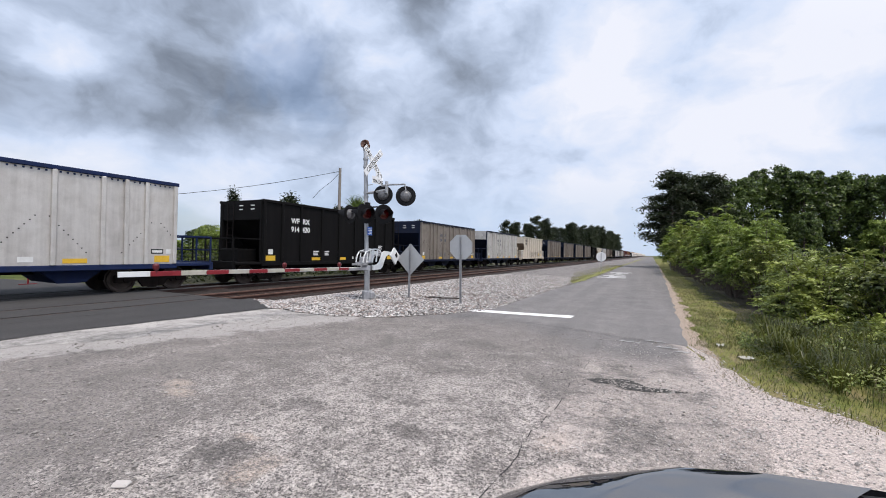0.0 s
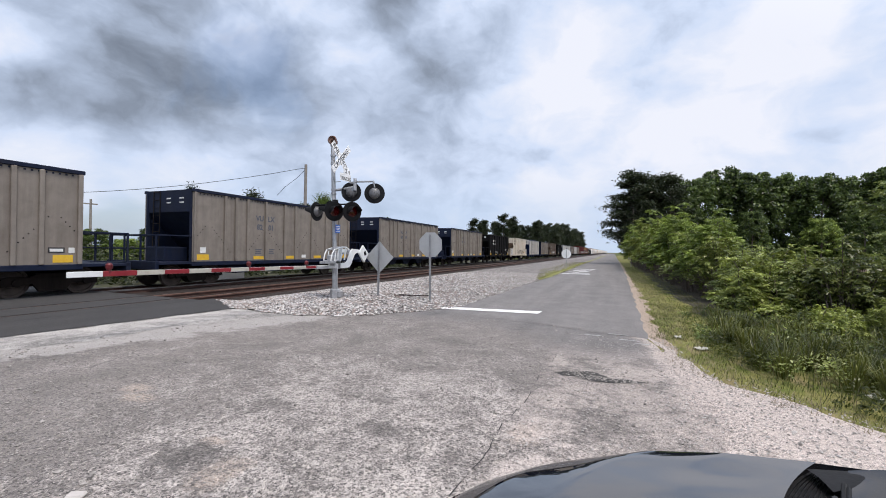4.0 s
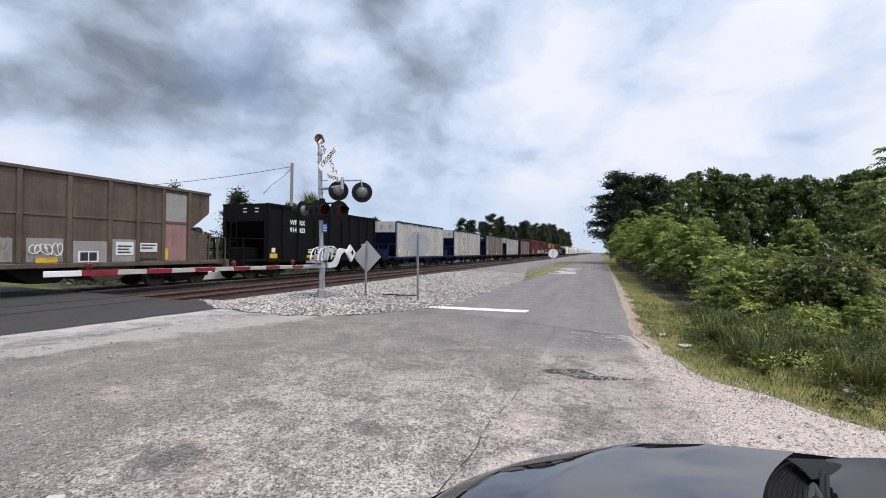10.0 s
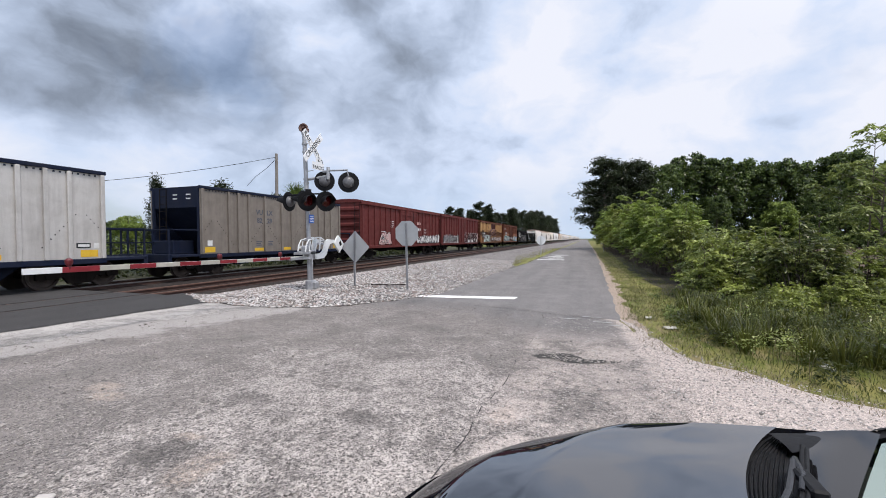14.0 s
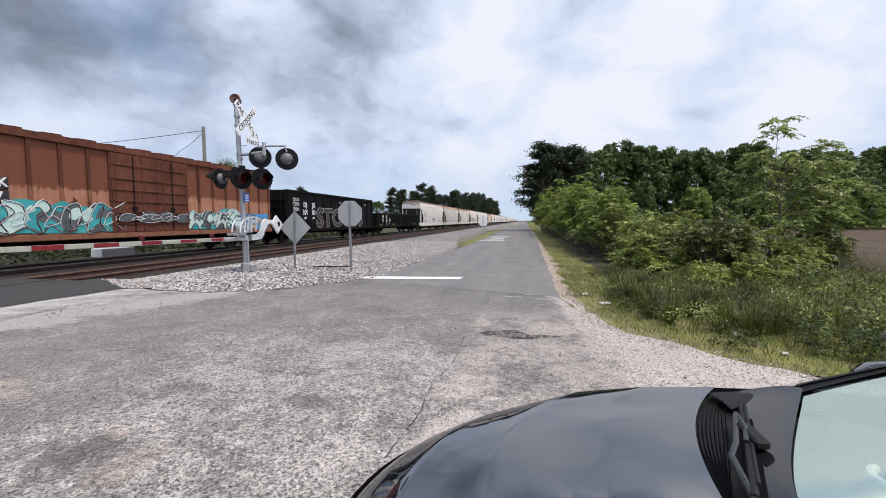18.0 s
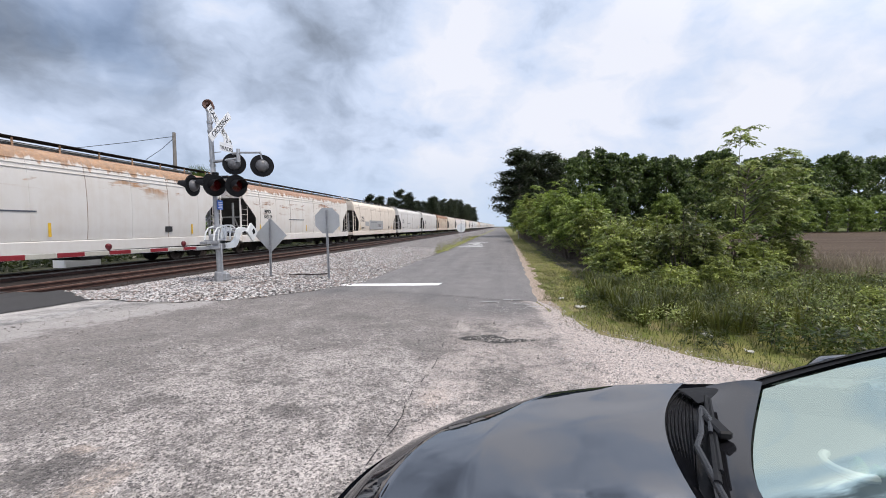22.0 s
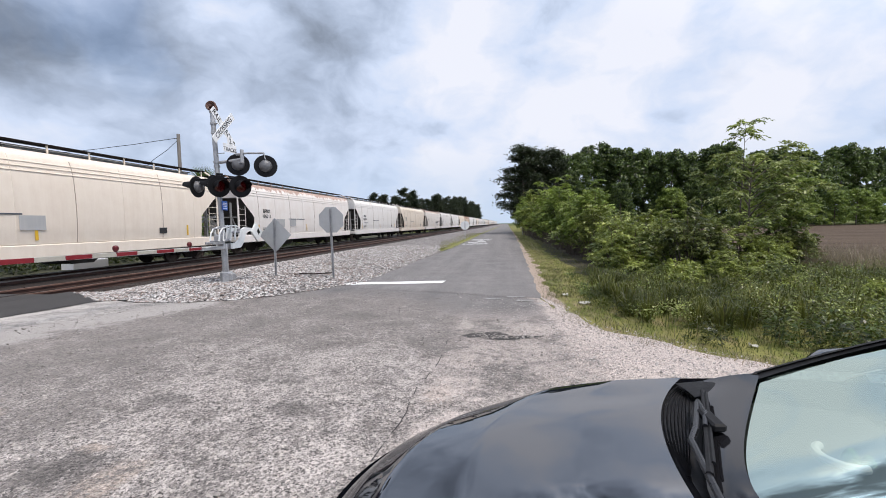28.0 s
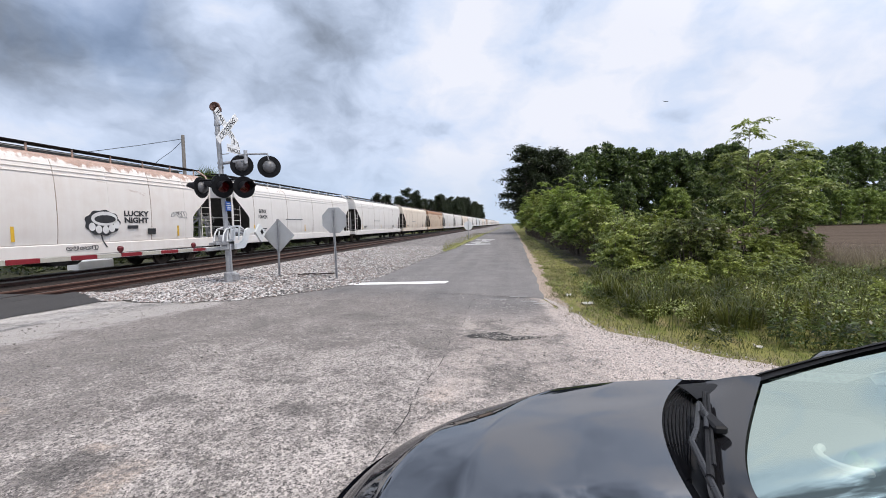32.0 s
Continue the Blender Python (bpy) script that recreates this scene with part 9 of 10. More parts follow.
blades("dry_stalks", 900, tall_spot, 0.5, 0.006, STRAW, "dry stalks standing in the grass", 0.25)
blades("straw_edge", 8000, straw_spot, 0.07, 0.007, STRAW, "dry straw at the edge of the gravel", 0.8)
def brush_spot():
    x, y = 8.2 + 2.6 * dice.random(), 11.8 + 3.0 * dice.random()
    return (x, y, -0.06) if noise.noise(Vector((x * 1.3, y * 1.3, 9))) > -0.1 else None


blades("dead_brush", 1900, brush_spot, 0.85, 0.011, STRAW, "dead grey-brown stalks beside the field", 0.3)
blades("dry_brush", 4200, dry_spot, 0.62, 0.010, STRAW, "dry grey-brown weed stems at the field's edge", 0.4)


def weed_bed(name, plants, seed, mat, leaf, tallest, label, gate):
    """Many small weeds, each a dome of leaves on a stem, in drifts."""
    g = np.random.default_rng(seed)
    cen = []
    while len(cen) < plants:
        y = 4.6 + 8.2 * g.random()
        x = edge_x(y) + 0.55 + 8.5 * g.random() ** 1.25
        k = noise.noise(Vector((x * 0.8, y * 0.8, seed))) + 0.5 * noise.noise(Vector((x * 2.1, y * 2.1, seed)))
        if k > gate - 0.22 * (x - edge_x(y)) and x < 13:
            cen.append((x, y, tallest * min(1, 0.30 + 0.34 * (x - edge_x(y))) * g.uniform(0.45, 1.1)))
    cen = np.array(cen)
    per = 44
    pick = np.repeat(np.arange(plants), per)
    way_ = unit(g.normal(0, 1, (len(pick), 3)) * (1, 1, 0.6) + (0, 0, 0.35))
    h = cen[pick, 2] * g.uniform(0.25, 1.0, len(pick)) ** 0.6
    pts = np.stack([cen[pick, 0], cen[pick, 1], h - 0.06], 1) + way_ * (0.10 + 0.16 * cen[pick, 2])[:, None] * (1, 1, 0.4)
    return tagged(new(name, blades_of(pts, way_ + (0, 0, -0.15), way_ * 0.4 + (0, 0, 1) + g.normal(0, 0.3, pts.shape), leaf * g.uniform(0.6, 1.3, len(pts)), mat, name)), label, "weeds", kind="stuff")


weed_bed("weeds", 950, 7, LEAF_WEED, 0.030, 0.50, "low leafy weeds among the grass", 0.34)
weed_bed("dark_weeds", 380, 19, LEAF_DEEP, 0.040, 0.42, "dark broad-leaved weeds on the bank", 0.30)
weed_bed("pale_weeds", 330, 23, LEAF_YOUNG, 0.030, 0.55, "pale green weeds among the grass", 0.40)

# bare stems in front of the hedge
for x, y in ((3.05, 12.6), (3.2, 12.8), (2.95, 12.9), (3.75, 12.2), (3.85, 12.3)):
    t = thing("sapling", "thin bare sapling stem at the hedge", "sapling", (x, y, -0.06), group="bare saplings")
    part("stem", Shape().tube((0, 0, 0), (dice.uniform(-0.15, 0.15), dice.uniform(-0.1, 0.1), dice.uniform(0.8, 1.15)), 0.016, 0.008, 6), STRAW, t)

# litter
PAPER = surface("litter_white", (0.34, 0.33, 0.29), (0.50, 0.49, 0.44), 12.0, 0.7)
for x, y, sz, name_, label in ((1.48, 8.35, 0.16, "paper_scrap", "crumpled white paper scrap in the grass"), (1.22, 9.3, 0.12, "paper_scrap", "crumpled white paper scrap in the grass"), (2.85, 6.35, 0.13, "plastic_bag", "crumpled pale plastic bag in the grass"), (3.0, 5.6, 0.06, "paper_scrap", "small pale scrap in the grass")):
    s = Shape()
    n = 6
    s.grid([[(sz * (i / n - 0.5) * 1.5 + 0.03 * noise.noise(Vector((i, j, 1.3))), sz * (j / n - 0.5), 0.03 + 0.055 * (1 + noise.noise(Vector((i * 0.9, j * 0.9, sz * 50))))) for i in range(n + 1)] for j in range(n + 1)])
    ob = solid(name_, s, PAPER, label, "litter", smooth="all")
    ob.location = (x, y, -0.06)
    ob.rotation_euler = (0, 0, dice.uniform(0, 3))
s = Shape()
for k in range(7):
    a = dice.uniform(-0.4, 0.4)
    x, y = dice.uniform(-0.5, 0.5), dice.uniform(-0.12, 0.12)
    s.tube((x, y, 0.03), (x + 0.5 * math.cos(a), y + 0.5 * math.sin(a), 0.05), 0.018, 0.01, 5)
ob = solid("dead_branches", s, TIE, "dead brown branches lying on the ballast", "branches")
ob.location = (-6.3, 12.3, 0.10)

# ---- the parked car ----
CAR_PAINT, _n = material("black_car_lacquer", 0.5, 0.0, 1.0, Coat_IOR=2.45, Specular_IOR_Level=0.0)
_v = local(_n)
_n.put(_n.bsdf.inputs["Base Color"], _n.mix(_n.voronoi(_v, 900.0), (0.006, 0.007, 0.011), (0.012, 0.014, 0.021)))
_n.put(_n.bsdf.inputs["Coat Roughness"], _n.span(_n.noise(_v, 9.0, 4.0), 0.4, 0.7, 0.015, 0.06))
_wave = _n.add("ShaderNodeBump", {"Height": _n.noise(_v, 2.6, 2.0, 0.4), "Strength": 0.25, "Distance": 0.02}).outputs[0]
_n.put(_n.bsdf.inputs["Coat Normal"], _wave)
TRIM = surface("black_trim", (0.010, 0.010, 0.011), (0.022, 0.022, 0.024), 20.0, 0.55, Specular_IOR_Level=0.15)
GLOSS_TRIM = surface("satin_black_trim", (0.012, 0.012, 0.014), (0.024, 0.024, 0.027), 14.0, 0.32, Specular_IOR_Level=0.4)
RUBBER = surface("tyre_rubber", (0.014, 0.014, 0.014), (0.030, 0.029, 0.028), 20.0, 0.85)
DASH = surface("dashboard", (0.030, 0.031, 0.033), (0.050, 0.050, 0.052), 20.0, 0.7)
ALLOY = surface("alloy", (0.45, 0.45, 0.47), (0.55, 0.55, 0.57), 8.0, 0.3, 0.9)
SEAT = surface("seat_cloth", (0.035, 0.035, 0.038), (0.06, 0.06, 0.064), 30.0, 0.9)
GLASS, _n = material("heat_reflecting_glass", 0.02)
_gloss = _n.add("ShaderNodeBsdfGlossy", {"Color": (0.85, 1.0, 0.90, 1), "Roughness": 0.02})
_clear = _n.add("ShaderNodeBsdfTransparent", {"Color": (0.74, 0.90, 0.86, 1)})
_end = [x for x in _n.tree.nodes if x.bl_idname == "ShaderNodeOutputMaterial"][0]
_n.put(_end.inputs["Surface"], _n.add("ShaderNodeMixShader", {0: _n.add("ShaderNodeFresnel", {"IOR": 9.0}).outputs[0], 1: _clear.outputs[0], 2: _gloss.outputs[0]}).outputs[0])
BAND, _n = material("black_glass_band", 0.3, 0.0, 1.0, Coat_IOR=1.45, Specular_IOR_Level=0.0)
_n.put(_n.bsdf.inputs["Base Color"], (0.012, 0.012, 0.014, 1))
LAMP_GLASS, _n = material("headlamp_glass", 0.03, Transmission_Weight=0.6, IOR=1.5)
_n.put(_n.bsdf.inputs["Base Color"], (0.30, 0.31, 0.33, 1))
auto = thing("parked_car", "glossy black car parked on the gravel beside the camera", "car", (0, 0.87, 0))


def front_x(v):
    return -0.58 + 0.40 * abs(v) ** 3.8


def cowl_x(v):
    return 0.385 + 0.275 * abs(v) ** 2.4


def hood_z(u, v):
    """A raised middle panel between two creases, with a shallow dish in each flank."""
    mid = float(np.interp(u, [0, 0.08, 0.2, 0.45, 0.75, 1], [0.735, 0.80, 0.86, 0.925, 0.962, 0.985]))
    rim = float(np.interp(u, [0, 0.15, 0.4, 0.7, 1], [0.772, 0.842, 0.918, 0.960, 0.980]))
    k = abs(v) ** 5.0
    grow = min(1.0, 2.2 * u) * (1 - 0.65 * max(0.0, (u - 0.75) / 0.25))
    crease = 0.42 + 0.34 * u - 0.02 * u * u
    e = max(0.0, min(1.0, (crease + 0.10 - abs(v)) / 0.20))
    panel = 0.0028 * e * e * (3 - 2 * e)
    dish = -0.0045 * math.exp(-((abs(v) - 0.80) / 0.11) ** 2) * math.exp(-((u - 0.66) / 0.30) ** 2)
    return mid * (1 - k) + rim * k + grow * panel + dish


def smooth_grid(fn, nu, nv):
    s = Shape()
    s.grid([[fn(i / nu, -1 + 2 * j / nv) for j in range(nv + 1)] for i in range(nu + 1)])
    return s


s = smooth_grid(lambda u, v: (front_x(v) + (cowl_x(v) - front_x(v)) * u, 0.86 * v, hood_z(u, v)), 48, 140)
part("hood", s, CAR_PAINT, auto, "glossy black hood", smooth="all")

# shell: side and nose, taken round the car in plan
plan = [(3.70, -0.55)] + [(3.55, -0.80), (3.2, -0.87), (2.0, -0.89), (0.9, -0.885)] + [(cowl_x(1) - 0.06, -0.885)] + [(0.3, -0.882), (0.0, -0.872), (-0.12, -0.862)]
plan += [(front_x(v) - 0.012, 0.86 * v) for v in [-0.97 + 0.0925 * k for k in range(22)]]
plan += [(x, -y) for x, y in plan[8::-1]]


def belt(x):
    return float(np.interp(x, [-0.75, -0.45, -0.2, 0.1, 0.4, 0.7, 1.2, 3.0, 3.7], [0.725, 0.745, 0.775, 0.893, 0.952, 0.978, 0.99, 1.0, 0.98]))


s = Shape()
levels = [(0.22, 0.94, 0.06), (0.30, 1.0, 0.02), (0.52, 1.025, -0.02), (0.70, 1.015, -0.005), (0.82, 1.0, 0.0), (1.0, 0.985, 0.0)]
rows = []
for f, wide, back in levels:
    rows.append([(x + (back if x < 0.2 else 0), y * wide, (0.22 + (belt(x) - 0.22) * (f - 0.22) / 0.78)) for x, y in plan])
s.grid(rows)
part("body", s, CAR_PAINT, auto, "glossy black body", smooth="all")
s = Shape()
s.box(0.4, 3.5, -0.78, 0.78, 0.22, 0.40)
part("floor_pan", s, TRIM, auto)
s = smooth_grid(lambda u, v: (3.0 + 0.68 * u, 0.84 * v * (1 - 0.2 * u * u), 1.0 - 0.02 * u), 4, 10)
part("trunk_lid", s, CAR_PAINT, auto, smooth="all")

# nose
s = Shape()
for k in range(6):
    z = 0.42 + 0.05 * k
    s.grid([[(front_x(v) - 0.035 + 0.01 * j, 0.86 * v, z + 0.018 * j) for v in [-0.62 + 0.062 * i for i in range(21)]] for j in (0, 1)])
part("grille", s, TRIM, auto, "black slatted grille")
for sg in (-1, 1):
    def eye(u, v, sg=sg):
        w_ = 0.68 + 0.33 * (v + 1) / 2
        return (front_x(w_) - 0.014 + 0.35 * u * (0.25 + 0.75 * (v + 1) / 2) - 0.01, sg * (0.86 * w_ + 0.012 * u), 0.655 + 0.115 * u + 0.03 * (v + 1) / 2)
    part("headlight", smooth_grid(eye, 6, 10), LAMP_GLASS, auto, "smoked headlight", smooth="all")

# cowl, louvres and wipers
def glass_x(y):
    """Where the windscreen's lower edge lies."""
    return float(np.interp(abs(y), [0, 0.10, 0.19, 0.30, 0.434, 0.64, 0.78], [0.414, 0.424, 0.456, 0.505, 0.560, 0.643, 0.715]))


def cowl_at(u, v):
    x0, x1 = cowl_x(v) - 0.012, max(cowl_x(v) + 0.02, glass_x(0.80 * v) + 0.015)
    return (x0 + (x1 - x0) * u, (0.86 - 0.06 * u) * v, 0.948 + 0.026 * (1 - abs(v) ** 4))


cowl = part("cowl", smooth_grid(cowl_at, 4, 24), TRIM, auto, "black plastic cowl", smooth="all")
for k in range(8):
    def fin(u, v, k=k):
        x0, x1 = cowl_x(v * 0.95) + 0.004, max(cowl_x(v * 0.95) + 0.012, glass_x(0.80 * v) - 0.035)
        return (x0 + (x1 - x0) * k / 7.5 + 0.0035 * u, 0.815 * v, 0.953 + 0.026 * (1 - abs(v) ** 4) + 0.011 * u)
    part("louvre", smooth_grid(fin, 1, 24), GLOSS_TRIM, cowl)
for side_ in (1, -1):
    def fillet(u, v, side_=side_):
        f = (v + 1) / 2
        a_ = (float(np.interp(f, [0, 0.5, 1], [0.615, 0.745, 0.925])), float(np.interp(f, [0, 0.5, 1], [0.815, 0.83, 0.875])), 0.972 + 0.022 * f)
        b_ = (float(np.interp(f, [0, 0.5, 1], [0.625, 0.742, 0.880])), float(np.interp(f, [0, 0.5, 1], [0.655, 0.715, 0.770])), 0.984 + 0.046 * f)
        return (a_[0] + (b_[0] - a_[0]) * u, side_ * (a_[1] + (b_[1] - a_[1]) * u), a_[2] + (b_[2] - a_[2]) * u + 0.008 * math.sin(math.pi * u))
    part("fender_fillet", smooth_grid(fillet, 4, 10), TRIM, auto, "black moulding between fender and windscreen", smooth="all")
    foot = Vector((0.44, side_ * 0.13, 1.012))
    tip = Vector((0.648, side_ * 0.65, 1.012))
    s = Shape()
    s.tube(foot, tip, 0.010, 0.007, 8)
    s.tube(foot.lerp(tip, 0.08) + Vector((0.010, 0, 0.006)), foot.lerp(tip, 0.94) + Vector((0.010, 0, 0.006)), 0.006, 0.005, 6)
    wiper = part("wiper", s, TRIM, auto, "black windscreen wiper", smooth=True)
    s = Shape()
    mid_ = foot.lerp(tip, 0.52) + Vector((0.012, 0, 0.010))
    s.bevel_box(mid_.x - 0.016, mid_.x + 0.022, mid_.y - 0.055, mid_.y + 0.055, mid_.z - 0.012, mid_.z + 0.012, 0.006)
    part("blade_clip", s, TRIM, wiper)
    s = Shape()
    s.path([(0.575, side_ * 0.520, 1.020), (0.498, side_ * 0.345, 1.022), (0.462, side_ * 0.285, 1.016), (0.425, side_ * 0.04, 1.004)], 0.009, 8)
    s.path([(0.585, side_ * 0.540, 1.020), (0.560, side_ * 0.430, 1.030), (0.530, side_ * 0.36, 1.022)], 0.007, 6)
    s.lathe((0.425, side_ * 0.04, 0.975), (0, 0, 1), [(0, 0.024), (0.03, 0.020), (0.036, 0)], 12)
    part("wiper_arm", s, GLOSS_TRIM, wiper, "black bent wiper arm", smooth=True)

# glasshouse
def shield(u, v):
    x0, x1 = 0.465 + 0.40 * (math.sqrt(v * v + 0.09) - 0.3) / 0.744, 1.75 + 0.06 * v * v
    bow = 0.03 * math.sin(math.pi * u)
    return (x0 + (x1 - x0) * u - bow * 0.6, (0.765 + (0.565 - 0.765) * u) * v, 0.985 + 0.012 * (1 - v * v) + 0.042 * v ** 4 * (1 - u * u) + 0.38 * u + bow * 0.5)


pane = part("windshield", smooth_grid(shield, 12, 24), GLASS, auto, "tinted windscreen", smooth="all")
pane.visible_shadow = False


def band(u, v):
    """The black printed band along the foot of the windscreen."""
    x, y, z = shield(0.030, v * 0.995)
    gx, gy, gz = glass_x(0.80 * v), 0.80 * v, 0.984 + 0.01 * v ** 4
    return (gx + (x - 0.004 - gx) * u, gy + (y - gy) * u, gz + (z + 0.006 - gz) * u + 0.006 * math.sin(math.pi * u))


part("glass_band", smooth_grid(band, 6, 40), BAND, pane, "black printed band", smooth="all")
for sg in (-1, 1):
    def flank(u, v, sg=sg):
        x, y, z = shield((v + 1) / 2, sg * (0.995 - (0.022 + 0.04 * (1 - (v + 1) / 2) ** 4) * u))
        return (x - 0.004, y, z + 0.006)
    part("glass_band", smooth_grid(flank, 2, 14), TRIM, pane, "black printed band", smooth="all")
s = smooth_grid(lambda u, v: (1.73 + 0.06 * v * v + (1.17 - 0.04 * v * v) * u, (0.59 - 0.02 * u) * v, 1.352 + 0.045 * math.sin(math.pi * min(1, u * 0.8 + 0.15)) - 0.02 * v * v), 10, 12)
part("roof", s, CAR_PAINT, auto, smooth="all")
s = smooth_grid(lambda u, v: (2.86 + 0.45 * u, (0.57 + 0.14 * u) * v, 1.372 - 0.36 * u), 4, 10)
part("rear_window", s, GLASS, auto, smooth="all").visible_shadow = False
for sg in (-1, 1):
    s = Shape()
    rows = []
    for u in [k / 12 for k in range(13)]:
        x, y, z = shield(u, 1.0)
        rows.append([(x - 0.010, sg * (y - 0.010), z + 0.012), (x + 0.02, sg * (y + 0.02), z + 0.012), (x + 0.06, sg * (y + 0.035), z - 0.02)])
    s.grid(rows)
    part("windscreen_pillar", s, TRIM, auto, "black windscreen pillar", smooth="all")
    s = Shape()
    s.grid([[(0.90 + 2.1 * u, sg * (0.86 - 0.015 * u), 0.985) for u in [k / 8 for k in range(9)]], [(1.78 + 1.05 * u, sg * 0.60, 1.355) for u in [k / 8 for k in range(9)]]])
    part("side_window", s, GLASS, auto).visible_shadow = False
    s = Shape()
    s.path([(0.90, sg * 0.87, 0.985), (3.05, sg * 0.86, 0.995)], 0.014, 6).path([(2.05, sg * 0.865, 0.99), (2.1, sg * 0.60, 1.355)], 0.03, 6).path([(1.77, sg * 0.595, 1.36), (2.85, sg * 0.59, 1.37), (3.25, sg * 0.75, 1.02)], 0.03, 6)
    part("window_frame", s, TRIM, auto)
    s = Shape()
    s.lathe((1.24, sg * 1.05, 0.975), (1, 0, 0), [(0, 0.0), (0.015, 0.05), (0.06, 0.085), (0.13, 0.098), (0.17, 0.095), (0.172, 0.0)], 18)
    s.v = [(x, y if abs(y - sg * 1.05) < 1e-6 else sg * 1.05 + (y - sg * 1.05) * 1.25, 0.975 + (z - 0.975) * 0.85) for x, y, z in s.v]
    mir = part("side_mirror", s, CAR_PAINT, auto, "glossy black side mirror", smooth="all")
    part("mirror_foot", Shape().tube((1.28, sg * 0.84, 0.97), (1.32, sg * 0.98, 1.0), 0.035, 0.03, 8), TRIM, mir)
    for x in (-0.02, 2.72):
        wh = part("wheel", Shape().lathe((x, sg * 0.68, 0.315), (0, sg, 0), [(0, 0.20), (0, 0.29), (0.03, 0.315), (0.17, 0.315), (0.20, 0.29), (0.20, 0.21)], 28), RUBBER, auto, "tyre", smooth=True)
        s = Shape().lathe((x, sg * 0.84, 0.315), (0, sg, 0), [(0, 0.21), (0.02, 0.20), (0.0, 0.18), (-0.02, 0.05), (0.03, 0.04), (0.03, 0)], 28)
        part("rim", s, ALLOY, wh, "alloy rim", smooth=True)

# inside
s = smooth_grid(lambda u, v: (0.50 + 0.30 * abs(v) ** 1.8 + 0.60 * u - 0.2 * u * abs(v) ** 2, 0.72 * v, 0.955 - 0.01 * (1 - u) - 0.04 * u * u), 6, 20)
part("dashboard", s, DASH, auto, "dark grey dashboard", smooth="all")
s = Shape()
s.lathe((1.32, -0.36, 0.88), (0.85, 0, -0.5), [(-0.015, 0.185), (0, 0.20), (0.015, 0.185), (0, 0.17), (-0.015, 0.185)], 28)
s.tube((1.32, -0.36, 0.88), (1.1, -0.36, 0.80), 0.05, n=8)
part("steering_wheel", s, TRIM, auto, smooth=True)
for sg in (-1, 1):
    s = Shape()
    s.bevel_box(1.45, 2.0, sg * 0.36 - 0.25, sg * 0.36 + 0.25, 0.40, 0.60, 0.05)
    s.bevel_box(1.95, 2.12, sg * 0.36 - 0.24, sg * 0.36 + 0.24, 0.50, 1.18, 0.05)
    s.bevel_box(2.02, 2.12, sg * 0.36 - 0.13, sg * 0.36 + 0.13, 1.18, 1.32, 0.04)
    part("seat", s, SEAT, auto)
s = Shape()
arc = [(0.845 + 0.060 * math.cos(a), 0.305 + 0.060 * math.sin(a), 0.985) for a in [2.0 + 0.22 * k for k in range(14)]]
s.path(arc, 0.011, 8)
part("dash_ornament", s, SIGN_WHITE, auto, "white curved ornament on the dashboard", smooth=True)
s = Shape()
for dx, dy, r_ in ((0.0, 0.0, 0.020), (0.022, -0.01, 0.016), (-0.01, -0.022, 0.014), (0.014, 0.02, 0.014)):
    s.lathe((0.865 + dx * 1.4, 0.315 + dy * 1.4, 0.968), (0, 0, 1), [(0, r_), (r_ * 0.7, r_ * 0.9), (r_ * 1.4, r_ * 0.4), (r_ * 1.5, 0)], 10)
part("dash_toy", s, surface("soft_green", (0.10, 0.20, 0.06), (0.20, 0.32, 0.12), 20.0, 0.9), auto, "small green soft ornament", smooth=True)

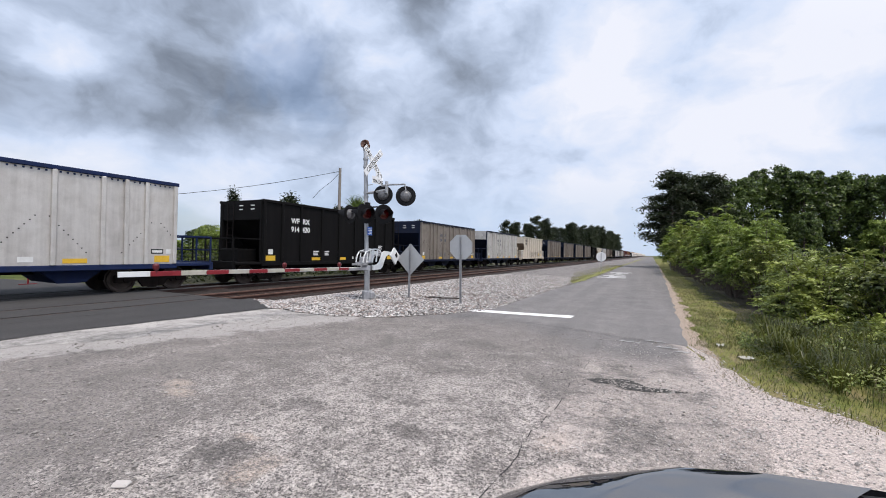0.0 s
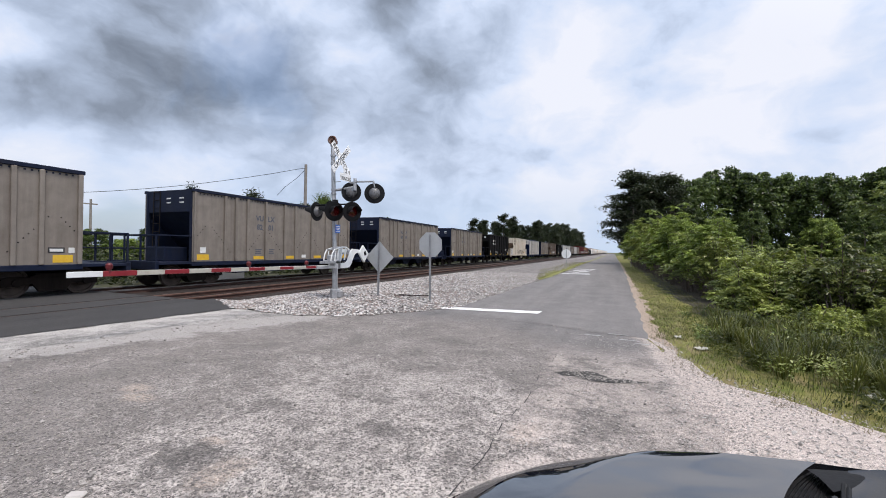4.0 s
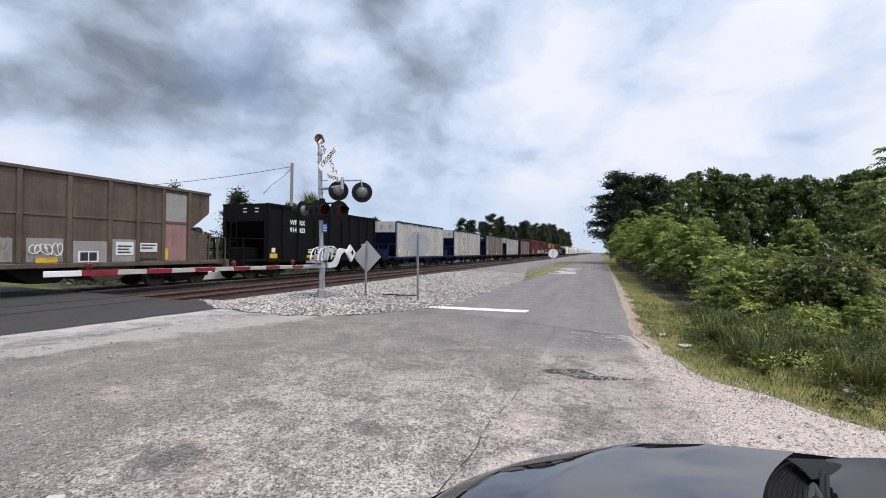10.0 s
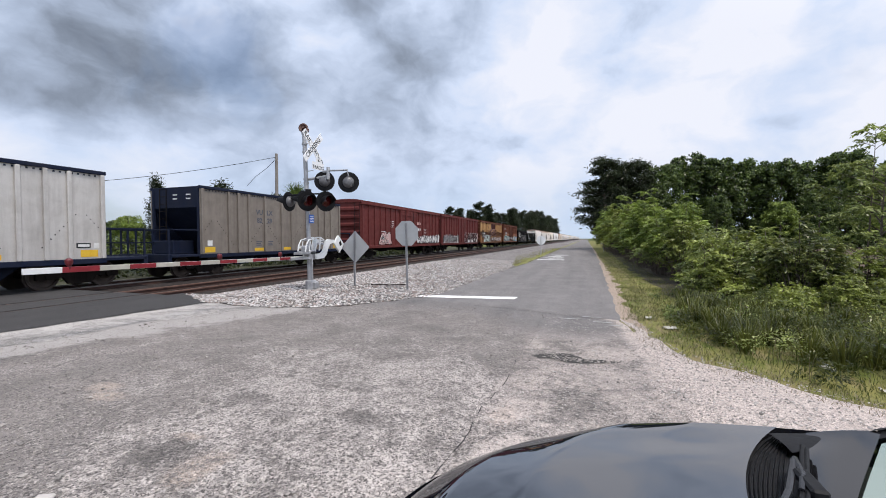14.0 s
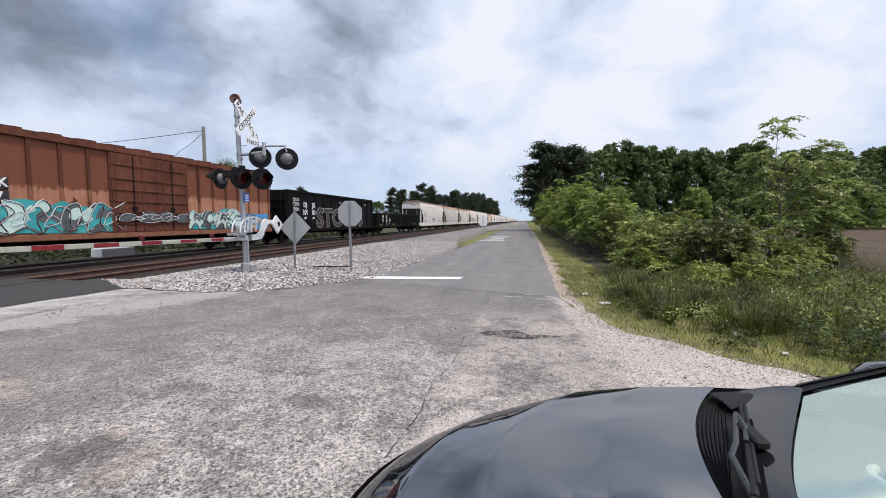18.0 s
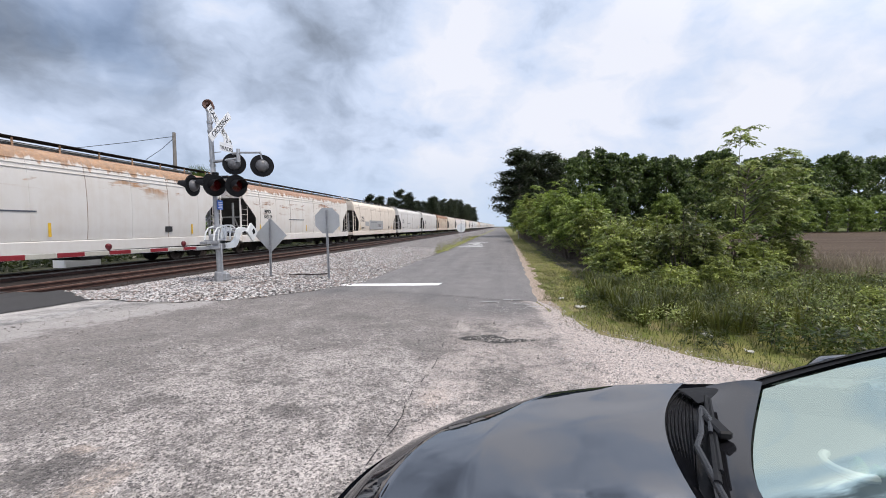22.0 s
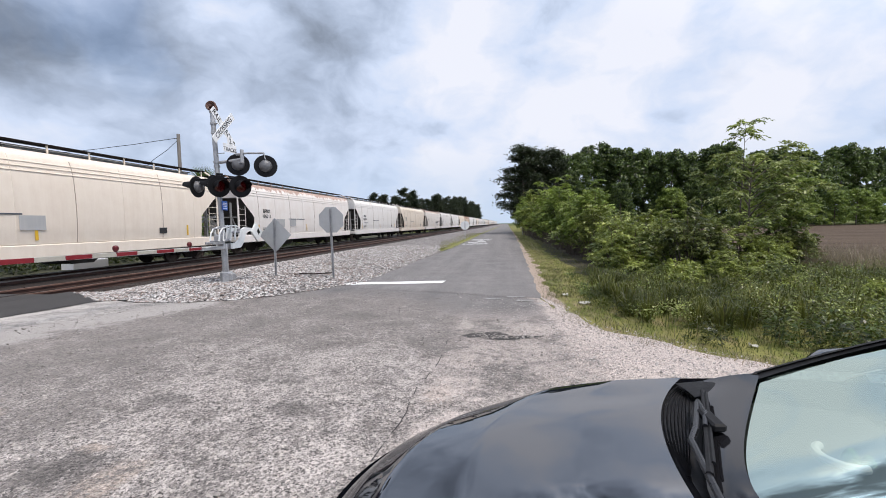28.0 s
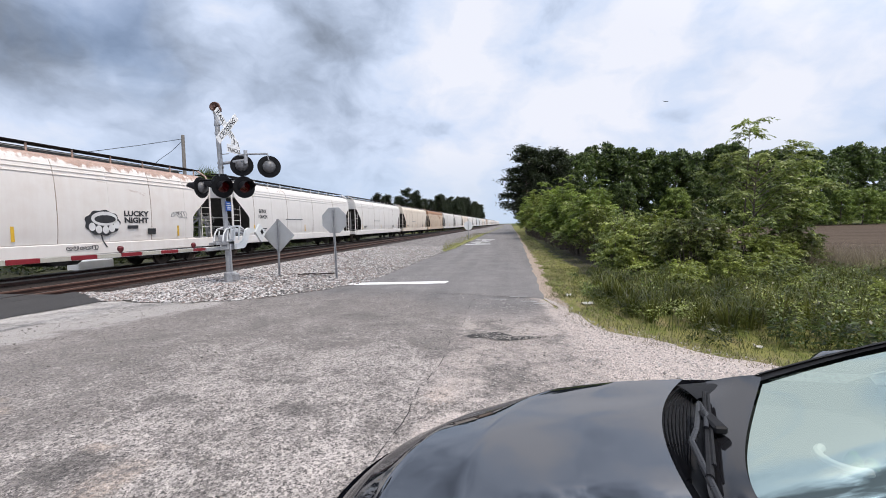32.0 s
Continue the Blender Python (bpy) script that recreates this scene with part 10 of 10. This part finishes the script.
# ---- the bird ----
FEATHER = surface("dark_feather", (0.055, 0.050, 0.048), (0.11, 0.10, 0.095), 12.0, 0.8)
BIRD = [(0, 60, -250, 60, 0, 0, 0), (27.0, 23.0, 16.0, 16.5, 0, 0, 3), (28.3, 23.3, 32.5, 18.4, 0, -3, -3), (29.0, 24.2, 42.1, 20.1, 0, -4, -5), (29.5, 24.8, 48.7, 20.9, 0, 12, -7), (30.0, 25.9, 57.0, 22.4, 0, 14, -8), (30.5, 27.0, 65.3, 23.6, 0, 2, -7), (31.0, 27.9, 72.6, 24.3, 0, -2, -6), (31.5, 28.7, 79.9, 24.6, 0, 8, -6), (32.0, 29.5, 86.3, 24.2, 0, 8, -6)]
bird = thing("bird", "dark soaring bird with spread wings", "bird", BIRD[0][1:4])
s = Shape()
s.lathe((0, -0.36, 0), (0, 1, 0), [(0, 0.0), (0.06, 0.06), (0.20, 0.10), (0.40, 0.095), (0.56, 0.055), (0.66, 0.04), (0.72, 0.0)], 12)
s.v = [(x * 0.62, y * 0.62, z * 0.62) for x, y, z in s.v]
part("body", s, FEATHER, bird, smooth="all")
part("tail", Shape().prism([(-0.04, -0.19), (0.04, -0.19), (0.08, -0.38), (-0.08, -0.38)], 2, -0.008, 0.008), FEATHER, bird)
wings = []
for sg in (-1, 1):
    s = Shape()
    s.prism([(sg * 0.04, 0.16), (sg * 0.45, 0.24), (sg * 0.82, 0.16), (sg * 0.90, -0.02), (sg * 0.84, -0.16), (sg * 0.45, -0.20), (sg * 0.04, -0.18)], 2, -0.014, 0.014)
    s.v = [(x * 0.62, y * 0.62, z * 0.62) for x, y, z in s.v]
    wings.append((part("wing", s, FEATHER, bird), -sg))


def travelled(t):
    """How far the train has come after t seconds."""
    return 18.598 * t + 0.02492 * t * t - 0.0001716 * t ** 3


def motions():
    for car, y in cars:
        walk(car, [(t, pose(LINE, y - travelled(t), 0)) for t in (0, 4, 8, 12, 16, 20, 24, 28, 32)])
    walk(bird, [(t, pose(*p)) for t, *p in BIRD])
    for wing, sign in wings:
        walk(wing, [(t, pose(0, 0, 0, 0, sign * a, 0)) for t, a in ((0, 8), (28.6, 8), (29.0, 4), (29.4, 12), (29.8, 3), (30.4, 10), (31.0, 4), (31.6, 11), (32, 6))])


motions()
